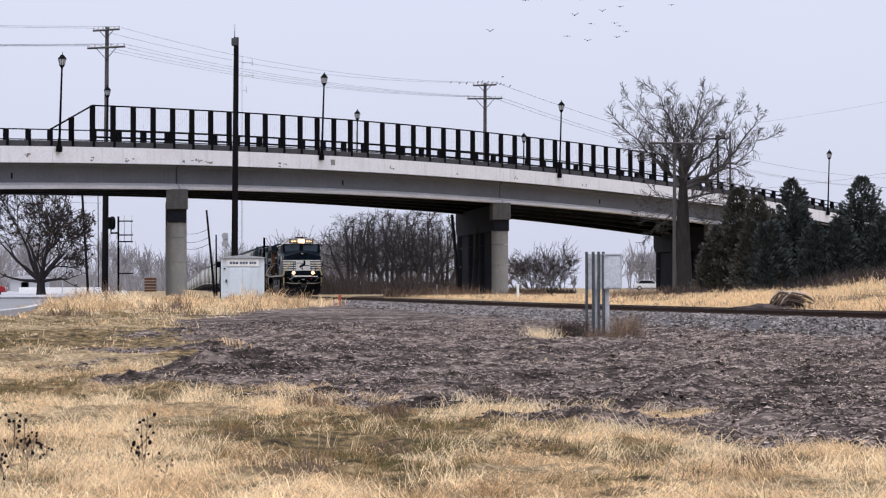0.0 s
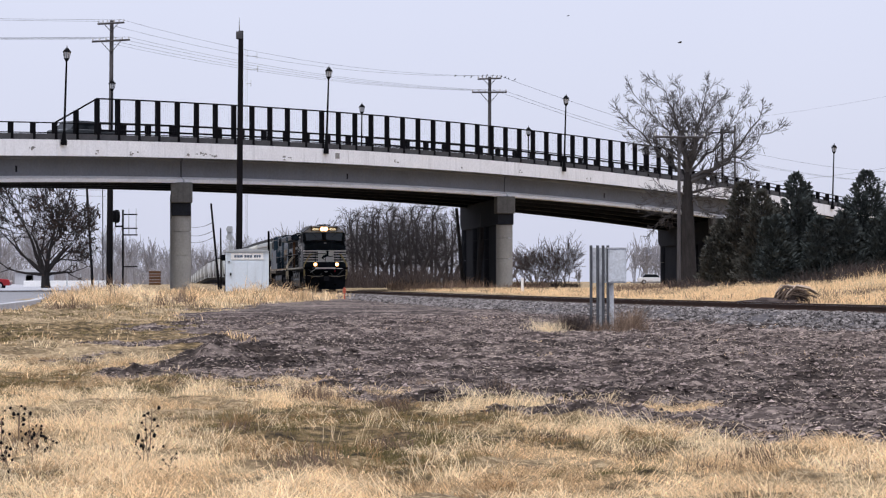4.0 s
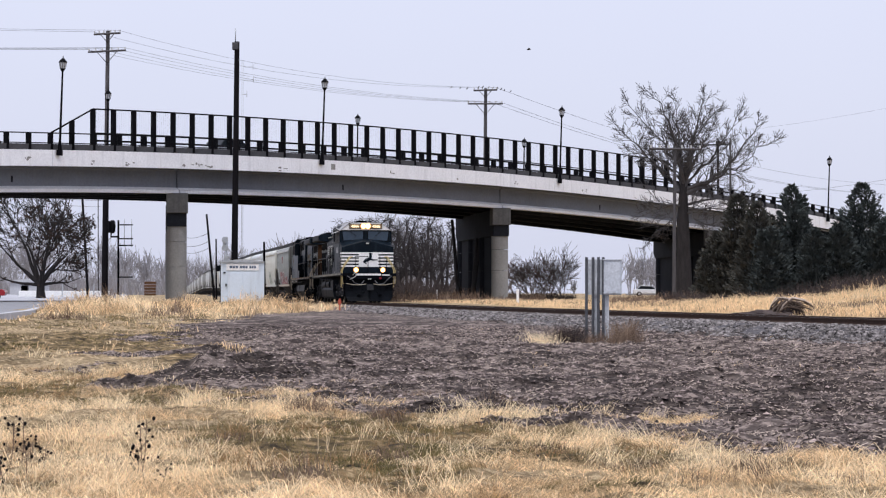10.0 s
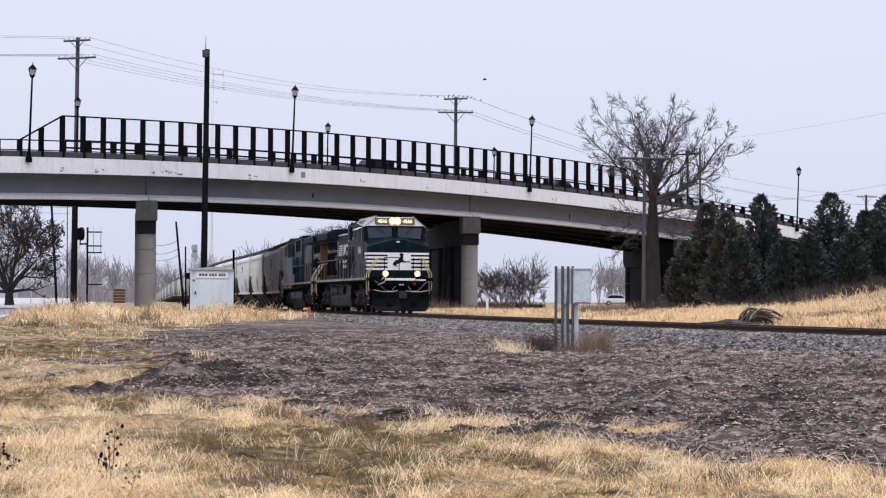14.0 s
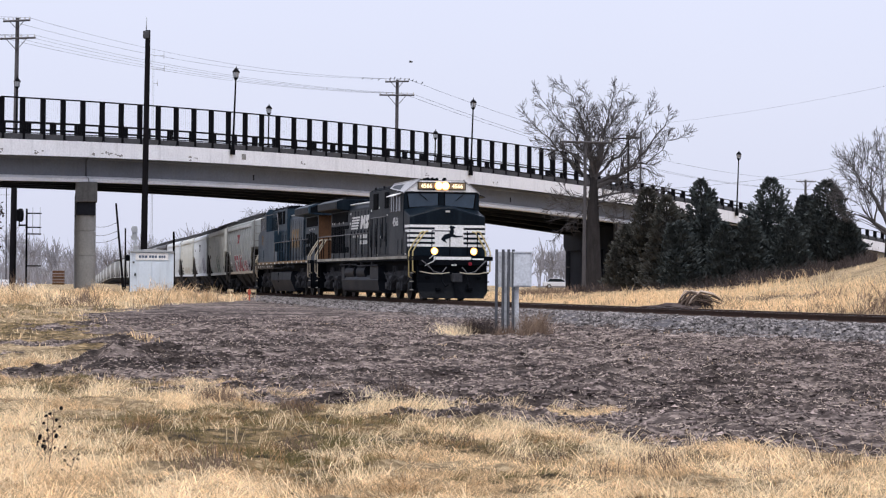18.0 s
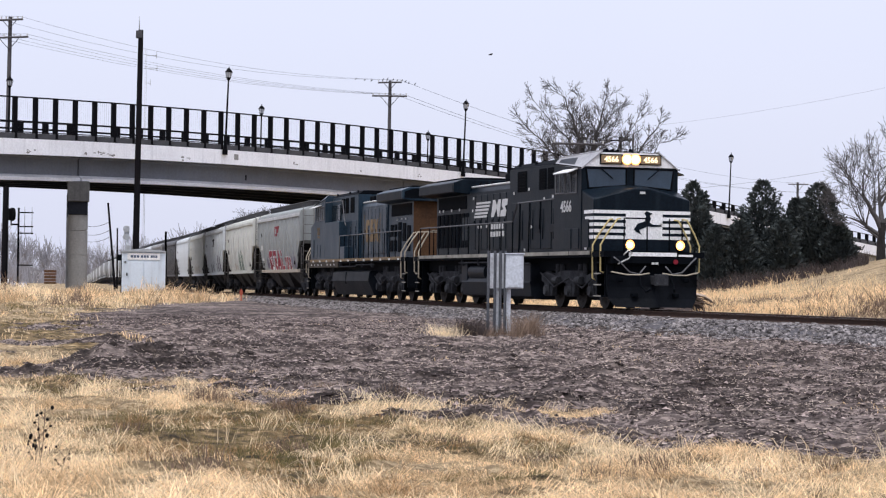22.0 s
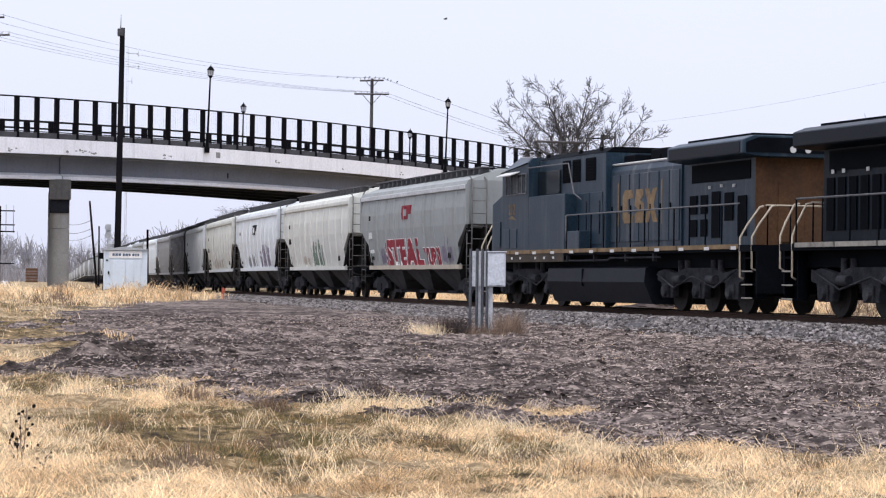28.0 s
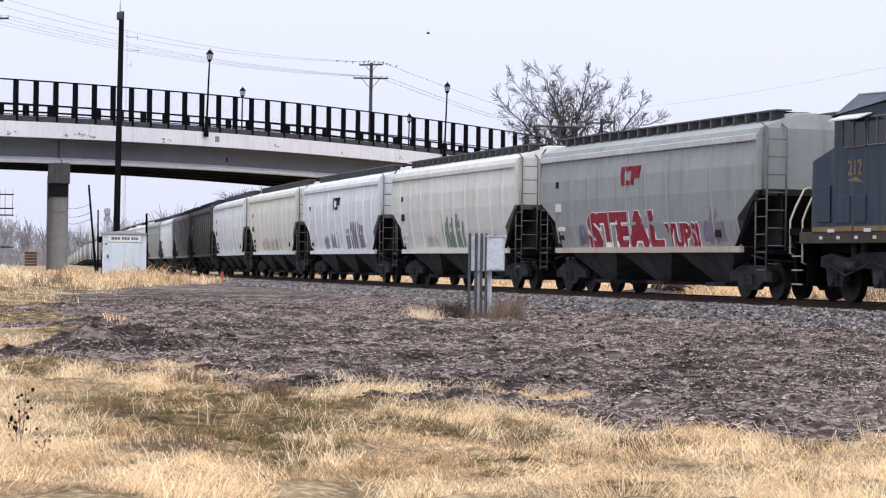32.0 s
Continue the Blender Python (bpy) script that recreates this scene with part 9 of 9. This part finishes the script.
M_LITTER = mat("greyed_straw_litter", (0.56, 0.46, 0.38), (0.32, 0.255, 0.21), 0.9, scale=2, fine=12, island=0.45)
n = 42000
Y = 22 + 44 * rg.uniform(0, 1, n)
X = left(Y) + (right(Y) - left(Y)) * rg.uniform(0, 1, n)
ok = (dirt_at(X, Y) > 0.3) & (side_of_track(X, Y) > 4.0) & (fbm(X * 0.5, Y * 0.8, 1.3, 51) > rg.uniform(-0.5, 0.35, n))
xy = np.stack([X[ok], Y[ok]], 1)
blades("straw_litter", xy, rg.uniform(0.012, 0.045, len(xy)), rg.uniform(0.0025, 0.006, len(xy)), 3.4, M_LITTER, "greyed straw litter on the bare earth", 15)

# cut stalks lying flat on the earth
def sticks(name, n, material, label, seed, long0, long1, thick):
    r = np.random.default_rng(seed)
    Y = 20 + 46 * r.uniform(0, 1, n)
    X = left(Y) + (right(Y) - left(Y)) * r.uniform(0, 1, n)
    ok = (dirt_at(X, Y) > 0.25) & (side_of_track(X, Y) > 3.8) & (fbm(X * 0.4, Y * 0.8, 1.1, seed) > r.uniform(-0.6, 0.4, n))
    X, Y = X[ok], Y[ok]
    n = len(X)
    a, ln, th = r.normal(0, 0.6, n), r.uniform(long0, long1, n) * 0.5, r.uniform(0.6, 1.4, n) * thick
    d = np.stack([np.cos(a), np.sin(a)], 1) * ln[:, None]
    s2 = np.stack([-np.sin(a), np.cos(a)], 1) * th[:, None]
    A, B = np.stack([X, Y], 1) - d, np.stack([X, Y], 1) + d
    za, zb = ground_z(A[:, 0], A[:, 1]) + th * 0.4, ground_z(B[:, 0], B[:, 1]) + th * 0.4
    z = lambda p, h: np.column_stack([p, h])
    P = np.stack([z(A - s2, za), z(A, za + 1.6 * th), z(A + s2, za), z(B - s2, zb), z(B, zb + 1.6 * th), z(B + s2, zb)], 1).reshape(-1, 3)
    b = (np.arange(n) * 6)[:, None]
    F = (b + np.array([[0, 3, 4, 1]])).tolist() + (b + np.array([[1, 4, 5, 2]])).tolist()
    tagged(raw(name, P.tolist(), F, material), label, "straw", kind="stuff")


M_ROTTEN = mat("dark_rotten_stalks", (0.045, 0.034, 0.032), (0.025, 0.019, 0.018), 0.95, scale=3, island=0.5)
sticks("cut_stalks", 78000, M_LITTER, "pale cut stalks lying on the bare earth", 301, 0.015, 0.065, 0.0035)
sticks("dark_stalks", 44000, M_ROTTEN, "dark rotten stalks lying on the bare earth", 302, 0.015, 0.08, 0.005)

# root heap beyond the track
x, y = place(1407, 82)
z = float(ground_z(x, y))
M_ROOT = mat("brown_weathered_roots", (0.16, 0.12, 0.095), (0.08, 0.06, 0.05), 0.9, scale=3, fine=14)
heap = thing("root_heap", "dark uprooted stump with arching roots beyond the track", "stump", pose(x, y, z))
rr = random.Random(4)
for k in range(38):
    a = rr.uniform(-0.3, 0.3)
    span, hgt, dy = rr.uniform(0.35, 0.75), rr.uniform(0.40, 0.74), rr.uniform(-0.45, 0.3)
    pts = [Vector((a - span * rr.uniform(0.8, 1.15), dy, -0.05)), Vector((a - span * 0.6, dy, hgt * 0.62)), Vector((a - 0.1, dy + 0.05, hgt)), Vector((a + span * 0.55, dy, hgt * rr.uniform(0.75, 0.95))), Vector((a + span * rr.uniform(0.8, 1.0), dy, hgt * rr.uniform(0.1, 0.7)))]
    L = Limbs()
    L.limb(pts, [0.035, 0.032, 0.028, 0.022, 0.012], 5)
    raw("root", L.v, L.f, M_LITTER if hgt > 0.715 else M_ROOT, heap, smooth=True)
bm = bmesh.new()
bmesh.ops.create_icosphere(bm, subdivisions=4, radius=0.6)
for v in bm.verts:
    v.co = Vector((v.co.x * 0.95 - 0.1 * (v.co.z < 0.1), v.co.y * 0.8, max(-0.1, v.co.z * 0.9))) * (1 + 0.22 * noise.noise(v.co * 3) + 0.12 * noise.noise(v.co * 9))
part("earth_ball", bm, M_ROTTEN, heap, "dark earth held in the roots")
bm = bmesh.new()
bmesh.ops.create_icosphere(bm, subdivisions=4, radius=0.9)
for v in bm.verts:
    v.co = Vector((v.co.x * 1.5 - 0.7, v.co.y * 0.8, max(-0.15, v.co.z * 0.3))) * (1 + 0.2 * noise.noise(v.co * 2.5) + 0.12 * noise.noise(v.co * 8))
part("spilled_soil", bm, M_CLOD, heap, "brown soil spilled beside the stump")


# ---- cars crossing the bridge, and birds ----
M_CARSILVER = mat("silver_car_paint", (0.42, 0.43, 0.45), (0.36, 0.37, 0.39), 0.3, metal=0.3, scale=2, bump=0)
BRIDGE_CARS = []          # car, seconds at which it passes the deck's crest, metres a second
for paint, label, t0, v in ((M_CARGREY, "dark grey car driving over the bridge", 6.1, 10.0), (M_CARSILVER, "silver car driving over the bridge", 10.8, 10.0), (M_CARGREY, "dark car driving over the bridge", 13.0, 10.0)):
    BRIDGE_CARS.append((parked_car(0, 0, paint, label, 0, 0, 0, 0), t0, v))
M_BIRD = mat("dark_bird_feathers", (0.05, 0.05, 0.055), (0.09, 0.09, 0.095), 0.9, scale=20)


def bird(label, flying=True, seed=0, group="birds in flight"):
    B = thing("bird", label, "bird", group=group)
    bm = bmesh.new()
    pts = [(-0.13, 0.0), (-0.06, 0.035), (0.05, 0.045), (0.11, 0.03), (0.15, 0.005)]
    for (a, r), (b, q) in zip(pts, pts[1:]):
        tube(bm, (a, 0, 0), (b, 0, 0), max(r, 0.004), max(q, 0.004), seg=7)
    part("body", bm, M_BIRD, B)
    if flying:
        lift = random.Random(seed).uniform(-0.4, 0.9)
        for s in (-1, 1):
            bm = bmesh.new()
            top = [(0.06, s * 0.03, 0.02), (-0.05, s * 0.03, 0.02), (-0.07, s * 0.16, 0.02 + 0.13 * lift), (-0.02, s * 0.28, 0.02 + 0.2 * lift), (0.05, s * 0.17, 0.02 + 0.14 * lift)]
            A = [bm.verts.new(p) for p in top]
            C = [bm.verts.new((p[0], p[1], p[2] - 0.012)) for p in top]
            bm.faces.new(A)
            bm.faces.new(C[::-1])
            for i in range(5):
                bm.faces.new((A[i], C[i], C[(i + 1) % 5], A[(i + 1) % 5]))
            part("wing", bm, M_BIRD, B)
    return B


FLOCK = []
for k, (px, py) in enumerate(((880, 56), (943, 1), (1030, 28), (1059, 43), (1017, 65), (1053, 73), (1079, 21), (1101, 42), (1110, 47), (1121, 57), (1105, 67), (1111, 13), (1202, 10), (1041, 0), (1117, 0), (972, 0))):
    FLOCK.append((bird("small dark bird flying in a loose flock", True, k), px, py, 150 + (k * 7) % 11))
LONE = bird("single dark bird circling over the track", True, 50)
HOPPING = bird("dark bird rising from the pole", True, 51)
# birds at rest on the wires and the pole
for px, py in ((858, 147), (866, 146), (876, 147), (884, 148), (892, 148), (898, 150), (904, 152), (915, 154), (810, 147), (826, 148), (838, 149)):
    b = bird("dark bird perched on the power line", False, 0, "perched birds")
    x, y, z = place(px, 205, py)
    b.matrix_basis = pose(x, y - 0.3, z, 0, -50, 20 * ((px * 7) % 5))


# ---- what moves ----
def rail_pose(s, half, turn=0):
    """Pose of a vehicle whose trucks stand half a wheelbase before and behind s."""
    x0, y0, _ = on_track(s - half)
    x1, y1, _ = on_track(s + half)
    z0, z1 = rail_z(y0), rail_z(y1)
    pitch = -math.degrees(math.atan2(z1 - z0, 2 * half))
    return pose((x0 + x1) / 2, (y0 + y1) / 2, (z0 + z1) / 2, 0, pitch, math.degrees(math.atan2(y1 - y0, x1 - x0))) @ pose(0, 0, 0, 0, 0, turn)


def motions():
    for car, behind, half, turn in TRAIN:
        walk(car, [(t, rail_pose(nose_at(t) - behind, half, turn)) for t in range(33)])
    for car, t0, v in BRIDGE_CARS:
        rows = []
        for k in range(33):
            q = min(100.0, max(-60.0, -7 + v * (k - t0)))
            x, y = at_bridge(q, 5.0)
            slope = math.degrees(math.atan2(crest(q + 0.5) - crest(q - 0.5), 1.0))
            rows.append((k, pose(x, y, crest(q) - 0.09, 0, 0, math.degrees(BA)) @ pose(0, 0, 0, 0, -slope, 0)))
        walk(car, rows)
    for b, px, py, d in FLOCK:
        walk(b, [(t, pose(*place(px + 15 * t, d, py - 62 * t), 0, -10, 100)) for t in (0, 1, 2, 4, 8, 32)])
    walk(LONE, [(t, pose(*place(px, 140, py), 0, 0, turn)) for t, px, py, turn in ((0, 1300, -60, 200), (3, 1230, 60, 190), (6, 1141, 113, 180), (9, 975, 72, 170), (13, 927, 117, 175), (19, 893, 116, 160), (23, 1078, 88, 200), (28, 1000, 40, 190), (32, 971, 94, 180))])
    walk(HOPPING, [(t, pose(*place(px, 200, py), 0, -8, 0)) for t, px, py in ((0, 902, 137), (0.5, 927, 130), (1, 936, 120), (1.5, 945, 112), (4, 1010, 40), (10, 1200, -200), (32, 1500, -600))])
    for w, x, r, sense in WHEELSETS:
        walk(w, [(k / 10, pose(x, 0, r, 0, 0, 0) @ Matrix.Rotation(sense * nose_at(k / 10) / r, 4, "Y")) for k in range(321)])


motions()
